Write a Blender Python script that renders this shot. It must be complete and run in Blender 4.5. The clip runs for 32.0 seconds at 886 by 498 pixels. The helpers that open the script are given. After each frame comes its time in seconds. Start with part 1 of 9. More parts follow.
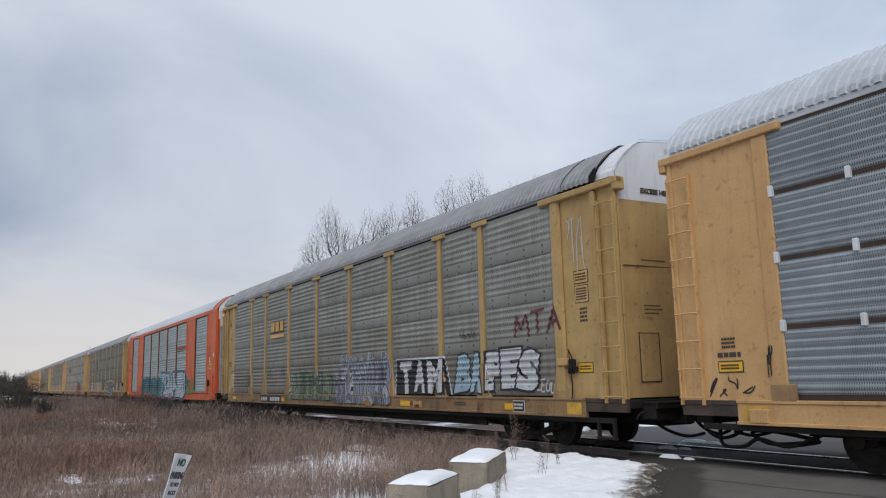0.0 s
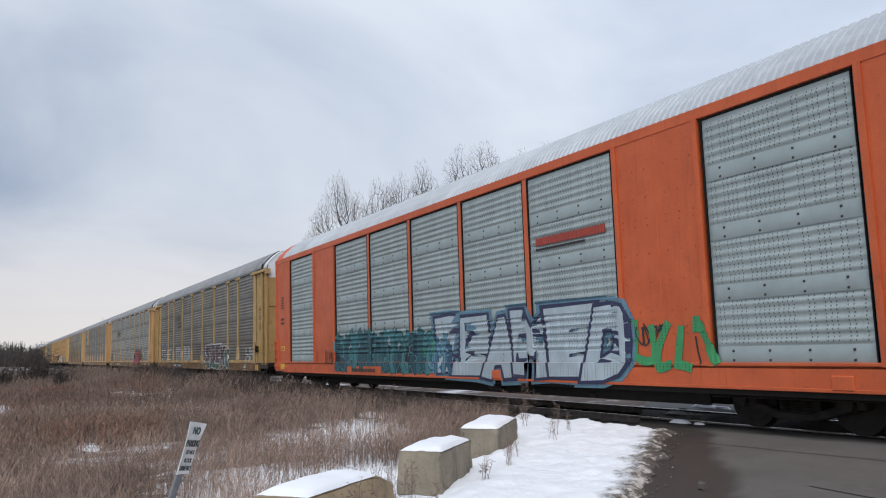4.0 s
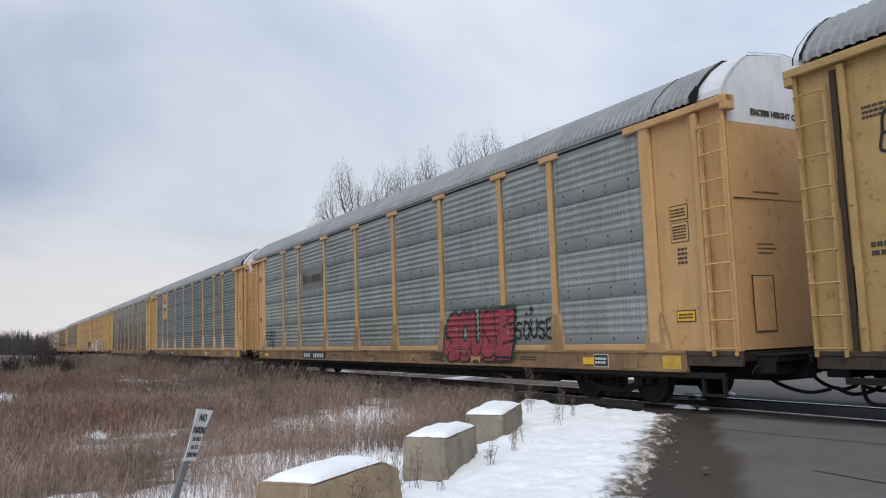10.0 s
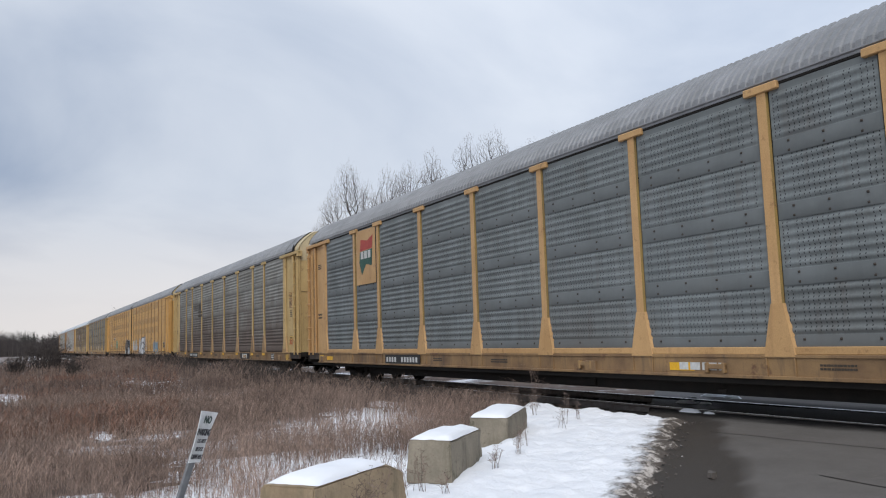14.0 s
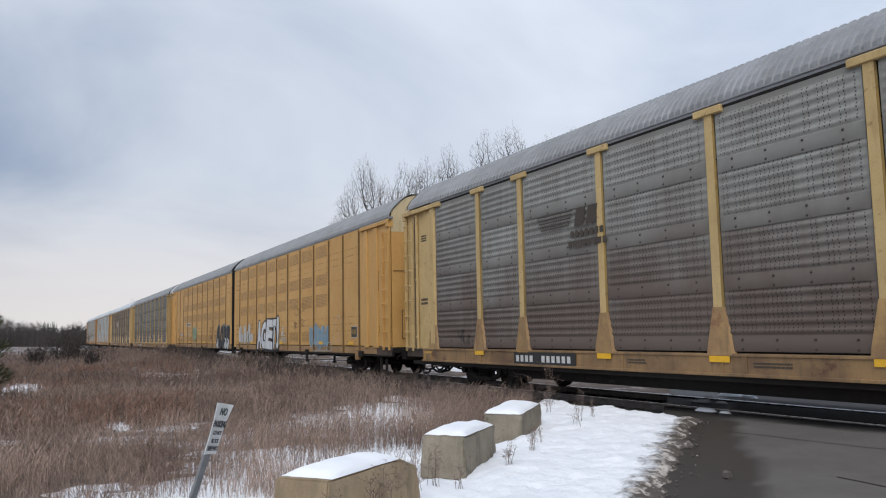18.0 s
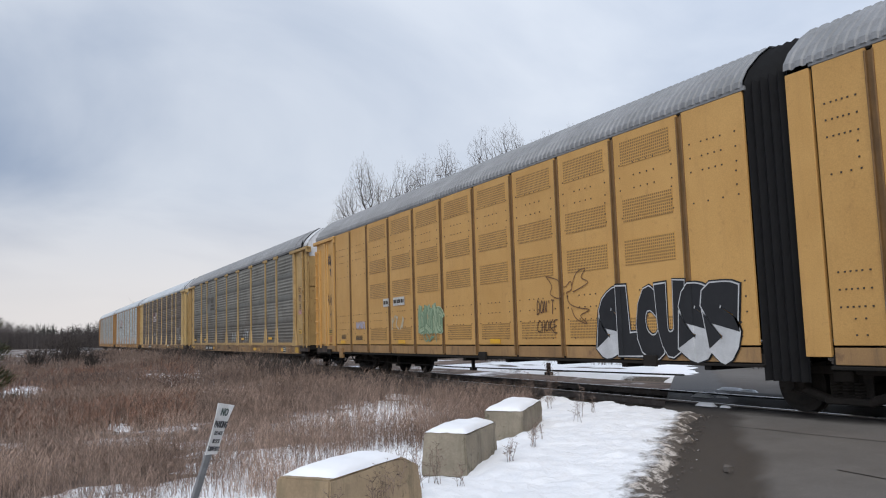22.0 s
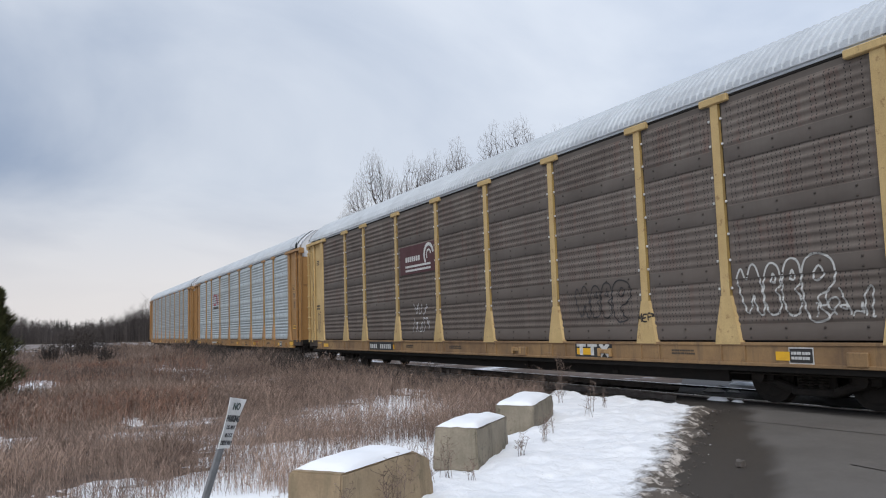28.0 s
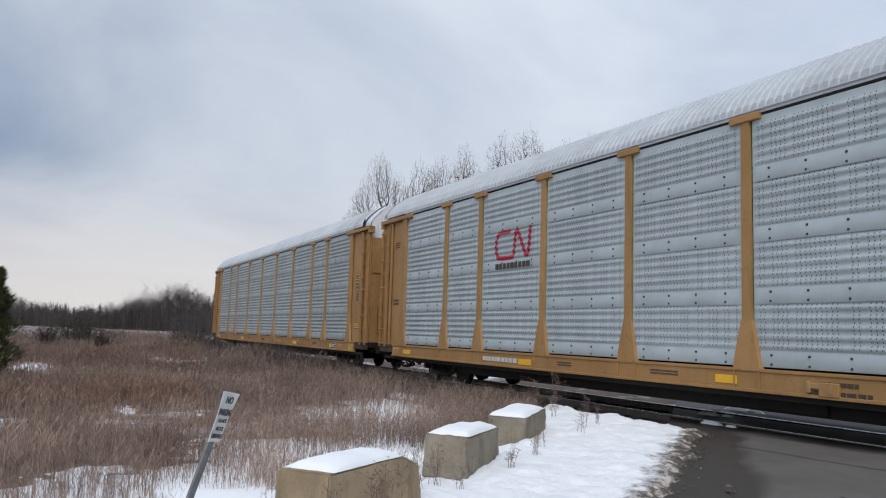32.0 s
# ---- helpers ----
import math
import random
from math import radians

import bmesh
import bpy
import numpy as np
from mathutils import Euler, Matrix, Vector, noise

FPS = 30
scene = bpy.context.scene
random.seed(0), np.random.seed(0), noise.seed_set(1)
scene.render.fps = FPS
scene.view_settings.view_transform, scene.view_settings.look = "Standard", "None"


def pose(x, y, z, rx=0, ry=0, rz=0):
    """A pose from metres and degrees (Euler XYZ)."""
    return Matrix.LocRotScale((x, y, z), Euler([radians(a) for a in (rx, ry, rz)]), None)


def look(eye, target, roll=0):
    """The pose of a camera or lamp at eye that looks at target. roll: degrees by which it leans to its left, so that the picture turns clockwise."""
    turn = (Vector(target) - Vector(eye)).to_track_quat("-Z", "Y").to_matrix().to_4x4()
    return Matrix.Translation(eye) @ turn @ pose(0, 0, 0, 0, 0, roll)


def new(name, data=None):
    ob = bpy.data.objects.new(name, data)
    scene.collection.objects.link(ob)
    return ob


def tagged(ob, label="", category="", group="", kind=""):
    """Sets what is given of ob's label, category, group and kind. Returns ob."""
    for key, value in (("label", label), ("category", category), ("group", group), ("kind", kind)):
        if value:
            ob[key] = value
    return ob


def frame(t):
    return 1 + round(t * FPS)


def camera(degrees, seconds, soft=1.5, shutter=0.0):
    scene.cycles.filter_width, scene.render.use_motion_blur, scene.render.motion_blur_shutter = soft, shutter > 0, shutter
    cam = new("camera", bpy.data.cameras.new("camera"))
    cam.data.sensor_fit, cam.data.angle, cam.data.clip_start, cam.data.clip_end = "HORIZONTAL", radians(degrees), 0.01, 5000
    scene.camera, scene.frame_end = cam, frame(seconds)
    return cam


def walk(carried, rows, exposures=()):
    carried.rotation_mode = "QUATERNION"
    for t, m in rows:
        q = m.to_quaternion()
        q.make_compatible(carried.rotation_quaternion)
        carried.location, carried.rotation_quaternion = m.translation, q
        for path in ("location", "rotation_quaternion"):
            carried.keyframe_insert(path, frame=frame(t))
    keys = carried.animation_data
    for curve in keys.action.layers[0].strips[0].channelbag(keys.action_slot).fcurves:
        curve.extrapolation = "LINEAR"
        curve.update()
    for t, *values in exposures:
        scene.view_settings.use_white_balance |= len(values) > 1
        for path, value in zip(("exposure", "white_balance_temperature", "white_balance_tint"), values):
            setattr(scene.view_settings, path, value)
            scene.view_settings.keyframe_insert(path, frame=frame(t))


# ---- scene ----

# ---------------------------------------------------------------- camera
# The railway runs along x; rail tops lie at z = 0; the train goes towards +x.
cam = camera(59.0, 32.0, soft=1.1, shutter=0.0)
walk(cam, [
    (0, pose(0, 0, 1.39, 99.46, 1.31, 59.98)),
    (0.5, pose(0, 0, 1.39, 98.78, 1.48, 60.63)),
    (1, pose(0, 0, 1.39, 98.19, 1.67, 60.74)),
    (1.5, pose(0, 0, 1.39, 97.77, 1.58, 60.53)),
    (2, pose(0, 0, 1.39, 97.55, 1.64, 60.53)),
    (2.5, pose(0, 0, 1.39, 97.42, 1.65, 60.52)),
    (3, pose(0, 0, 1.39, 97.22, 1.67, 60.72)),
    (3.5, pose(0, 0, 1.39, 97.14, 1.75, 60.81)),
    (5.5, pose(0, 0, 1.39, 97.39, 1.74, 60.48)),
    (6, pose(0, 0, 1.39, 97.04, 1.85, 60.47)),
    (6.5, pose(0, 0, 1.39, 96.79, 1.84, 60.61)),
    (7, pose(0, 0, 1.39, 96.65, 1.94, 60.76)),
    (7.5, pose(0, 0, 1.39, 96.65, 2.01, 60.78)),
    (8, pose(0, 0, 1.39, 96.70, 1.96, 60.71)),
    (8.5, pose(0, 0, 1.39, 96.71, 1.99, 60.60)),
    (9, pose(0, 0, 1.39, 96.56, 1.91, 60.69)),
    (9.5, pose(0, 0, 1.39, 96.33, 1.83, 60.94)),
    (10, pose(0, 0, 1.39, 96.22, 1.99, 61.11)),
    (10.5, pose(0, 0, 1.39, 96.24, 1.98, 61.18)),
    (11, pose(0, 0, 1.39, 96.43, 1.90, 61.20)),
    (11.5, pose(0, 0, 1.39, 96.55, 1.83, 61.26)),
    (12, pose(0, 0, 1.39, 96.62, 1.89, 61.17)),
    (12.5, pose(0, 0, 1.39, 96.53, 1.82, 61.23)),
    (13, pose(0, 0, 1.39, 96.45, 1.80, 61.45)),
    (13.5, pose(0, 0, 1.39, 96.42, 1.84, 61.53)),
    (15.5, pose(0, 0, 1.39, 96.57, 1.58, 61.04)),
    (16, pose(0, 0, 1.39, 96.23, 1.46, 61.37)),
    (16.5, pose(0, 0, 1.39, 96.02, 1.12, 61.89)),
    (17, pose(0, 0, 1.39, 95.91, 0.88, 62.37)),
    (17.5, pose(0, 0, 1.39, 95.99, 0.91, 62.54)),
    (18, pose(0, 0, 1.39, 96.15, 1.08, 62.55)),
    (18.5, pose(0, 0, 1.39, 96.21, 1.18, 62.48)),
    (19, pose(0, 0, 1.39, 96.16, 1.30, 62.43)),
    (19.5, pose(0, 0, 1.39, 96.18, 1.44, 62.59)),
    (20, pose(0, 0, 1.39, 96.35, 1.52, 62.69)),
    (20.5, pose(0, 0, 1.39, 96.43, 1.79, 62.63)),
    (21, pose(0, 0, 1.39, 96.34, 1.84, 62.62)),
    (21.5, pose(0, 0, 1.39, 96.16, 1.84, 62.56)),
    (22, pose(0, 0, 1.39, 95.99, 1.73, 62.54)),
    (22.5, pose(0, 0, 1.39, 95.83, 1.60, 62.67)),
    (23, pose(0, 0, 1.39, 95.74, 1.70, 62.73)),
    (23.5, pose(0, 0, 1.39, 95.76, 1.82, 62.71)),
    (24, pose(0, 0, 1.39, 95.75, 1.82, 62.77)),
    (24.5, pose(0, 0, 1.39, 95.65, 1.84, 62.82)),
    (26.5, pose(0, 0, 1.39, 95.78, 1.89, 63.18)),
    (27, pose(0, 0, 1.39, 95.84, 1.90, 63.14)),
    (27.5, pose(0, 0, 1.39, 95.79, 1.90, 63.24)),
    (28, pose(0, 0, 1.39, 95.62, 1.80, 63.33)),
    (28.5, pose(0, 0, 1.39, 95.74, 0.75, 63.37)),
    (29, pose(0, 0, 1.39, 97.14, -1.71, 63.03)),
    (29.5, pose(0, 0, 1.39, 97.66, -2.42, 62.74)),
    (30, pose(0, 0, 1.39, 97.11, -2.42, 63.15)),
    (30.5, pose(0, 0, 1.39, 96.67, -2.22, 63.30)),
    (31, pose(0, 0, 1.39, 96.32, -1.93, 63.26)),
    (31.5, pose(0, 0, 1.39, 96.32, -1.65, 63.22)),
    (32, pose(0, 0, 1.39, 96.11, -1.72, 63.16)),
], exposures=((0.0, -0.14), (0.8, 0.0), (28.0, 0.0), (29.5, -0.06), (32.0, -0.08)))

# ---------------------------------------------------------------- light
world = bpy.data.worlds.new("overcast_sky")
scene.world = world
world.use_nodes = True


def build_world():
    nt = world.node_tree
    nt.nodes.clear()
    N = nt.nodes.new
    L = nt.links.new
    sky = N("ShaderNodeTexSky")
    sky.sky_type, sky.sun_disc = "NISHITA", False
    sky.sun_elevation, sky.sun_rotation = radians(38), radians(160)
    sky.air_density, sky.dust_density, sky.ozone_density = 1.0, 2.0, 1.0
    bg = N("ShaderNodeBackground")
    bg.inputs["Strength"].default_value = 0.1
    tc = N("ShaderNodeTexCoord")
    sep = N("ShaderNodeSeparateXYZ")
    L(tc.outputs["Generated"], sep.inputs[0])
    # cloud sheet seen in perspective: direction divided by its height
    zc = N("ShaderNodeMath"); zc.operation = "MAXIMUM"; zc.inputs[1].default_value = 0.0
    L(sep.outputs["Z"], zc.inputs[0])
    za = N("ShaderNodeMath"); za.operation = "ADD"; za.inputs[1].default_value = 0.22
    L(zc.outputs[0], za.inputs[0])
    cx = N("ShaderNodeMath"); cx.operation = "DIVIDE"
    cy = N("ShaderNodeMath"); cy.operation = "DIVIDE"
    L(sep.outputs["X"], cx.inputs[0]); L(za.outputs[0], cx.inputs[1])
    L(sep.outputs["Y"], cy.inputs[0]); L(za.outputs[0], cy.inputs[1])
    com = N("ShaderNodeCombineXYZ")
    L(cx.outputs[0], com.inputs[0]); L(cy.outputs[0], com.inputs[1])
    n1 = N("ShaderNodeTexNoise")
    n1.inputs["Scale"].default_value, n1.inputs["Detail"].default_value, n1.inputs["Roughness"].default_value = 0.75, 7.0, 0.5
    n1.inputs["Distortion"].default_value = 0.4
    L(com.outputs[0], n1.inputs["Vector"])
    ramp = N("ShaderNodeValToRGB")
    e = ramp.color_ramp.elements
    e[0].position, e[0].color = 0.36, (3.4, 4.25, 5.8, 1)
    e[1].position, e[1].color = 0.62, (6.9, 7.5, 8.5, 1)
    L(n1.outputs["Fac"], ramp.inputs[0])
    # paler, warmer air near the horizon
    hr = N("ShaderNodeMapRange")
    hr.inputs["From Min"].default_value, hr.inputs["From Max"].default_value = 0.0, 0.20
    hr.inputs["To Min"].default_value, hr.inputs["To Max"].default_value = 1.0, 0.0
    hr.interpolation_type = "SMOOTHSTEP"
    L(sep.outputs["Z"], hr.inputs["Value"])
    mixh = N("ShaderNodeMix"); mixh.data_type = "RGBA"
    L(hr.outputs[0], mixh.inputs["Factor"])
    L(ramp.outputs[0], mixh.inputs["A"])
    mixh.inputs["B"].default_value = (9.2, 8.85, 8.8, 1)
    mix = N("ShaderNodeMix"); mix.data_type = "RGBA"
    mix.inputs["Factor"].default_value = 0.96
    L(sky.outputs[0], mix.inputs["A"])
    L(mixh.outputs["Result"], mix.inputs["B"])
    # the cloud is brighter towards the hidden sun
    dot = N("ShaderNodeVectorMath"); dot.operation = "DOT_PRODUCT"
    dot.inputs[1].default_value = (0.55, 0.35, 0.75)
    L(tc.outputs["Generated"], dot.inputs[0])
    glow = N("ShaderNodeMapRange")
    glow.inputs["From Min"].default_value, glow.inputs["From Max"].default_value = -0.6, 0.9
    glow.inputs["To Min"].default_value, glow.inputs["To Max"].default_value = 0.84, 1.45
    L(dot.outputs["Value"], glow.inputs["Value"])
    vm = N("ShaderNodeVectorMath"); vm.operation = "SCALE"
    L(mix.outputs["Result"], vm.inputs[0]); L(glow.outputs[0], vm.inputs["Scale"])
    L(vm.outputs[0], bg.inputs["Color"])
    out = N("ShaderNodeOutputWorld")
    L(bg.outputs[0], out.inputs[0])


build_world()
sun = new("sun", bpy.data.lights.new("sun", "SUN"))
sun.data.energy, sun.data.angle, sun.data.color = 1.7, radians(40), (1.0, 0.97, 0.93)
sun.matrix_world = look((26, -17, 35), (0, 0, 0))
scene.view_settings.exposure = 0.0

# ---------------------------------------------------------------- materials
def surface(name, c1, c2, scale=3.0, rough=0.6, metal=0.0, bump=0.1, fine=60.0, streak=None, streak_amount=0.4,
            vary=0.0, island=0.0, wear=None, wear_amount=0.5, wear_scale=6.0, holes=None, spec=0.5, splash=None, band=None):
    """A painted, metal or mineral surface: two tones at a large scale, grain at a fine one, streaks that run down, worn spots, and rows of punched holes."""
    m = bpy.data.materials.new(name)
    m.use_nodes = True
    nt = m.node_tree
    N, L = nt.nodes.new, nt.links.new
    b = nt.nodes["Principled BSDF"]
    tc = N("ShaderNodeTexCoord")
    info = N("ShaderNodeObjectInfo")
    off = N("ShaderNodeVectorMath"); off.operation = "MULTIPLY_ADD"
    comb = N("ShaderNodeCombineXYZ")
    for i in range(3):
        L(info.outputs["Random"], comb.inputs[i])
    L(comb.outputs[0], off.inputs[0])
    off.inputs[1].default_value = (37.0, 91.0, 53.0)
    L(tc.outputs["Object"], off.inputs[2])
    vec = off.outputs[0]

    def noise_tex(sc, detail, rough_, v=vec, stretch=None):
        n = N("ShaderNodeTexNoise")
        n.inputs["Scale"].default_value, n.inputs["Detail"].default_value, n.inputs["Roughness"].default_value = sc, detail, rough_
        if stretch:
            mp = N("ShaderNodeMapping")
            mp.inputs["Scale"].default_value = stretch
            L(v, mp.inputs[0])
            L(mp.outputs[0], n.inputs["Vector"])
        else:
            L(v, n.inputs["Vector"])
        return n.outputs["Fac"]

    def span(fac, lo, hi, a=0.0, z=1.0):
        r = N("ShaderNodeMapRange")
        r.inputs["From Min"].default_value, r.inputs["From Max"].default_value = lo, hi
        r.inputs["To Min"].default_value, r.inputs["To Max"].default_value = a, z
        L(fac, r.inputs["Value"])
        return r.outputs[0]

    def mix(fac, a, c, mode="MIX"):
        x = N("ShaderNodeMix"); x.data_type = "RGBA"; x.blend_type = mode
        for sock, val in (("Factor", fac), ("A", a), ("B", c)):
            if isinstance(val, (float, int)):
                x.inputs[sock].default_value = val
            elif isinstance(val, tuple):
                x.inputs[sock].default_value = (*val[:3], 1)
            else:
                L(val, x.inputs[sock])
        return x.outputs["Result"]

    big = noise_tex(scale, 6, 0.6)
    small = noise_tex(fine, 3, 0.6)
    col = mix(span(big, 0.32, 0.68), c1, c2)
    col = mix(0.35, col, mix(span(small, 0.3, 0.7), (0.55, 0.55, 0.55), (1.0, 1.0, 1.0)), "MULTIPLY")
    if streak:
        s = noise_tex(1.0, 5, 0.65, stretch=(6.0, 6.0, 0.7))
        col = mix(span(s, 0.52, 0.78, 0.0, streak_amount), col, streak)
    if wear:
        w = noise_tex(wear_scale, 8, 0.7)
        col = mix(span(w, 0.58, 0.66, 0.0, wear_amount), col, wear)
    if vary:
        col = mix(vary, col, mix(info.outputs["Random"], (0.35, 0.35, 0.35), (1.5, 1.5, 1.5)), "MULTIPLY")
    if island:
        g = N("ShaderNodeNewGeometry")
        col = mix(island, col, mix(g.outputs["Random Per Island"], (0.3, 0.3, 0.3), (1.9, 1.75, 1.6)), "MULTIPLY")
    rgh = span(big, 0.3, 0.7, rough, min(1.0, rough + 0.12))
    if holes:
        px, pz, keep = holes
        if keep < 1:
            # faint runs of water down the sheets
            run = noise_tex(1.0, 4, 0.6, stretch=(30.0, 30.0, 0.9))
            col = mix(0.22, col, mix(span(run, 0.32, 0.68), (0.6, 0.58, 0.56), (1.3, 1.3, 1.3)), "MULTIPLY")
        sp = N("ShaderNodeSeparateXYZ")
        L(tc.outputs["Object"], sp.inputs[0])

        def mth(op, a, c=0.0):
            q = N("ShaderNodeMath"); q.operation = op
            for k, val in enumerate((a, c)):
                if isinstance(val, (int, float)):
                    q.inputs[k].default_value = val
                else:
                    L(val, q.inputs[k])
            return q.outputs[0]
        gx, gz = mth("DIVIDE", sp.outputs["X"], px), mth("DIVIDE", sp.outputs["Z"], pz)
        dx, dz = mth("ABSOLUTE", mth("SUBTRACT", mth("FRACT", gx), 0.5)), mth("ABSOLUTE", mth("SUBTRACT", mth("FRACT", gz), 0.5))
        wn = N("ShaderNodeTexWhiteNoise"); wn.noise_dimensions = "1D"
        L(mth("FLOOR", gx), wn.inputs["W"])
        dot = mth("MULTIPLY", mth("LESS_THAN", dx, 0.105 if keep < 1 else 0.30 if keep < 2 else 0.22 if keep < 3 else 0.33), mth("LESS_THAN", dz, 0.24 if keep < 1 else 0.30 if keep < 2 else 0.22 if keep < 3 else 0.31))
        dot = mth("MULTIPLY", dot, mth("LESS_THAN", wn.outputs["Value"], keep))
        if keep < 1:
            # the flat band at the foot of each sheet is not punched
            lap = mth("FRACT", mth("DIVIDE", mth("SUBTRACT", sp.outputs["Z"], 1.02), 0.955))
            dot = mth("MULTIPLY", dot, mth("GREATER_THAN", lap, 0.28))
            if band:
                # that band is a plate of another batch, duller than the ribbed field
                col = mix(mth("MULTIPLY", mth("LESS_THAN", lap, 0.25), 0.85), col, mix(span(big, 0.3, 0.7), band, tuple(0.8 * v for v in band)))
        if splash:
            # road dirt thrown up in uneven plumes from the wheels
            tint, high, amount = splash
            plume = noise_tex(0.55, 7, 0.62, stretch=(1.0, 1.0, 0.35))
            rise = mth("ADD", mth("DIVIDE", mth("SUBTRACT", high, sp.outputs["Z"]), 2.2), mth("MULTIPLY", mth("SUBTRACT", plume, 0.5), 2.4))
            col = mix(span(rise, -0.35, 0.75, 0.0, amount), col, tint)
        col = mix(mth("MULTIPLY", dot, 0.8), col, (0.010, 0.010, 0.011) if keep < 3 else (0.13, 0.08, 0.032))
    L(col, b.inputs["Base Color"])
    L(rgh, b.inputs["Roughness"])
    b.inputs["Metallic"].default_value = metal
    b.inputs["Specular IOR Level"].default_value = spec
    if bump:
        bp = N("ShaderNodeBump")
        bp.inputs["Strength"].default_value, bp.inputs["Distance"].default_value = bump, 0.01
        L(mix(0.5, small, big), bp.inputs["Height"])
        L(bp.outputs[0], b.inputs["Normal"])
    return m


GRIME = (0.07, 0.055, 0.045)
RUST = (0.16, 0.07, 0.035)
HOLES = (0.082, 0.052, 0.66)
M = {}
# paints of the car frames
M["yellow_old"] = surface("aged_yellow_paint", (0.50, 0.335, 0.14), (0.39, 0.255, 0.105), 1.6, 0.5, 0, 0.06, 50, (0.14, 0.085, 0.042), 0.32, 0.10, wear=RUST, wear_amount=0.6, spec=0.28)
M["yellow_dark"] = surface("dark_yellow_paint", (0.36, 0.24, 0.075), (0.26, 0.18, 0.07), 1.8, 0.6, 0, 0.08, 50, GRIME, 0.7, 0.12, wear=RUST, wear_amount=0.6, spec=0.28)
M["yellow_tan"] = surface("tan_yellow_paint", (0.61, 0.375, 0.17), (0.52, 0.31, 0.135), 1.2, 0.45, 0, 0.05, 50, (0.20, 0.105, 0.05), 0.32, 0.08, wear=RUST, wear_amount=0.4, spec=0.28)
M["yellow_pale"] = surface("faded_pale_yellow_paint", (0.60, 0.435, 0.205), (0.49, 0.345, 0.155), 1.6, 0.6, 0, 0.06, 50, (0.17, 0.11, 0.055), 0.32, 0.10, wear=RUST, wear_amount=0.55, spec=0.28)
M["yellow_ochre"] = surface("brown_ochre_paint", (0.41, 0.232, 0.09), (0.33, 0.18, 0.068), 1.2, 0.45, 0, 0.05, 50, (0.15, 0.08, 0.04), 0.32, 0.08, wear=RUST, wear_amount=0.4, spec=0.28)
M["yellow_fresh"] = surface("ochre_yellow_paint", (0.64, 0.375, 0.13), (0.57, 0.325, 0.108), 0.9, 0.5, 0, 0.03, 50, (0.30, 0.16, 0.06), 0.22, 0.06, wear=RUST, wear_amount=0.18, spec=0.25)
M["sill_yellow"] = surface("grimy_sill_paint", (0.36, 0.22, 0.095), (0.17, 0.10, 0.053), 1.2, 0.55, 0, 0.1, 50, GRIME, 0.8, 0.12, wear=(0.11, 0.05, 0.03), wear_amount=0.85, wear_scale=1.8)
M["sill_unit"] = surface("dirt_washed_ochre_paint", (0.46, 0.275, 0.115), (0.30, 0.175, 0.078), 1.0, 0.55, 0, 0.05, 50, GRIME, 0.6, 0.1, wear=(0.13, 0.07, 0.04), wear_amount=0.6, wear_scale=1.5)
M["sill_rust"] = surface("rust_stained_sill", (0.29, 0.17, 0.08), (0.13, 0.075, 0.042), 1.1, 0.65, 0, 0.1, 50, GRIME, 0.8, 0.15, wear=(0.10, 0.047, 0.03), wear_amount=0.85, wear_scale=1.8, spec=0.28)
M["foot_brown"] = surface("rusty_post_foot", (0.44, 0.275, 0.11), (0.25, 0.15, 0.075), 2.2, 0.6, 0, 0.08, 50, GRIME, 0.6, 0.2, wear=RUST, wear_amount=0.6, wear_scale=3)
M["end_steel"] = surface("rusty_dark_end_steel", (0.085, 0.055, 0.038), (0.03, 0.024, 0.02), 3, 0.7, 0, 0.15, 40, GRIME, 0.6, 0.2)
M["orange"] = surface("orange_paint", (0.638, 0.125, 0.036), (0.536, 0.097, 0.028), 1.3, 0.45, 0, 0.05, 50, (0.2, 0.05, 0.02), 0.4, 0.06, wear=(0.26, 0.07, 0.03), wear_amount=0.35)
M["white_paint"] = surface("dull_white_paint", (0.74, 0.75, 0.77), (0.64, 0.65, 0.67), 1.4, 0.5, 0, 0.05, 50, GRIME, 0.25)
M["cream"] = surface("faded_cream_paint", (0.62, 0.50, 0.30), (0.52, 0.42, 0.25), 1.4, 0.5, 0, 0.05, 50, GRIME, 0.35)
M["gate_blue"] = surface("blue_grey_gate_paint", (0.27, 0.33, 0.38), (0.20, 0.25, 0.29), 2, 0.5, 0, 0.05, 40, GRIME, 0.4)
M["cream_white"] = surface("cream_white_paint", (0.66, 0.62, 0.54), (0.56, 0.52, 0.45), 2, 0.5, 0, 0.05, 40, GRIME, 0.3)
M["black_panel"] = surface("black_stencil_panel", (0.02, 0.02, 0.022), (0.035, 0.033, 0.03), 3, 0.6, 0, 0.05)
M["reflector"] = surface("yellow_reflector", (0.85, 0.48, 0.02), (0.75, 0.4, 0.02), 6, 0.35, 0, 0.02)
M["reflector_dull"] = surface("worn_yellow_plate", (0.66, 0.40, 0.04), (0.45, 0.26, 0.05), 4, 0.5, 0, 0.05, 40, GRIME, 0.5, wear=GRIME, wear_amount=0.5)
M["stencil_white"] = surface("stencil_white", (0.68, 0.68, 0.66), (0.5, 0.5, 0.48), 12, 0.6, 0, 0.02)
M["stencil_dark"] = surface("stencil_dark", (0.045, 0.035, 0.025), (0.07, 0.055, 0.04), 12, 0.6, 0, 0.02)
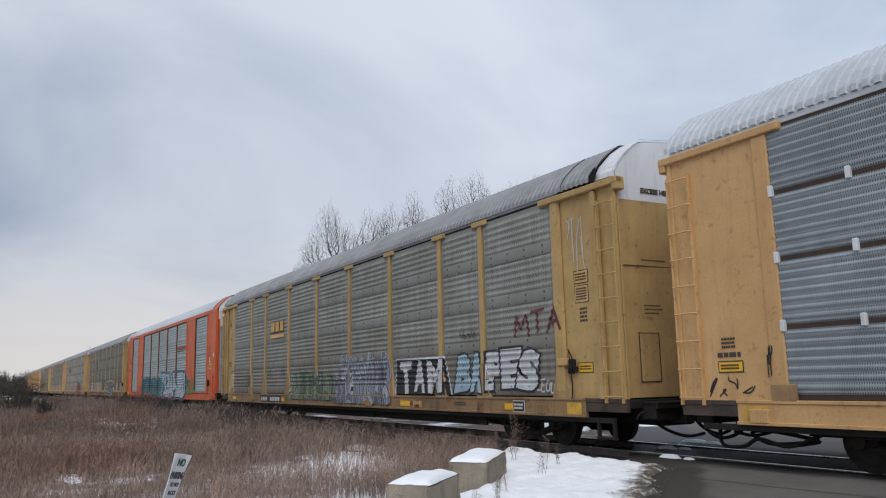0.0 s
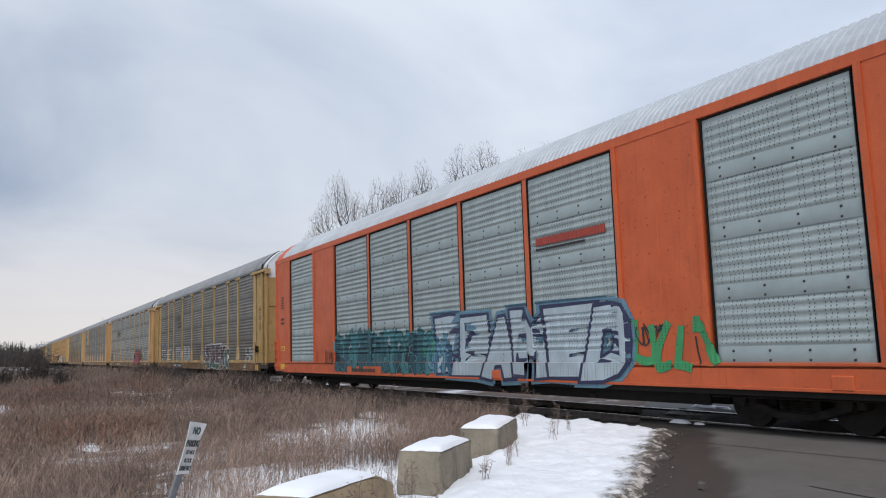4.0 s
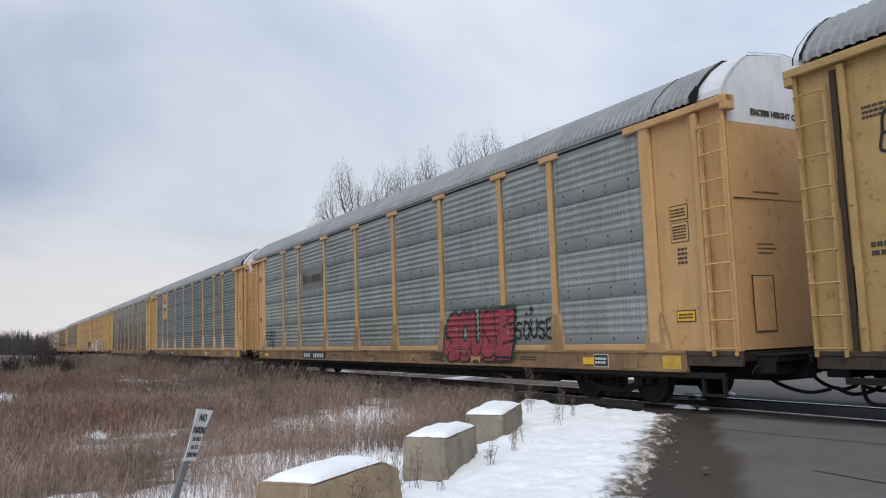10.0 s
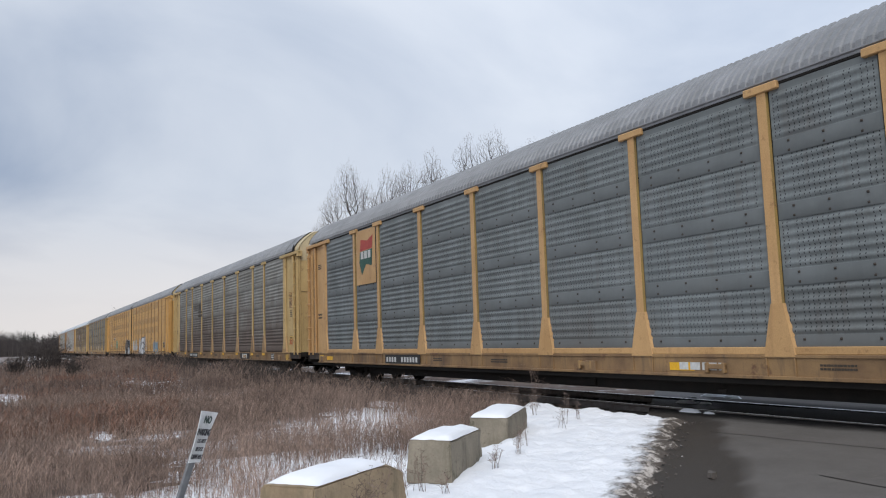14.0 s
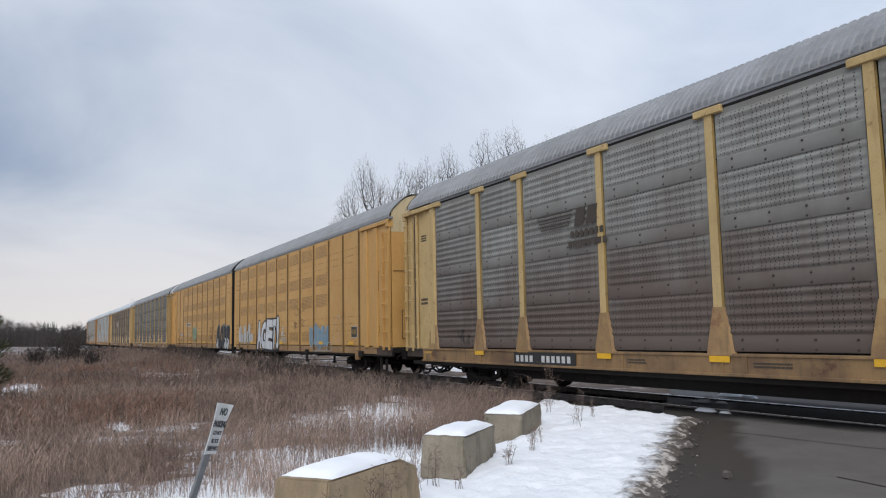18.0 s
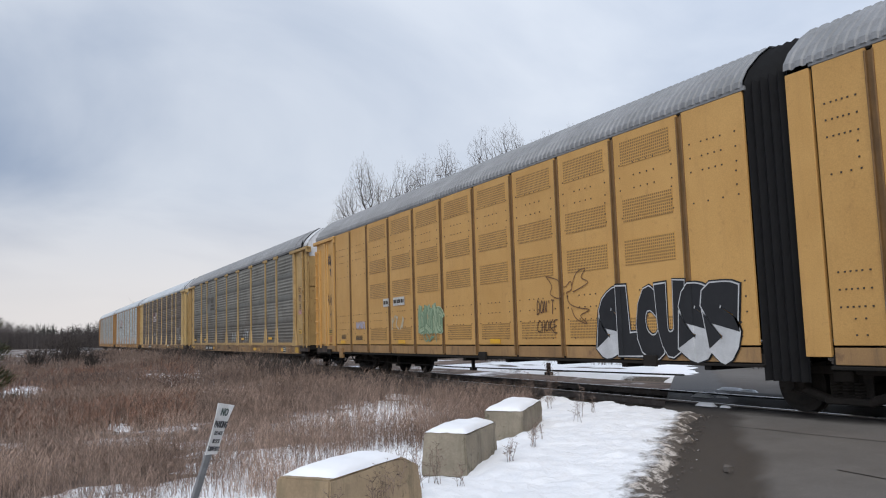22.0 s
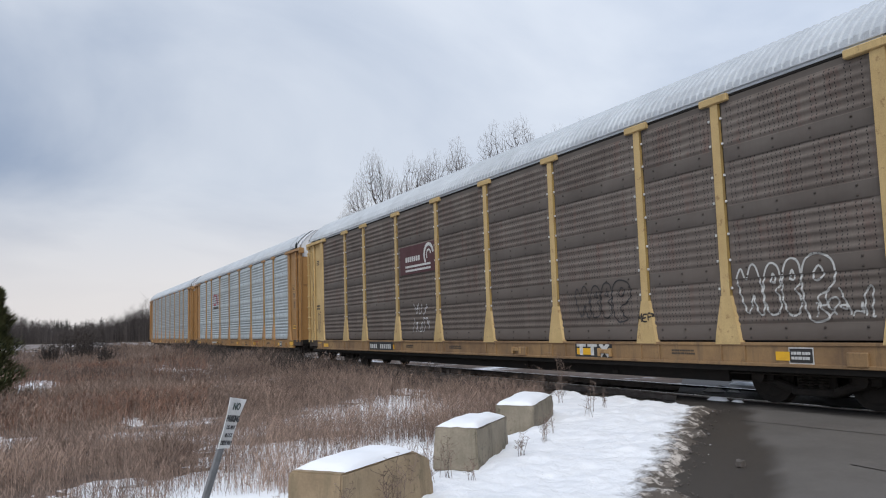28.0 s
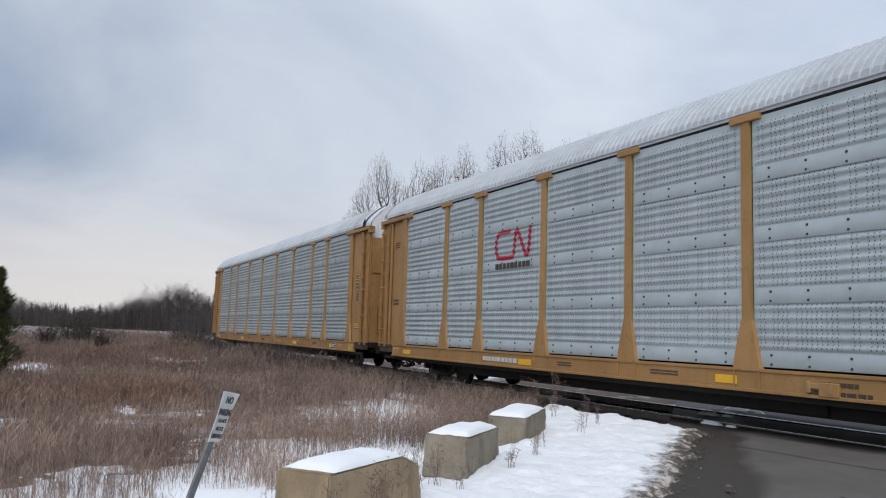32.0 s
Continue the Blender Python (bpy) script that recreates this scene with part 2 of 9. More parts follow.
# galvanised side sheets, from new to deeply weathered
M["galv_new"] = surface("pale_galvanised_sheet", (0.50, 0.56, 0.58), (0.425, 0.48, 0.50), 1.6, 0.42, 0.25, 0.04, 40, (0.30, 0.30, 0.30), 0.2, 0.05, holes=HOLES, band=(0.45, 0.505, 0.525))
M["galv_tail"] = surface("greyed_galvanised_sheet", (0.40, 0.44, 0.45), (0.33, 0.365, 0.375), 1.6, 0.5, 0.2, 0.04, 40, (0.24, 0.235, 0.23), 0.3, 0.05, holes=HOLES, band=(0.33, 0.365, 0.38))
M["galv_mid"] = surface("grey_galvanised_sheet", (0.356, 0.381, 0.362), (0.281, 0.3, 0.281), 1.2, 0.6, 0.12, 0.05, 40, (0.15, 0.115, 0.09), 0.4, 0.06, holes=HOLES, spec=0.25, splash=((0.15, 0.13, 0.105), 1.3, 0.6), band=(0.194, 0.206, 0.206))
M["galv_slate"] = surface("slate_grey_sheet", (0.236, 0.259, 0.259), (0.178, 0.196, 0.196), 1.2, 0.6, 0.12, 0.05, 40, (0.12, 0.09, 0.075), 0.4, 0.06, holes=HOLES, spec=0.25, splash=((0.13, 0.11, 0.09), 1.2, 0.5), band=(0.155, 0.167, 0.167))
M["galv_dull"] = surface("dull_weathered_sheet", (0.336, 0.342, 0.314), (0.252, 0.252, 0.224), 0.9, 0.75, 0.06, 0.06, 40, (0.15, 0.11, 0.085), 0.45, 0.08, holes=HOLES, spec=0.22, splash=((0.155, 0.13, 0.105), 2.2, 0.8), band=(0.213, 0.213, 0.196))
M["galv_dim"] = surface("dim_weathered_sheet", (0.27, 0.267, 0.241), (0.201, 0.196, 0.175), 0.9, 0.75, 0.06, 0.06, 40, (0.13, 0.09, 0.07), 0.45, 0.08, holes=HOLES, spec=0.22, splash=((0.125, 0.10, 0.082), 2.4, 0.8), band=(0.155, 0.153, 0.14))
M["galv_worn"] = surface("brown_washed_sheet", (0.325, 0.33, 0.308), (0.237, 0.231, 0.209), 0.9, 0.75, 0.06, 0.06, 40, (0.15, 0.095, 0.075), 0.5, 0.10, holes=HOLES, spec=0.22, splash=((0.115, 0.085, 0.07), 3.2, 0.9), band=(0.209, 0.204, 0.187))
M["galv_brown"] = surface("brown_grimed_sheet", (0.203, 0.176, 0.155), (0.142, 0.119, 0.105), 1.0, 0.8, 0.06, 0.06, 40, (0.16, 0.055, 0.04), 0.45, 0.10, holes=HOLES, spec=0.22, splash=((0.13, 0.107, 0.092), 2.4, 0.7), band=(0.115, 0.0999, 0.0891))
M["galv_teal"] = surface("greenish_galvanised_sheet", (0.43, 0.50, 0.49), (0.36, 0.42, 0.415), 1.6, 0.45, 0.22, 0.05, 40, (0.22, 0.22, 0.21), 0.22, 0.05, holes=HOLES, band=(0.34, 0.40, 0.40))
M["galv_plain"] = surface("plain_dull_plate", (0.19, 0.188, 0.17), (0.155, 0.152, 0.138), 1.2, 0.7, 0.06, 0.05, 40, (0.11, 0.085, 0.07), 0.4)
M["galv_lead"] = surface("plain_grey_sheet", (0.345, 0.385, 0.41), (0.27, 0.305, 0.325), 1.6, 0.5, 0.3, 0.06, 40, (0.16, 0.16, 0.16), 0.4, 0.12, holes=(0.034, 0.0625, 2.0))
M["roof_light"] = surface("pale_roof_sheet", (0.56, 0.595, 0.625), (0.47, 0.50, 0.53), 1.4, 0.6, 0.2, 0.05, 40, (0.30, 0.30, 0.30), 0.3, 0.1)
M["roof_mid"] = surface("grey_roof_sheet", (0.305, 0.31, 0.32), (0.235, 0.24, 0.245), 1.4, 0.55, 0.25, 0.05, 40, (0.12, 0.11, 0.1), 0.3, 0.06)
M["black_steel"] = surface("black_grimy_steel", (0.014, 0.013, 0.012), (0.026, 0.022, 0.019), 4, 0.75, 0.0, 0.15, 40, spec=0.2)
M["truck_steel"] = surface("dusty_cast_steel", (0.022, 0.02, 0.018), (0.042, 0.035, 0.03), 5, 0.8, 0.0, 0.2, 40, spec=0.25)
M["rubber"] = surface("black_rubber", (0.007, 0.007, 0.008), (0.013, 0.013, 0.014), 5, 0.75, 0, 0.08, spec=0.2)
M["dark_gap"] = surface("dark_inner_steel", (0.06, 0.035, 0.02), (0.04, 0.025, 0.017), 4, 0.7, 0, 0.1)
M["mesh_dark"] = surface("punched_yellow_sheet", (0.60, 0.335, 0.09), (0.54, 0.29, 0.078), 1.2, 0.5, 0, 0.03, 50, holes=(0.05, 0.055, 3.0))
M["bolt_dark"] = surface("dark_rusty_bolt", (0.04, 0.033, 0.028), (0.065, 0.05, 0.04), 9, 0.7, 0, 0.05)
M["maroon"] = surface("maroon_paint", (0.085, 0.022, 0.025), (0.07, 0.02, 0.022), 2, 0.55, 0, 0.04)
PAINT = {}


RIBBED = [True]


def paint(c):
    """Spray paint of one colour, slightly uneven; on ribbed sheets their holes show through."""
    key = (c, RIBBED[0])
    if key not in PAINT:
        d = tuple(x * 0.75 for x in c)
        PAINT[key] = surface("spray_paint", c, d, 3.0, 0.5, 0, 0.03, holes=HOLES if RIBBED[0] else None)
    return PAINT[key]


# ground and plants
M["concrete"] = surface("olive_grey_cast_concrete", (0.29, 0.25, 0.19), (0.19, 0.165, 0.125), 2.6, 0.9, 0, 0.5, 45, (0.085, 0.075, 0.05), 0.75, 0.15, wear=(0.075, 0.07, 0.045), wear_amount=0.75, wear_scale=4.0)
M["concrete_tan"] = surface("pale_tan_concrete", (0.42, 0.315, 0.195), (0.29, 0.215, 0.135), 2.4, 0.9, 0, 0.5, 45, (0.11, 0.095, 0.06), 0.75, 0.15, wear=(0.10, 0.09, 0.05), wear_amount=0.75, wear_scale=3.0)
M["stone_dark"] = surface("dark_wet_stone", (0.07, 0.06, 0.052), (0.15, 0.13, 0.115), 14, 0.6, 0, 0.4, 60)
M["bark"] = surface("dark_bark", (0.055, 0.045, 0.04), (0.09, 0.077, 0.07), 6, 0.9, 0, 0.3, 30)
M["twig"] = surface("grey_brown_twigs", (0.19, 0.175, 0.168), (0.26, 0.24, 0.23), 0.6, 0.9, 0, 0.0, island=0.4)
M["weed"] = surface("dry_brown_weeds", (0.094, 0.069, 0.060), (0.29, 0.232, 0.203), 0.35, 0.95, 0, 0.0, island=0.8, spec=0.1)
M["weed_near"] = surface("grey_brown_weeds", (0.135, 0.103, 0.09), (0.41, 0.322, 0.277), 0.5, 0.95, 0, 0.0, island=0.85, spec=0.1)
M["bush"] = surface("dark_bare_bush", (0.052, 0.047, 0.046), (0.085, 0.075, 0.07), 0.8, 0.95, 0, 0.0, island=0.6, spec=0.1)
M["weed_red"] = surface("reddish_dry_weeds", (0.17, 0.098, 0.075), (0.30, 0.19, 0.145), 0.6, 0.95, 0, 0.0, island=0.65, spec=0.1)
M["evergreen"] = surface("dark_evergreen_needles", (0.10, 0.125, 0.06), (0.15, 0.15, 0.08), 2.5, 0.8, 0, 0.0, island=0.7, spec=0.2)
M["far_wood"] = surface("far_bare_wood", (0.062, 0.056, 0.056), (0.092, 0.083, 0.081), 0.1, 0.95, 0, 0.0, island=0.5, spec=0.1)
M["far_pine"] = surface("far_dark_pine", (0.03, 0.04, 0.035), (0.045, 0.052, 0.042), 0.3, 0.95, 0, 0.0, island=0.5, spec=0.2)
M["rail"] = surface("worn_rail_steel", (0.22, 0.2, 0.19), (0.15, 0.12, 0.1), 8, 0.4, 0.7, 0.05)
M["rail_top"] = surface("polished_rail_head", (0.55, 0.55, 0.56), (0.45, 0.45, 0.46), 3, 0.22, 0.95, 0.02)
M["tie"] = surface("creosoted_timber", (0.05, 0.04, 0.033), (0.085, 0.065, 0.05), 5, 0.85, 0, 0.4, 40)
M["galv_post"] = surface("galvanised_post", (0.23, 0.235, 0.24), (0.17, 0.175, 0.18), 9, 0.5, 0.4, 0.08)
M["sign_white"] = surface("faded_white_sign", (0.84, 0.84, 0.83), (0.74, 0.74, 0.73), 9, 0.5, 0, 0.03, wear=(0.3, 0.27, 0.22), wear_amount=0.2)
M["sign_ink"] = surface("faded_sign_ink", (0.03, 0.03, 0.034), (0.07, 0.07, 0.075), 14, 0.6, 0, 0.0)
M["sign_green"] = surface("dark_sign_mark", (0.04, 0.06, 0.055), (0.06, 0.09, 0.08), 14, 0.6, 0, 0.0)


def ground_material(name, build):
    m = bpy.data.materials.new(name)
    m.use_nodes = True
    nt = m.node_tree
    b = nt.nodes["Principled BSDF"]
    b.inputs["Specular IOR Level"].default_value = 0.3

    def tex(scale, detail=6.0, rough=0.6, stretch=(1, 1, 1), turn=0.0):
        tc = nt.nodes.new("ShaderNodeTexCoord")
        mp = nt.nodes.new("ShaderNodeMapping")
        mp.inputs["Scale"].default_value = stretch
        mp.inputs["Rotation"].default_value = (0, 0, turn)
        n = nt.nodes.new("ShaderNodeTexNoise")
        n.inputs["Scale"].default_value, n.inputs["Detail"].default_value, n.inputs["Roughness"].default_value = scale, detail, rough
        nt.links.new(tc.outputs["Object"], mp.inputs[0])
        nt.links.new(mp.outputs[0], n.inputs["Vector"])
        return n.outputs["Fac"]

    def span(f, lo, hi, a=0.0, z=1.0):
        r = nt.nodes.new("ShaderNodeMapRange")
        r.inputs["From Min"].default_value, r.inputs["From Max"].default_value = lo, hi
        r.inputs["To Min"].default_value, r.inputs["To Max"].default_value = a, z
        nt.links.new(f, r.inputs["Value"])
        return r.outputs[0]

    def mix(f, a, c):
        x = nt.nodes.new("ShaderNodeMix"); x.data_type = "RGBA"
        for s, v in (("Factor", f), ("A", a), ("B", c)):
            if isinstance(v, (float, int)):
                x.inputs[s].default_value = v
            elif isinstance(v, tuple):
                x.inputs[s].default_value = (*v, 1)
            else:
                nt.links.new(v, x.inputs[s])
        return x.outputs["Result"]

    def finish(col, rough, height=None, strength=0.5, dist=0.03):
        nt.links.new(col, b.inputs["Base Color"])
        if isinstance(rough, float):
            b.inputs["Roughness"].default_value = rough
        else:
            nt.links.new(rough, b.inputs["Roughness"])
        if height is not None:
            bp = nt.nodes.new("ShaderNodeBump")
            bp.inputs["Strength"].default_value, bp.inputs["Distance"].default_value = strength, dist
            nt.links.new(height, bp.inputs["Height"])
            nt.links.new(bp.outputs[0], b.inputs["Normal"])
    def across(f, g):
        """1 on the damp strip along the road's left edge; 1 on the black strip along the rails; both with uneven
        borders.
        """
        tc = nt.nodes.new("ShaderNodeTexCoord")
        sp = nt.nodes.new("ShaderNodeSeparateXYZ")
        nt.links.new(tc.outputs["Object"], sp.inputs[0])

        def mth(op, a, c):
            q = nt.nodes.new("ShaderNodeMath"); q.operation = op
            for k, val in enumerate((a, c)):
                if isinstance(val, (int, float)):
                    q.inputs[k].default_value = val
                else:
                    nt.links.new(val, q.inputs[k])
            return q.outputs[0]
        v = mth("ADD", mth("MULTIPLY", mth("ADD", sp.outputs["X"], sp.outputs["Y"]), 0.7071), mth("MULTIPLY", mth("SUBTRACT", f, 0.5), 1.1))
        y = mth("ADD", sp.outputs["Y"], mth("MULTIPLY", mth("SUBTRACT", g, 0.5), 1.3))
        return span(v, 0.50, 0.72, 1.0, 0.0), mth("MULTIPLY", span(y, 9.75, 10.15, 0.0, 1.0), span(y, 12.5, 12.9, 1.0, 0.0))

    def toward(f, amount):
        """Metres across from the bank's slanting edge, with an uneven border."""
        tc = nt.nodes.new("ShaderNodeTexCoord")
        dp = nt.nodes.new("ShaderNodeVectorMath"); dp.operation = "DOT_PRODUCT"
        dp.inputs[1].default_value = (0.7552, 0.6590, 0.0)
        nt.links.new(tc.outputs["Object"], dp.inputs[0])
        w = nt.nodes.new("ShaderNodeMath"); w.operation = "MULTIPLY_ADD"
        nt.links.new(f, w.inputs[0])
        w.inputs[1].default_value = amount
        o = nt.nodes.new("ShaderNodeMath"); o.operation = "SUBTRACT"; o.inputs[1].default_value = amount / 2
        nt.links.new(dp.outputs["Value"], o.inputs[0])
        nt.links.new(o.outputs[0], w.inputs[2])
        return w.outputs[0]
    if build is m_asphalt:
        build(tex, span, mix, finish, across)
    elif build is m_snow:
        build(tex, span, mix, finish, toward)
    else:
        build(tex, span, mix, finish)
    return m


def m_field(tex, span, mix, finish):
    brown = mix(span(tex(1.3), 0.35, 0.65), (0.075, 0.055, 0.045), (0.165, 0.122, 0.096))
    snow = mix(span(tex(9.0), 0.3, 0.7), (0.74, 0.76, 0.80), (0.82, 0.83, 0.85))
    f = span(tex(0.32, 7.0, 0.62), 0.54, 0.62)
    finish(mix(f, brown, snow), 0.9, tex(14.0), 0.5, 0.04)


def m_snow(tex, span, mix, finish, toward):
    snow = mix(span(tex(2.5), 0.3, 0.7), (0.76, 0.775, 0.805), (0.84, 0.845, 0.86))
    snow = mix(span(tex(24.0, 8.0, 0.75), 0.645, 0.70), snow, (0.25, 0.21, 0.17))
    # ploughed soil and grit along the road's edge
    edge = span(toward(tex(2.6, 8.0, 0.72), 1.0), -1.30, -1.02)
    spots = tex(5.5, 8.0, 0.72)
    soil = mix(span(spots, 0.40, 0.50), (0.52, 0.47, 0.42), (0.075, 0.058, 0.044))
    finish(mix(span(edge, 0.1, 0.85, 0.0, 0.97), snow, soil), 0.8, tex(9.0, 9.0, 0.66), 0.6, 0.06)


def m_clean_snow(tex, span, mix, finish):
    snow = mix(span(tex(2.5), 0.3, 0.7), (0.78, 0.795, 0.825), (0.85, 0.855, 0.87))
    finish(snow, 0.75, tex(6.0, 9.0, 0.6), 0.35, 0.04)


def m_asphalt(tex, span, mix, finish, across):
    # worn asphalt, wet and brown along its edge, black in a strip along the rails
    dry = mix(span(tex(70.0, 6.0, 0.8), 0.3, 0.7), (0.088, 0.080, 0.073), (0.155, 0.142, 0.130))
    dry = mix(span(tex(0.9, 7.0, 0.7), 0.40, 0.66, 0.0, 0.65), dry, (0.085, 0.076, 0.068))
    dry = mix(span(tex(5.0, 8.0, 0.75), 0.60, 0.72, 0.0, 0.6), dry, (0.17, 0.155, 0.14))
    edge, rail = across(tex(0.9, 6.0, 0.6, (1.0, 0.14, 1.0), radians(45)), tex(1.6, 6.0, 0.65, (0.35, 1.0, 1.0)))
    damp = mix(span(tex(30.0, 6.0, 0.75), 0.3, 0.7), (0.034, 0.029, 0.025), (0.060, 0.051, 0.043))
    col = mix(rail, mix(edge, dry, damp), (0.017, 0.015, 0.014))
    finish(col, span(edge, 0.0, 1.0, 0.85, 0.55), tex(60.0, 4.0, 0.7), 0.4, 0.012)


def m_ballast(tex, span, mix, finish):
    a = mix(span(tex(26.0, 5.0, 0.8), 0.35, 0.65), (0.022, 0.020, 0.019), (0.075, 0.068, 0.062))
    f = span(tex(0.8, 8.0, 0.66), 0.65, 0.70)
    finish(mix(f, a, (0.72, 0.74, 0.78)), 0.9, tex(24.0, 5.0, 0.8), 1.0, 0.05)


def m_slush(tex, span, mix, finish):
    s = mix(span(tex(6.0, 8.0, 0.7), 0.4, 0.6), (0.045, 0.037, 0.031), (0.12, 0.10, 0.088))
    s = mix(span(tex(9.0, 8.0, 0.7), 0.60, 0.64), s, (0.55, 0.54, 0.54))
    finish(s, 0.4, tex(16.0, 8.0, 0.7), 0.7, 0.03)


def m_beyond(tex, span, mix, finish):
    a = mix(span(tex(12.0, 6.0, 0.7), 0.35, 0.65), (0.07, 0.06, 0.05), (0.15, 0.125, 0.10))
    f = span(tex(0.5, 8.0, 0.62, (0.5, 1.2, 1.0)), 0.40, 0.46)
    finish(mix(f, a, (0.76, 0.78, 0.81)), 0.9, tex(14.0, 5.0, 0.8), 0.8, 0.05)


M["field"] = ground_material("weedy_field_with_snow", m_field)
M["snow"] = ground_material("trodden_snow", m_snow)
M["snow_clean"] = ground_material("smooth_snow", m_clean_snow)
M["asphalt"] = ground_material("worn_wet_asphalt", m_asphalt)
M["ballast"] = ground_material("dark_ballast_with_snow", m_ballast)
M["ballast_snow"] = ground_material("patchy_snow_beyond_the_track", m_beyond)
M["slush"] = ground_material("dirty_slush", m_slush)


# ---------------------------------------------------------------- mesh helpers
CACHE = {}


def mesh_from(name, verts, faces, smooth=False):
    me = bpy.data.meshes.new(name)
    me.from_pydata([tuple(v) for v in verts], [], faces)
    if smooth:
        me.polygons.foreach_set("use_smooth", [True] * len(me.polygons))
    me.update()
    return me


def boxes(items, bevel=0.0):
    """A bmesh of boxes (x0, x1, y0, y1, z0, z1), edges eased."""
    bm = bmesh.new()
    for x0, x1, y0, y1, z0, z1 in items:
        r = bmesh.ops.create_cube(bm, size=1.0)
        for v in r["verts"]:
            v.co = Vector(((x0 + x1) / 2 + v.co.x * (x1 - x0), (y0 + y1) / 2 + v.co.y * (y1 - y0), (z0 + z1) / 2 + v.co.z * (z1 - z0)))
    if bevel:
        bmesh.ops.bevel(bm, geom=bm.edges[:], offset=bevel, segments=1, affect="EDGES")
    return bm


def tube_bm(bm, pts, r, sides=6, taper=None):
    """A round bar along a line of points."""
    rings = []
    n = len(pts)
    for i, p in enumerate(pts):
        p = Vector(p)
        d = (Vector(pts[min(i + 1, n - 1)]) - Vector(pts[max(i - 1, 0)])).normalized()
        a = d.orthogonal().normalized() if abs(d.z) > 0.9 else d.cross(Vector((0, 0, 1))).normalized()
        c = d.cross(a)
        rr = r if taper is None else r + (taper - r) * i / max(1, n - 1)
        rings.append([bm.verts.new(p + rr * (math.cos(2 * math.pi * k / sides) * a + math.sin(2 * math.pi * k / sides) * c)) for k in range(sides)])
    for a, c in zip(rings, rings[1:]):
        for k in range(sides):
            bm.faces.new((a[k], a[(k + 1) % sides], c[(k + 1) % sides], c[k]))
    bm.faces.new(rings[0][::-1])
    bm.faces.new(rings[-1])
    return bm


def cyl_y(bm, x, y0, y1, z, r, sides=20, r1=None):
    """A disc or drum with its axle along y."""
    r1 = r if r1 is None else r1
    a = [bm.verts.new((x + r * math.cos(2 * math.pi * k / sides), y0, z + r * math.sin(2 * math.pi * k / sides))) for k in range(sides)]
    c = [bm.verts.new((x + r1 * math.cos(2 * math.pi * k / sides), y1, z + r1 * math.sin(2 * math.pi * k / sides))) for k in range(sides)]
    for k in range(sides):
        bm.faces.new((a[k], a[(k + 1) % sides], c[(k + 1) % sides], c[k]))
    bm.faces.new(a[::-1])
    bm.faces.new(c)


def cached(key, fn, material):
    """One mesh for each shape and material, shared by all alike pieces."""
    k = (key, material.name)
    if k not in CACHE:
        made = fn()
        if isinstance(made, bmesh.types.BMesh):
            bmesh.ops.recalc_face_normals(made, faces=made.faces[:])
            me = bpy.data.meshes.new(str(key if isinstance(key, str) else key[0]))
            made.to_mesh(me)
            made.free()
        else:
            me = made
        me.materials.append(material)
        if me.get("bolts"):
            me.materials.append(M["bolt_dark"])
        CACHE[k] = me
    return CACHE[k]


def place(name, me, parent=None, loc=(0, 0, 0), turn=0.0, label=""):
    ob = new(name, me)
    ob.location = loc
    ob.rotation_euler = (0, 0, turn)
    if parent is not None:
        ob.parent = parent
    if label:
        ob["label"] = label
    return ob


def part(name, bm, material, parent, label="", loc=(0, 0, 0)):
    bmesh.ops.recalc_face_normals(bm, faces=bm.faces[:])
    me = bpy.data.meshes.new(name)
    bm.to_mesh(me)
    bm.free()
    me.materials.append(material)
    return place(name, me, parent, loc, 0.0, label)


def empty(name, loc=(0, 0, 0)):
    ob = new(name)
    ob.location = loc
    return ob


def letters(text, size, material, name, parent, loc, turn=(90, 0, 0), label="", bold=0.0, shear=0.0, depth=0.002, stretch=1.0, line=0.0):
    """Raised or stencilled letters, as a mesh."""
    cu = bpy.data.curves.new("lettering", "FONT")
    cu.body, cu.size, cu.offset, cu.shear, cu.extrude = text, size, bold, shear, depth
    cu.align_x, cu.align_y = "CENTER", "CENTER"
    cu.resolution_u = 3
    if line:
        cu.fill_mode, cu.extrude, cu.bevel_depth, cu.bevel_resolution = "NONE", 0.0, line, 0
    tmp = bpy.data.objects.new("lettering", cu)
    me = bpy.data.meshes.new_from_object(tmp)
    bpy.data.objects.remove(tmp)
    bpy.data.curves.remove(cu)
    me.name = name
    me.materials.clear()
    me.materials.append(material)
    ob = new(name, me)
    ob.parent = parent
    ob.location = loc
    ob.rotation_euler = [radians(a) for a in turn]
    ob.scale = (stretch, 1, 1)
    if label:
        ob["label"] = label
    return ob


# ---------------------------------------------------------------- the autorack cars
# A car's own space: x along it, y across, z up from the rail tops. The near side is y = -1.52.
SIDE = 1.52
DECK, SILL = 0.97, 0.66
POSTS = (-9.05, -7.13, -4.28, -1.41, 1.41, 4.28, 7.13, 9.05)
EDGE, HALF = 11.72, 13.62
ROOF = ((-1.54, 5.04), (-1.53, 5.14), (-1.40, 5.34), (-1.12, 5.61), (-0.86, 5.79), (0.0, 5.88), (0.86, 5.79), (1.12, 5.61), (1.40, 5.34), (1.53, 5.14), (1.54, 5.04))


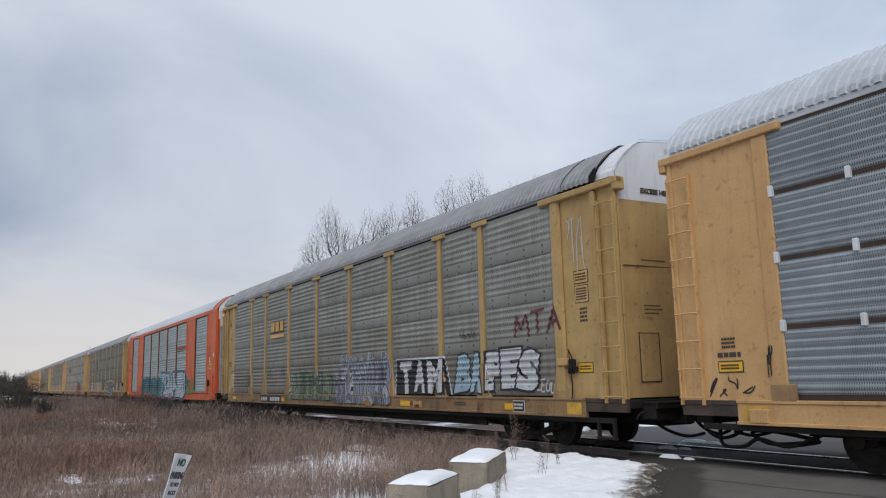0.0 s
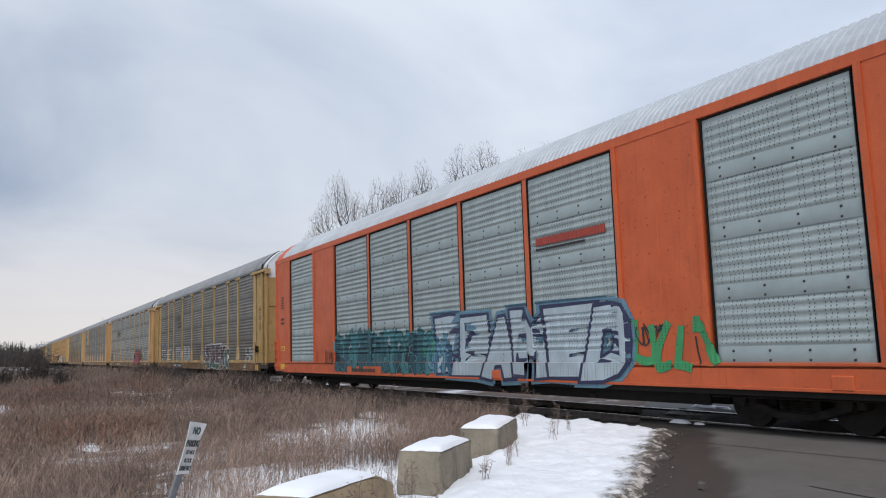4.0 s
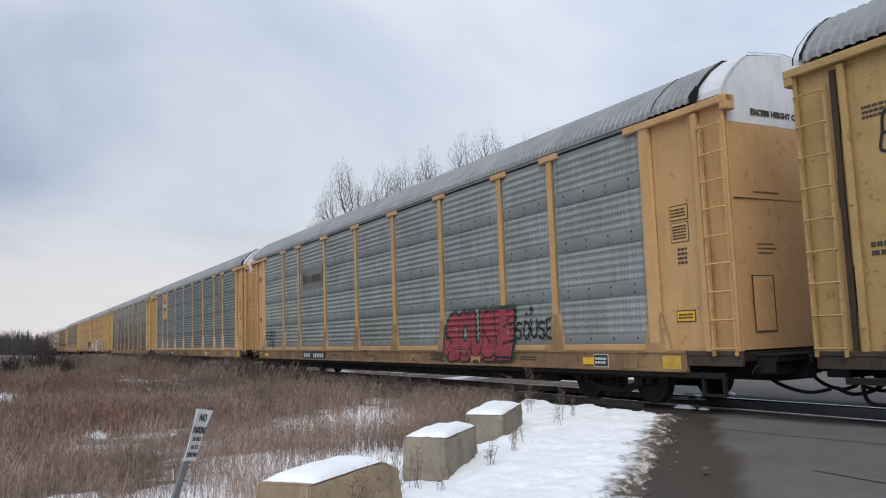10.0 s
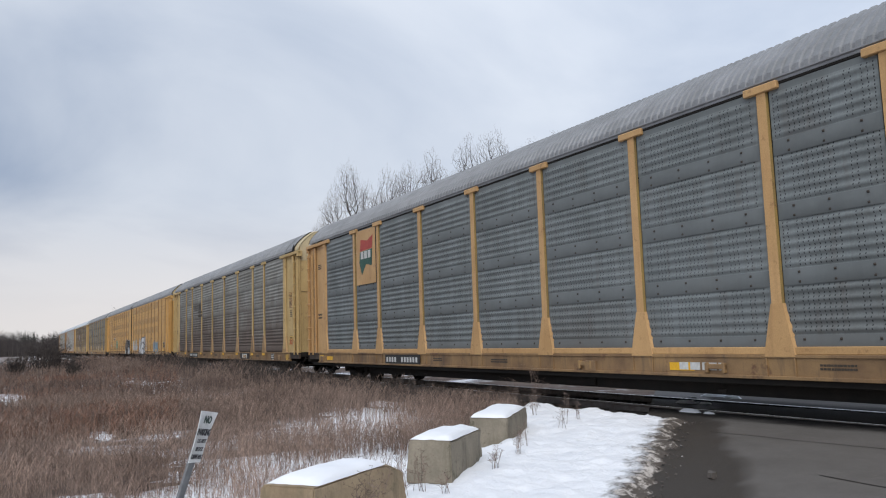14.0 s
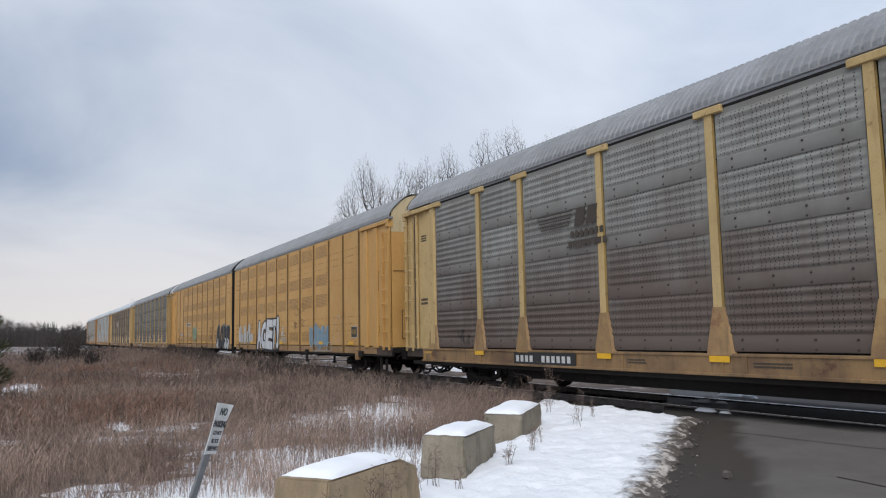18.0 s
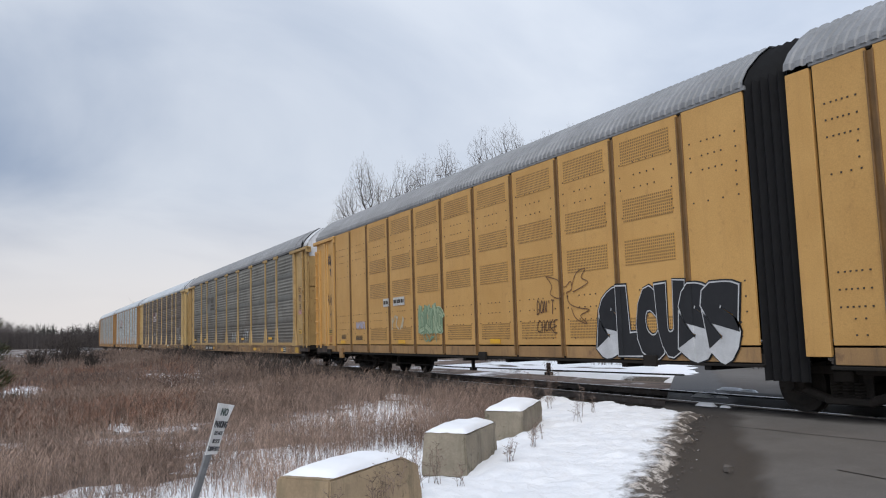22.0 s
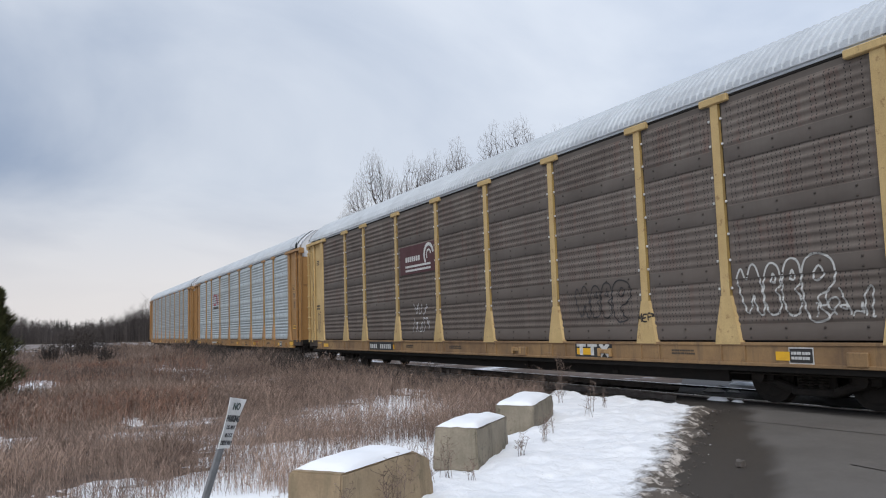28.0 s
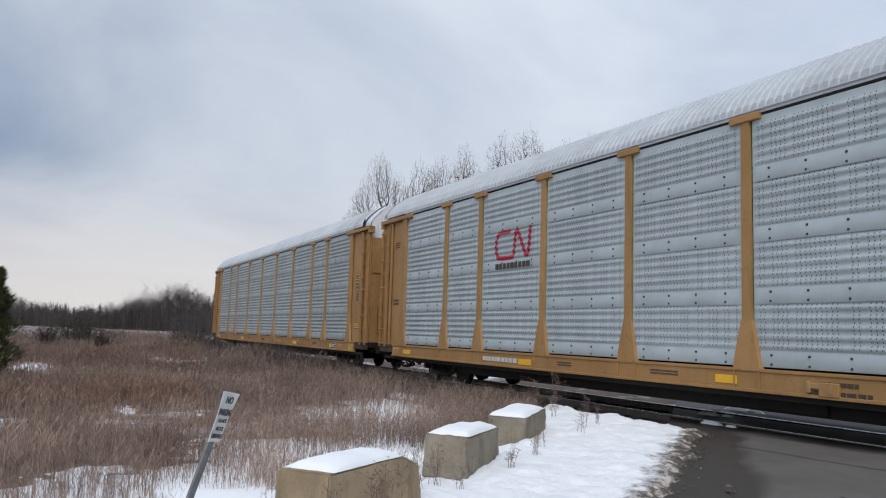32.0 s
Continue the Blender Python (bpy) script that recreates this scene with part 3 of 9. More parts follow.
def sheet_line():
    """The section of a side of four lapped sheets: a flat band, then rolled ribs: (z, proud)."""
    rows = []
    for row in range(4):
        z0 = 1.02 + row * 0.955
        pts = [(z0, 0.016), (z0 + 0.012, 0.022), (z0 + 0.225, 0.018), (z0 + 0.245, 0.002)]
        for rib in range(5):
            zc = z0 + 0.312 + rib * 0.142
            pts += [(zc - 0.05, 0.002), (zc - 0.028, 0.019), (zc, 0.031), (zc + 0.026, 0.019), (zc + 0.05, 0.002)]
        pts.append((z0 + (0.97 if row < 3 else 1.05), 0.002))
        rows.append(pts)
    return rows


SHEET = sheet_line()


def sheet_mesh(w, row):
    """One ribbed side sheet, w wide, of the given row, with bolts on its flat band; the ribs run out at its sides."""
    xs = [-w / 2, -w / 2 + 0.06, -w / 2 + 0.14, -w / 4, 0.0, w / 4, w / 2 - 0.14, w / 2 - 0.06, w / 2]
    fade = (0.1, 0.35, 1.0, 1.0, 1.0, 1.0, 1.0, 0.35, 0.1)
    n = len(xs) - 1
    verts, faces = [], []
    line = SHEET[row]
    for z, p in line:
        for x, k in zip(xs, fade):
            verts.append((x, -p * k - 0.004, z))
    m = n + 1
    for j in range(len(line) - 1):
        for i in range(n):
            a = j * m + i
            faces.append((a, a + 1, a + 1 + m, a + m))
    k = len(verts)
    z0, z1 = line[0][0], line[-1][0]
    verts += [(-w / 2, 0.03, z0), (w / 2, 0.03, z0), (w / 2, 0.03, z1), (-w / 2, 0.03, z1)]
    faces += [(k + 1, k, k + 3, k + 2), (k, k + 1, n, 0)]
    first_bolt = len(faces)
    count = 4 if w > 1.8 else 3
    for i in range(count):
        x = -w / 2 + w * (i + 0.5) / count
        for dz in (0.045, 0.185):
            b, s, zz = len(verts), 0.020, z0 + dz
            verts += [(x - s, -0.018, zz - s), (x + s, -0.018, zz - s), (x + s, -0.018, zz + s), (x - s, -0.018, zz + s),
                      (x - s * .6, -0.040, zz - s * .6), (x + s * .6, -0.040, zz - s * .6), (x + s * .6, -0.040, zz + s * .6), (x - s * .6, -0.040, zz + s * .6)]
            faces += [(b + 4, b + 5, b + 6, b + 7), (b, b + 1, b + 5, b + 4), (b + 1, b + 2, b + 6, b + 5), (b + 2, b + 3, b + 7, b + 6), (b + 3, b, b + 4, b + 7)]
    me = mesh_from("side_sheet", verts, faces, True)
    for i in range(first_bolt, len(faces)):
        me.polygons[i].material_index = 1
    me["bolts"] = 1
    return me


def side_sheets(root, x, y, turn, w, material):
    for row in range(4):
        place("side_sheet", cached(("side_sheet", round(w, 2), row), lambda: sheet_mesh(w, row), material), root, (x, y, 0), turn)


def hat_mesh(name, prof):
    """A hat section along z: (height, half width, proud)."""
    verts, faces = [], []
    for z, w, p in prof:
        verts += [(-w, 0.0, z), (-w * 0.86, -p, z), (w * 0.86, -p, z), (w, 0.0, z)]
    for j in range(len(prof) - 1):
        a = j * 4
        for i in range(3):
            faces.append((a + i, a + i + 1, a + i + 5, a + i + 4))
        faces.append((a + 3, a, a + 4, a + 7))
    faces += [(3, 2, 1, 0), tuple(len(verts) - 4 + i for i in range(4))]
    return mesh_from(name, verts, faces)


def post_mesh():
    """The shaft of a side post."""
    return hat_mesh("post", ((1.70, 0.105, 0.046), (4.93, 0.095, 0.042)))


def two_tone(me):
    """Darker yellow on a post's flanks than on its face."""
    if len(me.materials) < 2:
        me.materials.append(M["yellow_dark"])
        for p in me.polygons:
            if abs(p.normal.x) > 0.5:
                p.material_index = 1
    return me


def foot_mesh():
    """The foot of a side post, which spreads onto the sill."""
    return hat_mesh("post_foot", ((DECK - 0.01, 0.30, 0.074), (1.12, 0.27, 0.07), (1.70, 0.125, 0.054), (1.73, 0.12, 0.052)))


def cap_bm(w):
    return boxes([(-w, w, -0.075, 0.02, 4.88, 5.0)], 0.012)


def roof_mesh(w, ribs=True, spacing=0.16):
    """A ribbed roof sheet, w long, bent over the car."""
    verts, faces = [], []
    stations = []
    n = max(1, round(w / spacing)) if ribs else 1
    for i in range(n):
        x = -w / 2 + w * i / n
        if ribs:
            s = w / n
            stations += [(x, 0.024), (x + s * 0.50, 0.024), (x + s * 0.62, 0.0), (x + s * 0.88, 0.0)]
        else:
            stations += [(x, 0.0)]
    stations.append((w / 2, 0.024 if ribs else 0.0))
    m = len(ROOF)
    for x, h in stations:
        for i, (y, z) in enumerate(ROOF):
            k = h
            ny = y / 1.54
            verts.append((x, y + k * ny, z + k * (1 - abs(ny) * 0.5)))
    for j in range(len(stations) - 1):
        for i in range(m - 1):
            a = j * m + i
            faces.append((a, a + 1, a + m + 1, a + m))
    return mesh_from("roof_panel", verts, faces)


def roof_band(w, lift, crumple=0.0):
    """A strip laid over the roof, across it."""
    verts, faces = [], []
    rows = 4 if crumple else 1
    pts = [p for a, b in zip(ROOF, ROOF[1:]) for p in (a, ((a[0] + b[0]) / 2, (a[1] + b[1]) / 2))] + [ROOF[-1]]
    for i in range(rows + 1):
        x = -w / 2 + w * i / rows
        for y, z in pts:
            k = lift + crumple * noise.noise(Vector((x * 9, y * 4, z * 4)))
            verts.append((x + crumple * 2 * noise.noise(Vector((y * 3, x * 3, z))), y * (1 + k * 0.5), z + k * 0.8))
    m = len(pts)
    for i in range(rows):
        for j in range(m - 1):
            a = i * m + j
            faces.append((a, a + 1, a + m + 1, a + m))
    return mesh_from("roof_band", verts, faces)


def hood_mesh(w):
    """The smooth pressed hood at a roof's end, a little lower than the roof and folded down at its lip."""
    verts, faces = [], []
    stations = ((-w / 2, 0.0), (w / 2 - 0.06, 0.0), (w / 2, -0.025))
    m = len(ROOF)
    for x, dz in stations:
        for y, z in ROOF:
            verts.append((x, y * (0.992 + dz * 0.3), z - 0.012 + dz))
    for i in range(len(stations) - 1):
        for j in range(m - 1):
            a = i * m + j
            faces.append((a, a + 1, a + m + 1, a + m))
    return mesh_from("end_hood", verts, faces)


def torn_flap_bm():
    """A ragged strip of seal hanging at the eave."""
    bm = bmesh.new()
    top = [(-0.12, 5.16), (-0.05, 5.22), (0.05, 5.30), (0.10, 5.18)]
    low = [(-0.10, 4.99), (-0.02, 5.03), (0.03, 4.96), (0.09, 5.04)]
    a = [bm.verts.new((x, -0.045 + 0.12 * max(0.0, z - 5.14), z)) for x, z in top]
    b = [bm.verts.new((x, -0.055 - 0.01 * k, z)) for k, (x, z) in enumerate(low)]
    for k in range(3):
        bm.faces.new((a[k], a[k + 1], b[k + 1], b[k]))
    r = bmesh.ops.extrude_face_region(bm, geom=bm.faces[:])
    bmesh.ops.translate(bm, vec=(0, 0.012, 0), verts=[g for g in r["geom"] if isinstance(g, bmesh.types.BMVert)])
    return bm


def latch_bm():
    """A greasy door lock: case, lever, chain and bracket."""
    bm = boxes([(-0.06, 0.07, -0.11, 0.0, 1.52, 1.72), (-0.11, 0.0, -0.09, 0.0, 1.44, 1.54), (0.04, 0.13, -0.08, 0.0, 1.46, 1.58)], 0.02)
    tube_bm(bm, [(-0.02, -0.10, 1.70), (0.0, -0.13, 1.9), (0.08, -0.13, 1.76), (0.15, -0.12, 1.62), (0.08, -0.1, 1.45)], 0.015, 5)
    tube_bm(bm, [(0.0, -0.09, 1.5), (0.04, -0.10, 1.25), (0.0, -0.09, 0.98)], 0.012, 5)
    return bm


def end_door_mesh(z0, z1, wide=1.46, bulge=0.03):
    """A bowed end door, with its top following the roof."""
    verts, faces = [], []
    ys = [-wide + 2 * wide * i / 12 for i in range(13)]

    def top(y):
        for (a, p), (b, q) in zip(ROOF, ROOF[1:]):
            if a <= y <= b:
                return p + (q - p) * (y - a) / (b - a) - 0.02
        return ROOF[0][1]
    for y in ys:
        x = bulge * (1 - (y / wide) ** 2)
        zt = min(z1, top(y))
        verts += [(x, y, z0), (x, y, zt), (x - 0.16, y, zt), (x - 0.16, y, z0)]
    for j in range(12):
        a = j * 4
        for i in range(4):
            faces.append((a + i, a + 4 + i, a + 4 + (i + 1) % 4, a + (i + 1) % 4))
    faces += [(0, 1, 2, 3), (51, 50, 49, 48)]
    return mesh_from("end_door", verts, faces)


def sill_bm(half=HALF):
    """The side sill: a deep channel with a lip and stiffeners."""
    e = half - 1.1
    return boxes([(-e, e, -0.05, 0.03, SILL, DECK), (-e, e, -0.085, 0.03, SILL - 0.03, SILL + 0.02), (-e, e, -0.07, 0.05, DECK - 0.03, DECK + 0.02)] +
                 [(x - 0.012, x + 0.012, -0.075, -0.04, SILL + 0.02, DECK - 0.03) for p in POSTS for x in (p - 0.24, p + 0.24) if abs(x) < half - 1.3], 0.006)


def skirt_bm(w):
    """The lip along the foot of a side panel."""
    return boxes([(-w / 2, w / 2, -0.055, 0.02, DECK + 0.02, DECK + 0.13)], 0.008)


def ladder(root, x, y, turn, material, z0=0.9, z1=4.62, w=0.42, n=9):
    """Two flat rails and their rungs."""
    lad = place("ladder", cached(("ladder", z1), lambda: boxes([(-w / 2 - 0.03, -w / 2 + 0.012, -0.09, -0.02, z0, z1), (w / 2 - 0.012, w / 2 + 0.03, -0.09, -0.02, z0, z1)], 0.004), material), root, (x, y, 0), turn)
    rung = cached("rung", lambda: tube_bm(bmesh.new(), [(-w / 2 - 0.02, -0.085, 0), (-w / 2, -0.125, 0), (w / 2, -0.125, 0), (w / 2 + 0.02, -0.085, 0)], 0.015, 5), material)
    for i in range(n):
        place("rung", rung, lad, (0, 0, z0 + 0.12 + (z1 - z0 - 0.2) * i / (n - 1)))


def end_panel_bm(w):
    """The flat end bay of a side, with pressed edges."""
    return boxes([(-w / 2, w / 2, 0.02, 0.06, DECK, 4.92)], 0.008)


def beam_bm():
    """The box beam over an end bay."""
    return boxes([(-1.30, 1.06, -0.10, 0.06, 4.86, 4.985), (0.92, 1.06, -0.09, 0.12, 4.74, 4.98)], 0.015)


def wheel_bm():
    bm = bmesh.new()
    cyl_y(bm, 0, -0.07, 0.05, 0, 0.42, 28)
    cyl_y(bm, 0, 0.05, 0.08, 0, 0.45, 28, 0.44)
    cyl_y(bm, 0, -0.085, -0.07, 0, 0.30, 28, 0.34)
    cyl_y(bm, 0, -0.15, -0.08, 0, 0.11, 16)
    for k in range(3):
        a = k * 2.094
        cyl_y(bm, 0.075 * math.cos(a), -0.165, -0.148, 0.075 * math.sin(a), 0.02, 6)
    return bm


def frame_bm():
    """A cast side frame with its bolster pocket, springs and bearing boxes."""
    bm = boxes([(-1.12, -0.68, -0.10, 0.10, 0.36, 0.60), (0.68, 1.12, -0.10, 0.10, 0.36, 0.60),
                (-0.75, 0.75, -0.07, 0.07, 0.60, 0.74), (-0.36, 0.36, -0.09, 0.09, 0.17, 0.28), (-0.34, 0.34, 0.02, 0.08, 0.2, 0.62), (-0.16, 0.16, -0.14, 0.14, 0.50, 0.66)], 0.02)
    for s in (-1, 1):
        tube_bm(bm, [(s * 0.92, 0, 0.56), (s * 0.6, 0, 0.70), (s * 0.3, 0, 0.72)], 0.075, 8)
        tube_bm(bm, [(s * 0.92, 0, 0.40), (s * 0.55, 0, 0.30), (s * 0.3, 0, 0.22)], 0.07, 8)
        cyl_y(bm, s * 0.89, -0.17, -0.05, 0.44, 0.10, 12)
    for x in (-0.18, 0.0, 0.18):
        for k in range(5):
            z = 0.30 + k * 0.045
            tube_bm(bm, [(x + 0.07 * math.cos(a), 0.07 * math.sin(a) - 0.03, z) for a in [i * math.pi / 3 for i in range(7)]], 0.014, 4)
    return bm


def hose_bm(pts, r=0.03):
    """A hanging hose: a smooth bar through a few points."""
    out = []
    for k in range(len(pts) - 1):
        a0, a1, a2, a3 = (Vector(pts[max(0, min(len(pts) - 1, k + d))]) for d in (-1, 0, 1, 2))
        for j in range(6):
            t = j / 6
            out.append(0.5 * ((2 * a1) + (a2 - a0) * t + (2 * a0 - 5 * a1 + 4 * a2 - a3) * t * t + (3 * a1 - a0 - 3 * a2 + a3) * t ** 3))
    out.append(Vector(pts[-1]))
    return tube_bm(bmesh.new(), out, r, 6)


HOSES = (
    ((-2.2, -1.38, 0.52), (-1.7, -1.40, 0.34), (-1.2, -1.40, 0.42), (-0.9, -1.36, 0.30), (-0.45, -1.30, 0.30), (-0.25, -1.1, 0.62)),
    ((-1.9, -1.30, 0.40), (-1.35, -1.33, 0.36), (-1.0, -1.30, 0.50), (-1.35, -1.28, 0.53), (-1.9, -1.3, 0.47), (-2.1, -1.3, 0.42), (-1.6, -1.3, 0.33)),
    ((-0.5, -0.55, 0.70), (-0.1, -0.50, 0.42), (0.35, -0.42, 0.30), (0.7, -0.35, 0.36)),
    ((-0.4, 0.45, 0.72), (0.0, 0.40, 0.40), (0.4, 0.35, 0.30), (0.7, 0.30, 0.38)),
)


def coupler_bm():
    return boxes([(-1.1, 0.35, -0.12, 0.12, 0.70, 0.92), (0.30, 0.72, -0.16, 0.10, 0.64, 0.96), (-0.3, -0.1, -0.28, 0.28, 0.60, 1.0),
                  (0.52, 0.70, 0.06, 0.22, 0.66, 0.94)], 0.03)


def bar_text(parent, x, z, w, h, rows, material, y=-SIDE - 0.032, name="stencil", label=""):
    """Writing too small or private to read: rows of plain bars."""
    items = []
    rnd = random.Random(int((x * 37 + z * 91 + w * 13) * 10))
    for r in range(rows):
        zz = z + h / 2 - (r + 0.5) * h / rows
        x0 = x - w / 2
        while x0 < x + w / 2 - 0.02:
            ww = min(rnd.uniform(0.25, 0.6) * h / rows * 2.2, x + w / 2 - x0)
            items.append((x0, x0 + ww * 0.82, y - 0.003, y, zz - h / rows * 0.30, zz + h / rows * 0.30))
            x0 += ww
    ob = part(name, boxes(items), material, parent, label)
    ob["kind"] = "stuff"
    return ob


def plate(parent, x, z, w, h, material, y=-SIDE - 0.032, name="placard", label=""):
    return part(name, boxes([(x - w / 2, x + w / 2, y - 0.004, y, z - h / 2, z + h / 2)]), material, parent, label)


WHEELS = []


def truck(root, x):
    tr = empty("truck")
    tr.parent = root
    tr.location = (x, 0, 0)
    for dx in (-0.89, 0.89):
        for s in (-1, 1):
            WHEELS.append((place("wheel", cached("wheel", wheel_bm, M["truck_steel"]), tr, (dx, s * 0.79, 0.42), 0.0 if s < 0 else math.pi), root, root.location.x + x + dx, s))
        place("axle", cached("axle", lambda: tube_bm(bmesh.new(), [(0, -0.8, 0.42), (0, 0.8, 0.42)], 0.08, 10), M["black_steel"]), tr, (dx, 0, 0))
    for s in (-1, 1):
        place("side_frame", cached("side_frame", frame_bm, M["truck_steel"]), tr, (0, s * 0.99, 0), 0.0 if s < 0 else math.pi)
    place("bolster", cached("bolster", lambda: boxes([(-0.2, 0.2, -1.0, 1.0, 0.46, 0.72)], 0.03), M["black_steel"]), tr)
    return tr


def underframe(root, half, trucks, sill_material, couplers=(1, -1)):
    for s in (-1, 1):
        if sill_material is M["black_steel"]:
            place("side_sill", cached(("unit_sill", half), lambda: boxes([(-half, half, 0.02, 0.10, 0.70, 0.90), (-half, half, -0.045, 0.08, 0.70, 0.745)], 0.006), sill_material), root, (0, s * SIDE, 0), 0.0 if s < 0 else math.pi)
            continue
        place("side_sill", cached(("side_sill", half), lambda: sill_bm(half), sill_material), root, (0, s * SIDE, 0), 0.0 if s < 0 else math.pi)
    unit = sill_material is M["black_steel"]
    place("centre_sill", cached(("centre_sill", half), lambda: boxes(
        ([(-half + 0.3, half - 0.3, -0.35, 0.35, 0.62, DECK - 0.08)] if unit else [(-half + 0.3, half - 0.3, -0.35, 0.35, 0.45, DECK - 0.08), (-half + 5.2, half - 5.2, -0.55, 0.55, 0.29, 0.6), (-half + 6.5, -half + 8.0, -1.25, -0.7, 0.34, 0.62), (1.0, 2.6, -1.3, -0.8, 0.36, 0.62)]) + [(x - 0.08, x + 0.08, -1.45, 1.45, 0.62, DECK - 0.06) for x in [-half + 1.2 + k * (2 * half - 2.4) / 9 for k in range(10)]], 0.01), M["black_steel"]), root)
    place("deck", cached(("deck", half), lambda: boxes([(-half + 0.1, half - 0.1, -SIDE + 0.03, SIDE - 0.03, DECK - 0.08, DECK)]), M["black_steel"]), root)
    for s in () if unit else (-1, 1):
        place("sill_lip", cached(("sill_lip", half), lambda: boxes([(-half + 0.4, half - 0.4, -0.02, 0.06, SILL - 0.12, SILL - 0.03)], 0.006), M["black_steel"]), root, (0, s * SIDE, 0), 0.0 if s < 0 else math.pi)
        # added black sheet for the shadow under the car; it blocks light from behind
        place("underframe_web", cached(("underframe_web", half), lambda: boxes([(-half + 5.0, half - 5.0, 0.28, 0.34, 0.33, SILL - 0.02)], 0.006), M["black_steel"]), root, (0, s * SIDE, 0), 0.0 if s < 0 else math.pi)
    for x in (-half + 1.5, half * 0.21, half - 2.4):
        place("sill_bracket", cached("sill_bracket", lambda: boxes([(-0.16, 0.16, -0.10, -0.03, 0.66, 0.86)], 0.012), M["black_steel"] if unit else sill_material), root, (x, -SIDE, 0))
    for x in (-half * 0.35, half * 0.1, half * 0.42):
        place("pipe_hanger", cached("pipe_hanger", lambda: boxes([(-0.03, 0.03, -1.24, -1.16, 0.38, 0.62), (-0.09, 0.09, -1.26, -1.14, 0.36, 0.42)], 0.005), M["truck_steel"]), root, (x, 0, 0))
    for x in trucks:
        truck(root, x)
    for e in couplers:
        t = 0.0 if e > 0 else math.pi
        place("coupler", cached("coupler", coupler_bm, M["truck_steel"]), root, (e * (half - 0.1), 0, 0), t)
        for i, pts in enumerate(HOSES):
            if i > 1 or e < 0:
                flip = -1 if (e < 0 and i < 2) else 1
                place("brake_hose", cached(("brake_hose", i, flip), lambda: hose_bm([(p[0], p[1] * flip, p[2]) for p in pts]), M["rubber"]), root, (e * (half - 0.1), 0, 0), t)
        place("uncoupling_rod", cached("uncoupling_rod", lambda: hose_bm([(0.05, -1.35, 0.62), (0.10, -1.25, 0.74), (0.12, -0.7, 0.76), (0.2, -0.2, 0.80), (0.3, 0.0, 0.95)], 0.014), M["truck_steel"]), root, (e * (half - 0.05), 0, 0), t)
        place("end_sill", cached("end_sill", lambda: boxes([(-0.22, 0.0, -1.45, 1.45, 0.80, DECK - 0.01), (-0.35, -0.05, -0.42, 0.42, 0.55, 0.82)], 0.015), M["black_steel"]), root, (e * (half - 0.02), 0, 0), t)
        place("end_platform", cached("end_platform", lambda: boxes([(0.0, 0.42, -1.2, 1.2, 0.88, 0.92), (0.36, 0.40, -1.2, 1.2, 0.80, 0.92), (0.02, 0.34, -1.18, -1.12, 0.62, 0.9), (0.02, 0.34, 0.5, 0.56, 0.62, 0.9), (-0.1, 0.30, -1.10, -0.62, 0.60, 0.82), (0.05, 0.38, -0.5, -0.28, 0.52, 0.80), (0.0, 0.36, 0.3, 0.9, 0.58, 0.84)], 0.012), M["black_steel"]), root, (e * (half - 0.04), 0, 0), t)
        if sill_material is not M["black_steel"]:
            place("corner_plate", cached("corner_plate", lambda: boxes([(-0.21, 0.21, -0.012, 0.0, 0.68, 0.90)], 0.004), M["reflector_dull"]), root, (e * (half - 1.42), -SIDE - 0.05, 0), 0.0, "worn yellow plate on the sill's corner")
        if sill_material is not M["black_steel"]:
            for sd in (-1, 1):
                place("sill_end", cached("sill_end", lambda: boxes([(-0.55, 0.55, -0.03, 0.05, 0.74, DECK), (-0.55, 0.55, -0.045, 0.05, DECK - 0.06, DECK + 0.01)], 0.006), M["end_steel"]), root, (e * (half - 0.56), sd * SIDE, 0), 0.0 if sd < 0 else math.pi)
        place("step", cached("step", lambda: boxes([(-0.52, -0.48, -1.56, -1.48, 0.28, 0.64), (-0.1, -0.06, -1.56, -1.48, 0.28, 0.64), (-0.52, -0.06, -1.58, -1.46, 0.26, 0.30)], 0.005), M["black_steel"]), root, (e * (half - 0.3), 0, 0), t)
    place("brake_rod", cached(("brake_rod", half), lambda: tube_bm(bmesh.new(), [(-half + 2, -1.2, 0.50), (0, -1.2, 0.42), (half - 2, -1.2, 0.50)], 0.016, 5), M["truck_steel"]), root)


def roof(root, half, material, n):
    w = 2 * half / n
    for i in range(n):
        place("roof_panel", cached(("roof_panel", round(w, 3)), lambda: roof_mesh(w), material), root, (-half + w * (i + 0.5), 0, 0))


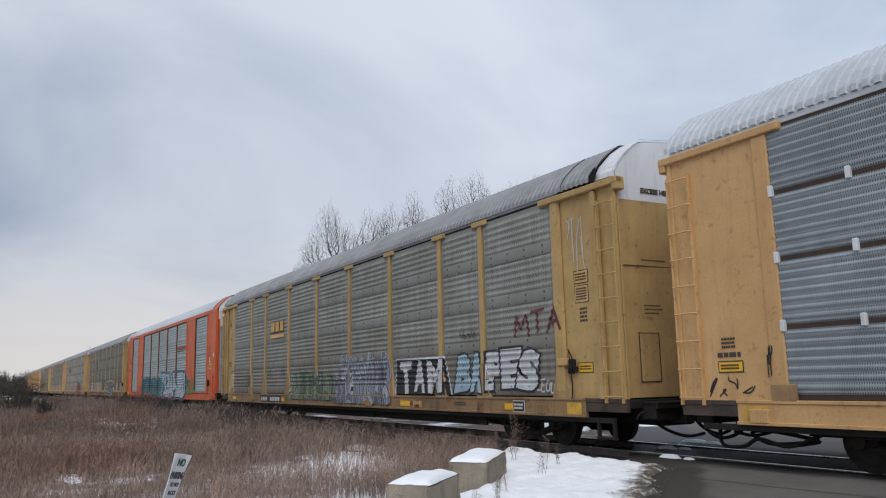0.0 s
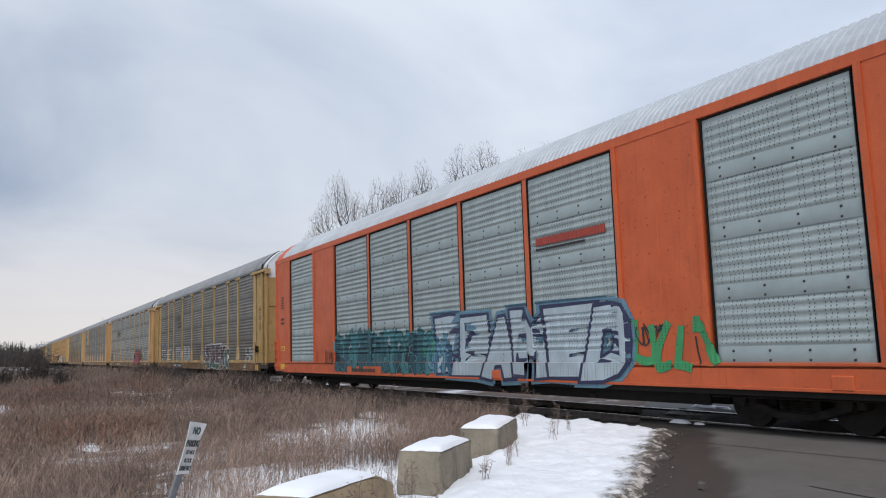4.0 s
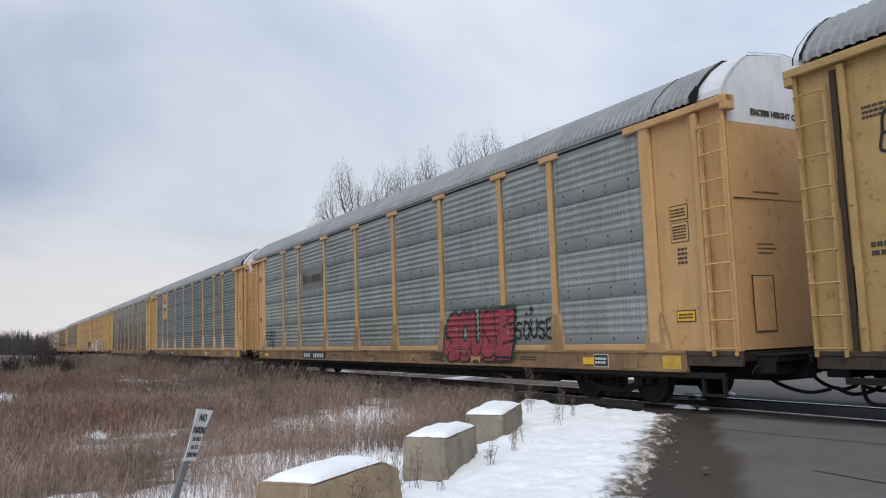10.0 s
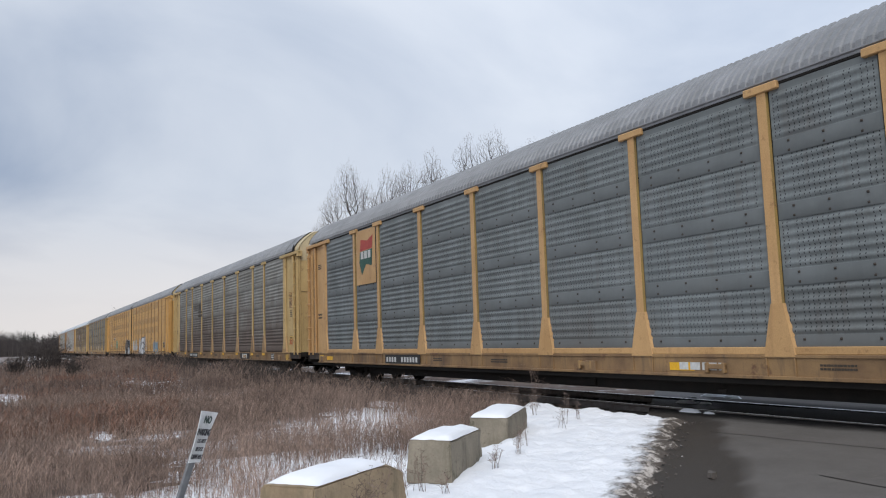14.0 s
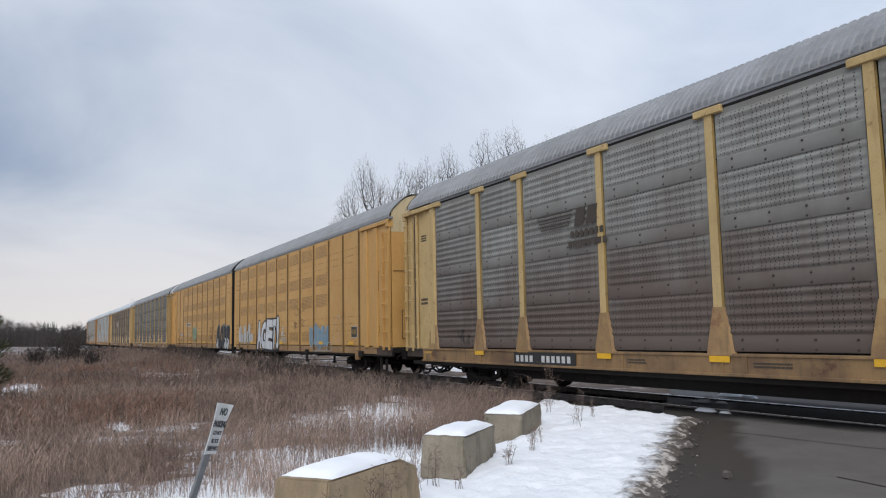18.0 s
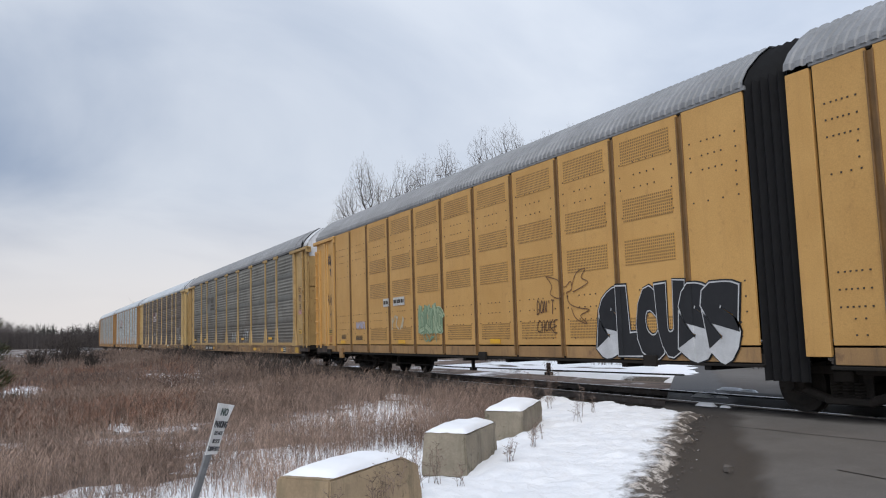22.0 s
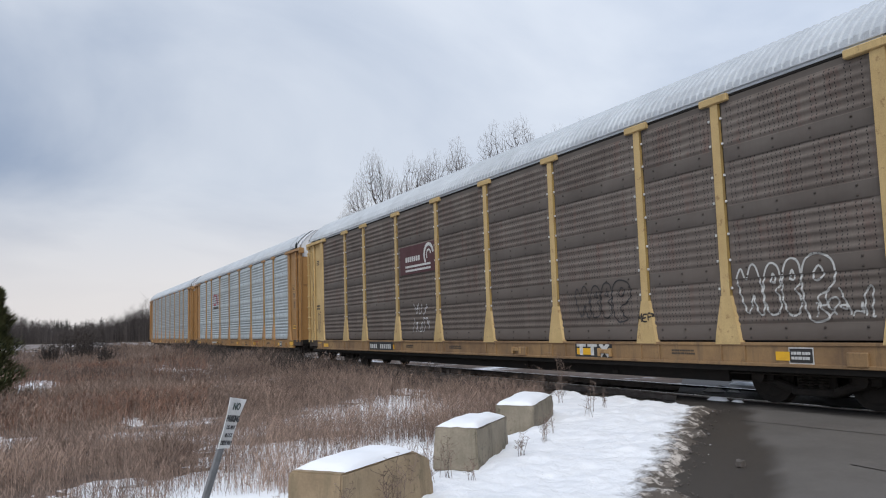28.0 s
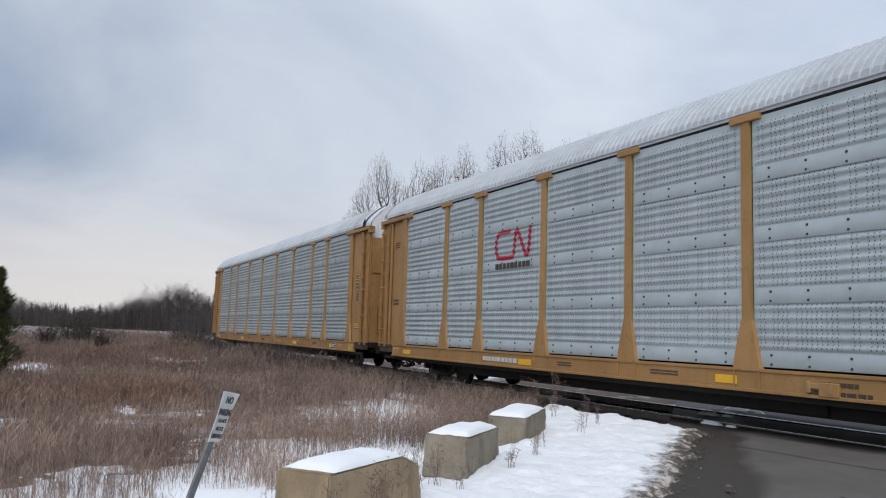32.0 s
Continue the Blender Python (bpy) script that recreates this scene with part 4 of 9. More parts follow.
def end_wall(root, e, half, lower, upper, split=4.6):
    """An end with bowed doors: a coloured lower part and a pale top."""
    t = 0.0 if e > 0 else math.pi
    d = place("end_door", cached(("end_door", split), lambda: end_door_mesh(0.99, split), lower), root, (e * (half - 0.06), 0, 0), t)
    place("white_top", cached(("end_top", split), lambda: end_door_mesh(split + 0.004, 9.0), upper), root, (e * (half - 0.06), 0, 0), t, "dull white top of the end door")
    place("end_hatch", cached("end_hatch", lambda: boxes([(0.0, 0.035, -1.12, -0.66, 1.27, 2.13)], 0.008), lower), d)
    place("end_seam", cached("end_seam", lambda: boxes([(0.0, 0.033, -1.40, 1.40, 3.368, 3.376)]), M["stencil_dark"]), d)
    place("end_seam", cached("end_seam_low", lambda: boxes([(0.0, 0.030, -1.135, -1.12, 1.25, 2.15), (0.0, 0.037, -0.66, -0.645, 1.25, 2.15), (0.0, 0.034, -1.13, -0.65, 2.13, 2.145), (0.0, 0.034, -1.13, -0.65, 1.255, 1.27)]), M["stencil_dark"]), d)
    if e > 0:
        letters("EXCESS HEIGHT CAR", 0.135, M["stencil_dark"], "height_warning", d, (0.036, -0.25, 4.80), (90, 0, 90), "black EXCESS HEIGHT CAR lettering", 0.005, 0, 0.004)
        bar_text_end(d)


def bar_text_end(parent):
    items = []
    for z, y1 in ((3.48, -0.35), (2.64, -0.55), (2.57, -0.5), (2.50, -0.62)):
        y = -0.95
        while y < y1:
            items.append((0.0, 0.03 * (1 - (y / 1.46) ** 2) + 0.004, y, y + 0.035, z - 0.015, z + 0.015))
            y += 0.05
    part("stencil", boxes(items), M["stencil_dark"], parent)["kind"] = "stuff"


def autorack(x, frame_mat, sheet_mat, roof_mat, sill_mat, label, special=None, top=None, lock=False, posts=POSTS, foot=None, skirt=None, lamps="sill"):
    """A tri-level car carrier with posts, ribbed sheets, end bays, ladders and a ribbed roof."""
    root = empty("autorack_car", (x, TRACK, 0))
    tagged(root, label, "rail car", "autorack cars of the train")
    underframe(root, HALF, (-10.05, 10.05), sill_mat)
    roof(root, HALF - 1.0, roof_mat, 10)
    hood = top or M["white_paint"]
    for e, back in ((1, 0.56), (-1, 0.16)):
        w = 1.0 - back
        place("roof_end", cached(("roof_end", e), lambda: roof_mesh(w), roof_mat), root, (e * (HALF - 1.0 + w / 2), 0, 0))
        place("end_hood", cached(("end_hood", e), lambda: hood_mesh(back - 0.03), hood), root, (e * (HALF - 0.03 - (back - 0.03) / 2), 0, 0), 0.0, "pale hood that closes the roof's end")
        place("roof_cap", cached("roof_cap", lambda: roof_band(0.06, 0.030, 0.02), M["rubber"]), root, (e * (HALF - back), 0, 0), 0.0, "torn black seal on the roof's end")
        place("hood_rim", cached("hood_rim", lambda: roof_band(0.025, 0.006), M["black_steel"] if e < 0 else hood), root, (e * (HALF - 0.025), 0, 0))
    place("roof_strap", cached("roof_strap", lambda: roof_band(0.03, 0.026), M["rubber"]), root, (HALF - 1.55, 0, 0))
    for sd in (-1, 1):
        place("torn_flap", cached("torn_flap", torn_flap_bm, M["rubber"]), root, (HALF - 0.56, sd * SIDE, 0), 0.0 if sd < 0 else math.pi, "torn black flap under the roof's end")
    end_wall(root, 1, HALF, frame_mat, top or M["white_paint"])
    end_wall(root, -1, HALF, frame_mat, top or M["white_paint"])
    foot = foot or M["foot_brown"]
    lines = (-EDGE, *posts, EDGE)
    for s in (-1, 1):
        t = 0.0 if s < 0 else math.pi
        y = s * SIDE
        for a, b in zip(lines, lines[1:]):
            a += 0.012 if a == -EDGE else 0.118
            b -= 0.012 if b == EDGE else 0.118
            w = b - a
            side_sheets(root, (a + b) / 2 * (1 if s < 0 else -1), y, t, w, sheet_mat)
            if skirt:
                place("panel_skirt", cached(("panel_skirt", round(w, 2)), lambda: skirt_bm(w), skirt), root, ((a + b) / 2 * (1 if s < 0 else -1), y, 0), t)
        for p in posts:
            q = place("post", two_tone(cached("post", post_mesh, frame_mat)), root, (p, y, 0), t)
            place("post_foot", cached("post_foot", foot_mesh, foot), q)
            place("post_cap", cached("post_cap", lambda: cap_bm(0.30), frame_mat), q)
        place("eave_rail", cached("eave_rail", lambda: boxes([(-EDGE - 0.2, EDGE + 0.2, -0.02, 0.10, 4.98, 5.12), (-EDGE - 0.2, EDGE + 0.2, -0.045, 0.0, 5.03, 5.06)], 0.005), roof_mat), root, (0, y, 0), t)
        place("panel_head", cached("panel_head", lambda: boxes([(-EDGE, EDGE, -0.012, 0.06, 4.945, 4.98)]), M["black_steel"]), root, (0, y, 0), t)
        for e in (-1, 1):
            ex = e * (EDGE + (HALF - EDGE) / 2)
            bay = place("end_bay", cached(("end_bay", e * s), lambda: mirrored(end_panel_bm(HALF - EDGE), -e * s < 0), frame_mat), root, (ex, y, 0), t)
            place("corner_strip", cached("corner_strip", lambda: boxes([(-0.03, 0.03, -0.05, 0.0, DECK, 4.92)], 0.008), frame_mat), root, (e * (HALF - 0.03), y, 0), t)
            q = place("end_post", cached("end_post", lambda: hat_mesh("end_post", ((DECK, 0.14, 0.07), (1.70, 0.14, 0.07), (4.93, 0.125, 0.066))), frame_mat), root, (e * (EDGE + 0.13), y, 0), t)
            place("post_foot", cached("post_foot", foot_mesh, foot), q)
            place("end_beam", cached(("end_beam", e * s), lambda: mirrored(beam_bm(), -e * s < 0), frame_mat), root, (ex, y, 0), t)
            ladder(root, e * (HALF - 0.27), y, t, frame_mat)
            if e < 0:
                place("door_gap", cached("door_gap", lambda: boxes([(-0.05, 0.03, -0.012, 0.03, DECK + 0.02, 4.8), (-0.03, 0.045, -0.014, 0.03, 1.5, 2.1), (-0.06, 0.02, -0.016, 0.03, 2.9, 3.3), (-0.02, 0.04, -0.018, 0.03, 3.9, 4.3)]), M["dark_gap"]), root, (e * (HALF - 0.60), y, 0), t)
                place("door_track", cached("door_track", lambda: boxes([(-0.045, 0.045, -0.055, 0.0, DECK, 4.84), (-0.02, 0.02, -0.08, 0.0, DECK + 0.3, DECK + 0.36), (-0.02, 0.02, -0.08, 0.0, 2.9, 2.96)], 0.006), frame_mat), root, (e * (HALF - 0.74), y, 0), t)
            else:
                if s < 0 and lock:
                    place("door_lock", cached("door_lock", latch_bm, M["black_steel"]), root, (EDGE + 0.48, y, 0), t, "greasy black door lock with a lever")
                    place("lock_bracket", cached("lock_bracket", lambda: boxes([(-0.16, 0.14, -0.12, 0.0, 1.60, 1.74)], 0.015), frame_mat), root, (EDGE + 0.24, y, 0), t)
                place("door_track", cached("door_track_front", lambda: boxes([(-0.06, 0.06, -0.075, 0.0, DECK, 4.84)], 0.01), frame_mat), root, (e * (HALF - 0.60), y, 0), t)
    # markings on the near side
    if lamps == "feet":
        for p in posts:
            plate(root, p, 0.90, 0.42, 0.10, M["reflector"], -SIDE - 0.072, "reflector")
    elif lamps == "skirt":
        for a, b in zip(lines[2:8], lines[3:9]):
            plate(root, (a + b) / 2, 1.055, 0.36, 0.10, M["reflector"], -SIDE - 0.056, "reflector")
    else:
        for px in (10.15, 5.2, -4.9, -11.4):
            plate(root, px, 0.79, 0.55, 0.13, M["reflector"], -SIDE - 0.056, "reflector")
    small_plates(root, posts)
    if special:
        SKIN[0] = ribbed_skin(posts, True, skirt is not None)
        special(root)
        SKIN[0] = None
    return root


def small_plates(root, posts):
    """Stencils, a framed inspection panel and tie-down brackets along a sill."""
    a, b = posts[-1], posts[-2]
    plate(root, a + 1.35, 0.80, 0.42, 0.24, M["stencil_white"], -SIDE - 0.054, "placard_frame")
    plate(root, a + 1.35, 0.80, 0.385, 0.205, M["black_panel"], -SIDE - 0.059, "placard")
    bar_text(root, a + 1.35, 0.80, 0.33, 0.14, 2, M["stencil_white"], -SIDE - 0.064)
    for x, w in ((posts[3] + 1.0, 0.7), (posts[2] + 0.9, 0.5), (b + 0.9, 0.55)):
        bar_text(root, x, 0.82, w, 0.10, 2, M["stencil_dark"], -SIDE - 0.052)
    for x in (posts[4] + 1.3, posts[6] - 1.2):
        place("sill_bracket", cached("tie_bracket", lambda: boxes([(-0.2, 0.2, -0.10, -0.03, 0.76, 0.84), (-0.2, -0.14, -0.11, -0.03, 0.70, 0.86), (0.14, 0.2, -0.11, -0.03, 0.70, 0.86)], 0.01), M["foot_brown"]), root, (x, -SIDE, 0))


def mirrored(bm, flip):
    if flip:
        for v in bm.verts:
            v.co.x = -v.co.x
    return bm


UNIT_FIELDS = ((1.17, 1.54), (2.50, 2.98), (3.31, 3.73), (4.38, 4.84))


def smooth_unit(x, label, special=None, half=10.98, couple=1):
    """One unit of a two-unit car: flat yellow panels with punched fields between narrow dark posts; a bellows joins the units."""
    root = empty("autorack_unit", (x, TRACK, 0))
    tagged(root, label, "rail car", "units of the two-unit car")
    ymat = M["yellow_fresh"]
    underframe(root, half, (couple * (half - 3.92), -half - 0.15) if couple > 0 else (-(half - 3.92),), M["black_steel"], (couple,))
    roof(root, half, M["roof_mid"], 8)
    end_wall(root, couple, half, ymat, M["cream"] if couple > 0 else M["white_paint"])
    if couple > 0:
        place("roof_end", cached("roof_inner", lambda: roof_mesh(0.4), M["roof_mid"]), root, (-half - 0.2, 0, 0))
    # two narrow plain bays beside the coupled end, eight wide ones with punched fields
    lines = [-9.58, -7.78, -5.98, -4.18, -2.39, -0.60, 1.18, 2.98, 4.78, 6.32, 7.88]
    if couple < 0:
        lines = sorted(-v - 0.50 for v in lines)
    for s in (-1, 1):
        t = 0.0 if s < 0 else math.pi
        y = s * SIDE
        place("eave_rail", cached(("eave_rail_s", half), lambda: boxes([(-half, half, -0.025, 0.10, 5.0, 5.075)], 0.006), M["roof_mid"]), root, (0, y, 0), t)
        k = 1 if s < 0 else -1
        ends = [-half] + lines + [half]
        for i, (a, b) in enumerate(zip(ends, ends[1:])):
            px, w = (a + b) / 2 * k, b - a - 0.11
            field = 1.7 < b - a < 1.9 and 0 < i < len(ends) - 2
            place("side_panel", cached(("smooth_panel", round(w, 2)), lambda: smooth_panel_bm(w), ymat), root, (px, y, 0), t)
            place("lower_panel", cached(("lower_panel", round(w, 2)), lambda: boxes([(-w / 2, w / 2, -0.012, 0.02, 0.765, 1.00)], 0.006), M["sill_unit"]), root, (px, y, 0), t)
            if s < 0 and (0 < i < len(ends) - 2 or (i == 0) == (couple > 0)):
                rv = place("rivets", cached(("rivets", round(w, 2)), lambda: rivets_bm(w), M["stencil_dark"]), root, (px, y, 0), t)
                rv["kind"] = "stuff"
            if field:
                for z0, z1 in UNIT_FIELDS:
                    place("punched_field", cached(("punched_field", round(w, 2), z0), lambda: boxes([(-w / 2 + 0.19, w / 2 - 0.19, -0.026, -0.018, z0, z1)]), M["mesh_dark"]), root, (px, y, 0), t)
        for v in lines:
            place("post", cached("dark_post", lambda: boxes([(-0.052, 0.052, 0.0, 0.03, 0.80, 4.95), (-0.07, -0.045, -0.04, 0.02, 0.80, 4.95), (0.045, 0.07, -0.04, 0.02, 0.80, 4.95)], 0.004), M["yellow_brown"]), root, (v * k, y, 0), t)
        if couple > 0:
            place("end_bay", cached("inner_end", lambda: boxes([(-0.2, 0.2, -0.02, 0.05, 0.87, 4.99)], 0.006), ymat), root, (-half - 0.2, y, 0), t)
        ladder(root, couple * (half - 0.27), y, t, ymat)
        if couple < 0:
            place("door_gap", cached("unit_gap", lambda: boxes([(-0.055, 0.055, -0.036, 0.03, DECK + 0.02, 4.8)]), M["dark_gap"]), root, (couple * (half - 0.90), y, 0), t)
        # pressed uprights that frame the sunken end field
        for d, ww, dd in ((1.05, 0.10, 0.075), (1.28, 0.07, 0.055), (1.95, 0.13, 0.07)):
            place("end_post", cached(("unit_upright", ww), lambda: boxes([(-ww, ww, -dd, 0.0, DECK, 4.84)], 0.012), ymat), root, (couple * (half - d), y, 0), t)
        place("jack_pad", cached("jack_pad", lambda: boxes([(-0.12, 0.12, -0.10, 0.02, 0.56, 0.88), (-0.13, 0.13, -0.11, 0.02, 0.86, 0.90)], 0.01), M["sill_unit"]), root, (couple * (half - 2.75), y, 0), t)
        place("sill_end", cached("unit_sill_end", lambda: boxes([(-0.55, 0.55, -0.03, 0.05, 0.72, 0.99)], 0.006), M["end_steel"]), root, (couple * (half - 0.56), y, 0), t)
        place("end_beam", cached(("end_beam", 1), lambda: beam_bm(), ymat), root, (couple * (half - 1.1), y, 0), t)
    for i in (1, 4, 7, 9) if couple > 0 else (0, 3, 6):
        plate(root, (lines[i] + lines[i + 1]) / 2, 1.115, 0.47, 0.11, M["reflector"], -SIDE - 0.045, "reflector")
    if special:
        RIBBED[0], SKIN[0] = False, flat_skin(lines)
        special(root, 1.8, half)
        RIBBED[0], SKIN[0] = True, None
    return root


def smooth_panel_bm(w):
    return boxes([(-w / 2, w / 2, -0.02, 0.03, 1.03, 4.995)], 0.006)


def rivets_bm(w):
    full = [-w / 2 + 0.16, *(-w / 2 + w * k for k in (0.32, 0.425, 0.53, 0.635)), w / 2 - 0.18]
    rows = [(z, full) for z in (4.40, 4.16, 3.92, 2.03, 1.79, 1.55)]
    rows += [(3.39, [-w / 2 + 0.18 + (w - 0.36) * k / 3 for k in range(4)]), (3.77, [w / 2 - 0.2]), (3.55, [w / 2 - 0.2])]
    rows += [(z, [-w / 2 + 0.36, w / 2 - 0.3]) for z in (1.39, 1.17)]
    items = [(x - 0.012, x + 0.012, -0.03, -0.018, z - 0.012, z + 0.012) for z, xs in rows for x in xs]
    return boxes(items)


M["orange_dark"] = surface("shaded_orange_weld", (0.40, 0.06, 0.015), (0.33, 0.05, 0.014), 4, 0.5, 0, 0.03)
M["yellow_brown"] = surface("brown_stained_post", (0.24, 0.13, 0.045), (0.16, 0.09, 0.035), 2.0, 0.6, 0, 0.08, 50, GRIME, 0.6)


def bellows(root, x):
    """Black rubber bellows between the two units."""
    verts, faces = [], []
    prof = [(-1.5, 0.5)] + [(y * 0.985, z - 0.01) for y, z in ROOF] + [(1.5, 0.5)]
    n = 11
    for i in range(n):
        k = 0.955 if i % 2 else 1.0
        xx = -0.4 + 0.8 * i / (n - 1)
        for y, z in prof:
            verts.append((xx, y * k, 0.95 + (z - 0.95) * (0.985 if i % 2 else 1.0)))
    m = len(prof)
    for i in range(n - 1):
        for j in range(m - 1):
            a = i * m + j
            faces.append((a, a + 1, a + 1 + m, a + m))
    me = mesh_from("bellows", verts, faces)
    me.materials.append(M["rubber"])
    place("bellows", me, root, (x, 0, 0), 0, "black pleated rubber bellows")


def orange_car(x, label, special=None):
    """An orange car with bands of pale sheets between wide orange fields."""
    root = empty("autorack_car", (x, TRACK, 0))
    tagged(root, label, "rail car", "autorack cars of the train")
    o = M["orange"]
    underframe(root, HALF, (-10.05, 10.05), o)
    roof(root, HALF - 1.0, M["roof_light"], 10)
    for e in (-1, 1):
        place("roof_end", cached("roof_end_orange", lambda: roof_mesh(0.98, False), o), root, (e * (HALF - 0.5), 0, 0))
    end_wall(root, 1, HALF, o, M["white_paint"])
    end_wall(root, -1, HALF, o, M["white_paint"])
    place("end_gate", cached("end_gate", lambda: boxes([(0.0, 0.18, -1.40, -0.88, 1.0, 4.22)], 0.02), M["gate_blue"]), root, (HALF - 0.03, 0, 0), 0.0, "blue-grey folded end gate")
    place("gate_top", cached("gate_top", lambda: boxes([(0.0, 0.18, -1.40, -0.88, 4.225, 5.0)], 0.02), M["cream_white"]), root, (HALF - 0.03, 0, 0), 0.0, "cream top of the end gate")
    for gy in (-1.27, -1.14, -1.01):
        place("gate_fold", cached("gate_fold", lambda: boxes([(0.17, 0.2, -0.025, 0.025, 1.02, 4.95)], 0.008), M["roof_light"]), root, (HALF - 0.03, gy, 0))
    sheets = ((-11.65, -9.1), (-6.95, -4.25), (-4.09, -1.47), (-1.31, 1.31), (1.47, 4.09), (4.25, 6.95), (9.1, 11.72))
    solids = ((-HALF + 0.2, -11.70), (-9.05, -7.0), (7.0, 9.05), (11.77, HALF - 0.05))
    for s in (-1, 1):
        t = 0.0 if s < 0 else math.pi
        k = 1 if s < 0 else -1
        y = s * SIDE
        for a, b in sheets:
            w = b - a
            side_sheets(root, (a + b) / 2 * k, y, t, w, M["galv_teal"])
            # thin black strips draw the shadow lines beside each sheet
            for sx in (a + 0.012, b - 0.012):
                place("sheet_seal", cached("sheet_seal", lambda: boxes([(-0.008, 0.008, -0.05, 0.02, DECK + 0.05, 4.92)]), M["rubber"]), root, (sx * k, y, 0), t)
        for a, b in solids:
            w = b - a
            place("solid_panel", cached(("solid_panel", round(w, 2)), lambda: boxes([(-w / 2, w / 2, -0.05, 0.04, DECK - 0.3, 4.98)], 0.003), o), root, ((a + b) / 2 * k, y, 0), t)
            for dx, ww, dd in ((-w / 2 + 0.05, 0.05, 0.085), (w / 2 - 0.05, 0.05, 0.085), (0.0, 0.012, 0.056)):
                place("panel_strip", cached(("panel_strip", ww), lambda: boxes([(-ww, ww, -dd, 0, DECK, 4.98)], 0.003), o), root, (((a + b) / 2 + dx) * k, y, 0), t)
        for p in (-4.17, -1.39, 1.39, 4.17):
            place("post", cached("slim_post", lambda: boxes([(-0.075, 0.075, -0.05, 0.02, DECK, 4.98)], 0.01), o), root, (p, y, 0), t)
        place("eave_rail", cached("eave_rail_o", lambda: boxes([(-HALF + 0.1, HALF - 0.1, -0.062, 0.10, 4.95, 5.13)], 0.006), o), root, (0, y, 0), t)
        place("panel_head", cached("panel_head_o", lambda: boxes([(-11.9, 11.9, -0.012, 0.03, 4.905, 4.95)]), M["black_steel"]), root, (0, y, 0), t)
        place("sill_band", cached("sill_band", lambda: boxes([(-HALF + 0.1, HALF - 0.1, -0.07, 0.02, SILL, DECK + 0.06)], 0.01), o), root, (0, y, 0), t)
        for e in (-1, 1):
            ladder(root, e * (HALF - 0.3), y, t, o, 0.75, 1.9, 0.42, 4)
    if special:
        SKIN[0] = orange_skin(sheets)
        special(root)
        SKIN[0] = None
    return root


def orange_skin(sheets):
    """Sheets between posts and wide plain fields."""
    inner = ribbed_skin((), False)[0]
    cuts = [e + d for a, b in sheets for e in (a, b) for d in (-0.02, 0.02)] + [a + d for a, b in ((-9.05, -7.0), (7.0, 9.05)) for d in (0.0, 0.1, b - a - 0.1, b - a)]

    def proud(x, z):
        if z < DECK + 0.06:
            return 0.073
        for a, b in sheets:
            if a + 0.03 < x < b - 0.03:
                return inner(x, z)
        for c in (-9.0, -7.05, 7.05, 9.0):
            if abs(x - c) < 0.06:
                return 0.087
        return 0.054
    return proud, cuts, True


def lead_car(x, label, special=None):
    """A car with long pale sheets in four plain rows and a wide flat end bay."""
    root = empty("autorack_car", (x, TRACK, 0))
    tagged(root, label, "rail car", "autorack cars of the train")
    y0 = M["yellow_tan"]
    underframe(root, HALF, (-10.05, 10.05), y0)
    roof(root, HALF, M["roof_light"], 10)
    end_wall(root, 1, HALF, y0, M["white_paint"])
    end_wall(root, -1, HALF, y0, M["white_paint"])
    for s in (-1, 1):
        t = 0.0 if s < 0 else math.pi
        y = s * SIDE
        for i in range(4):
            place("side_panel", cached("long_row", lambda: row_mesh(2 * EDGE - 0.10), M["galv_lead"]), root, (0, y, 1.06 + i * 0.975), t)
        for px in (-11.62, -10.42, -6.2, -2.0, 2.0, 6.2, 10.42, 11.62):
            for i in range(1, 4):
                place("clip", cached("clip", lambda: boxes([(-0.035, 0.035, -0.075, 0.0, -0.085, 0.085)], 0.01), M["white_paint"]), root, (px, y, 1.055 + i * 0.975))
        place("row_gap", cached("row_gap", lambda: boxes([(-EDGE, EDGE, -0.008, 0.03, DECK, 4.95)]), M["dark_gap"]), root, (0, y, 0), t)
        for e in (-1, 1):
            w = HALF - EDGE + 0.0
            ex = e * (EDGE + w / 2)
            place("end_bay", cached("lead_bay", lambda: boxes([(-w / 2, w / 2, -0.03, 0.04, DECK, 4.98), (-w / 2 + 0.05, -w / 2 + 0.13, -0.06, 0, DECK, 4.98)], 0.012), y0), root, (ex, y, 0), t)
            q = place("end_post", cached("lead_post", lambda: boxes([(-0.13, 0.13, -0.06, 0.0, DECK, 4.86)], 0.015), y0), root, (e * (EDGE + 0.03), y, 0), t)
            place("post_foot", cached("lead_foot", lambda: boxes([(-0.15, 0.26, -0.072, -0.02, DECK, 1.22)], 0.012), M["foot_brown"]), q)
            place("end_beam", cached(("end_beam", e * s), lambda: mirrored(beam_bm(), -e * s < 0), y0), root, (ex, y, 0), t)
            ladder(root, e * (HALF - 0.27), y, t, y0)
        place("eave_rail", cached("eave_rail_l", lambda: boxes([(-HALF + 0.1, HALF - 0.1, -0.02, 0.10, 4.95, 5.12)], 0.006), M["roof_light"]), root, (0, y, 0), t)
    if special:
        special(root)
    return root


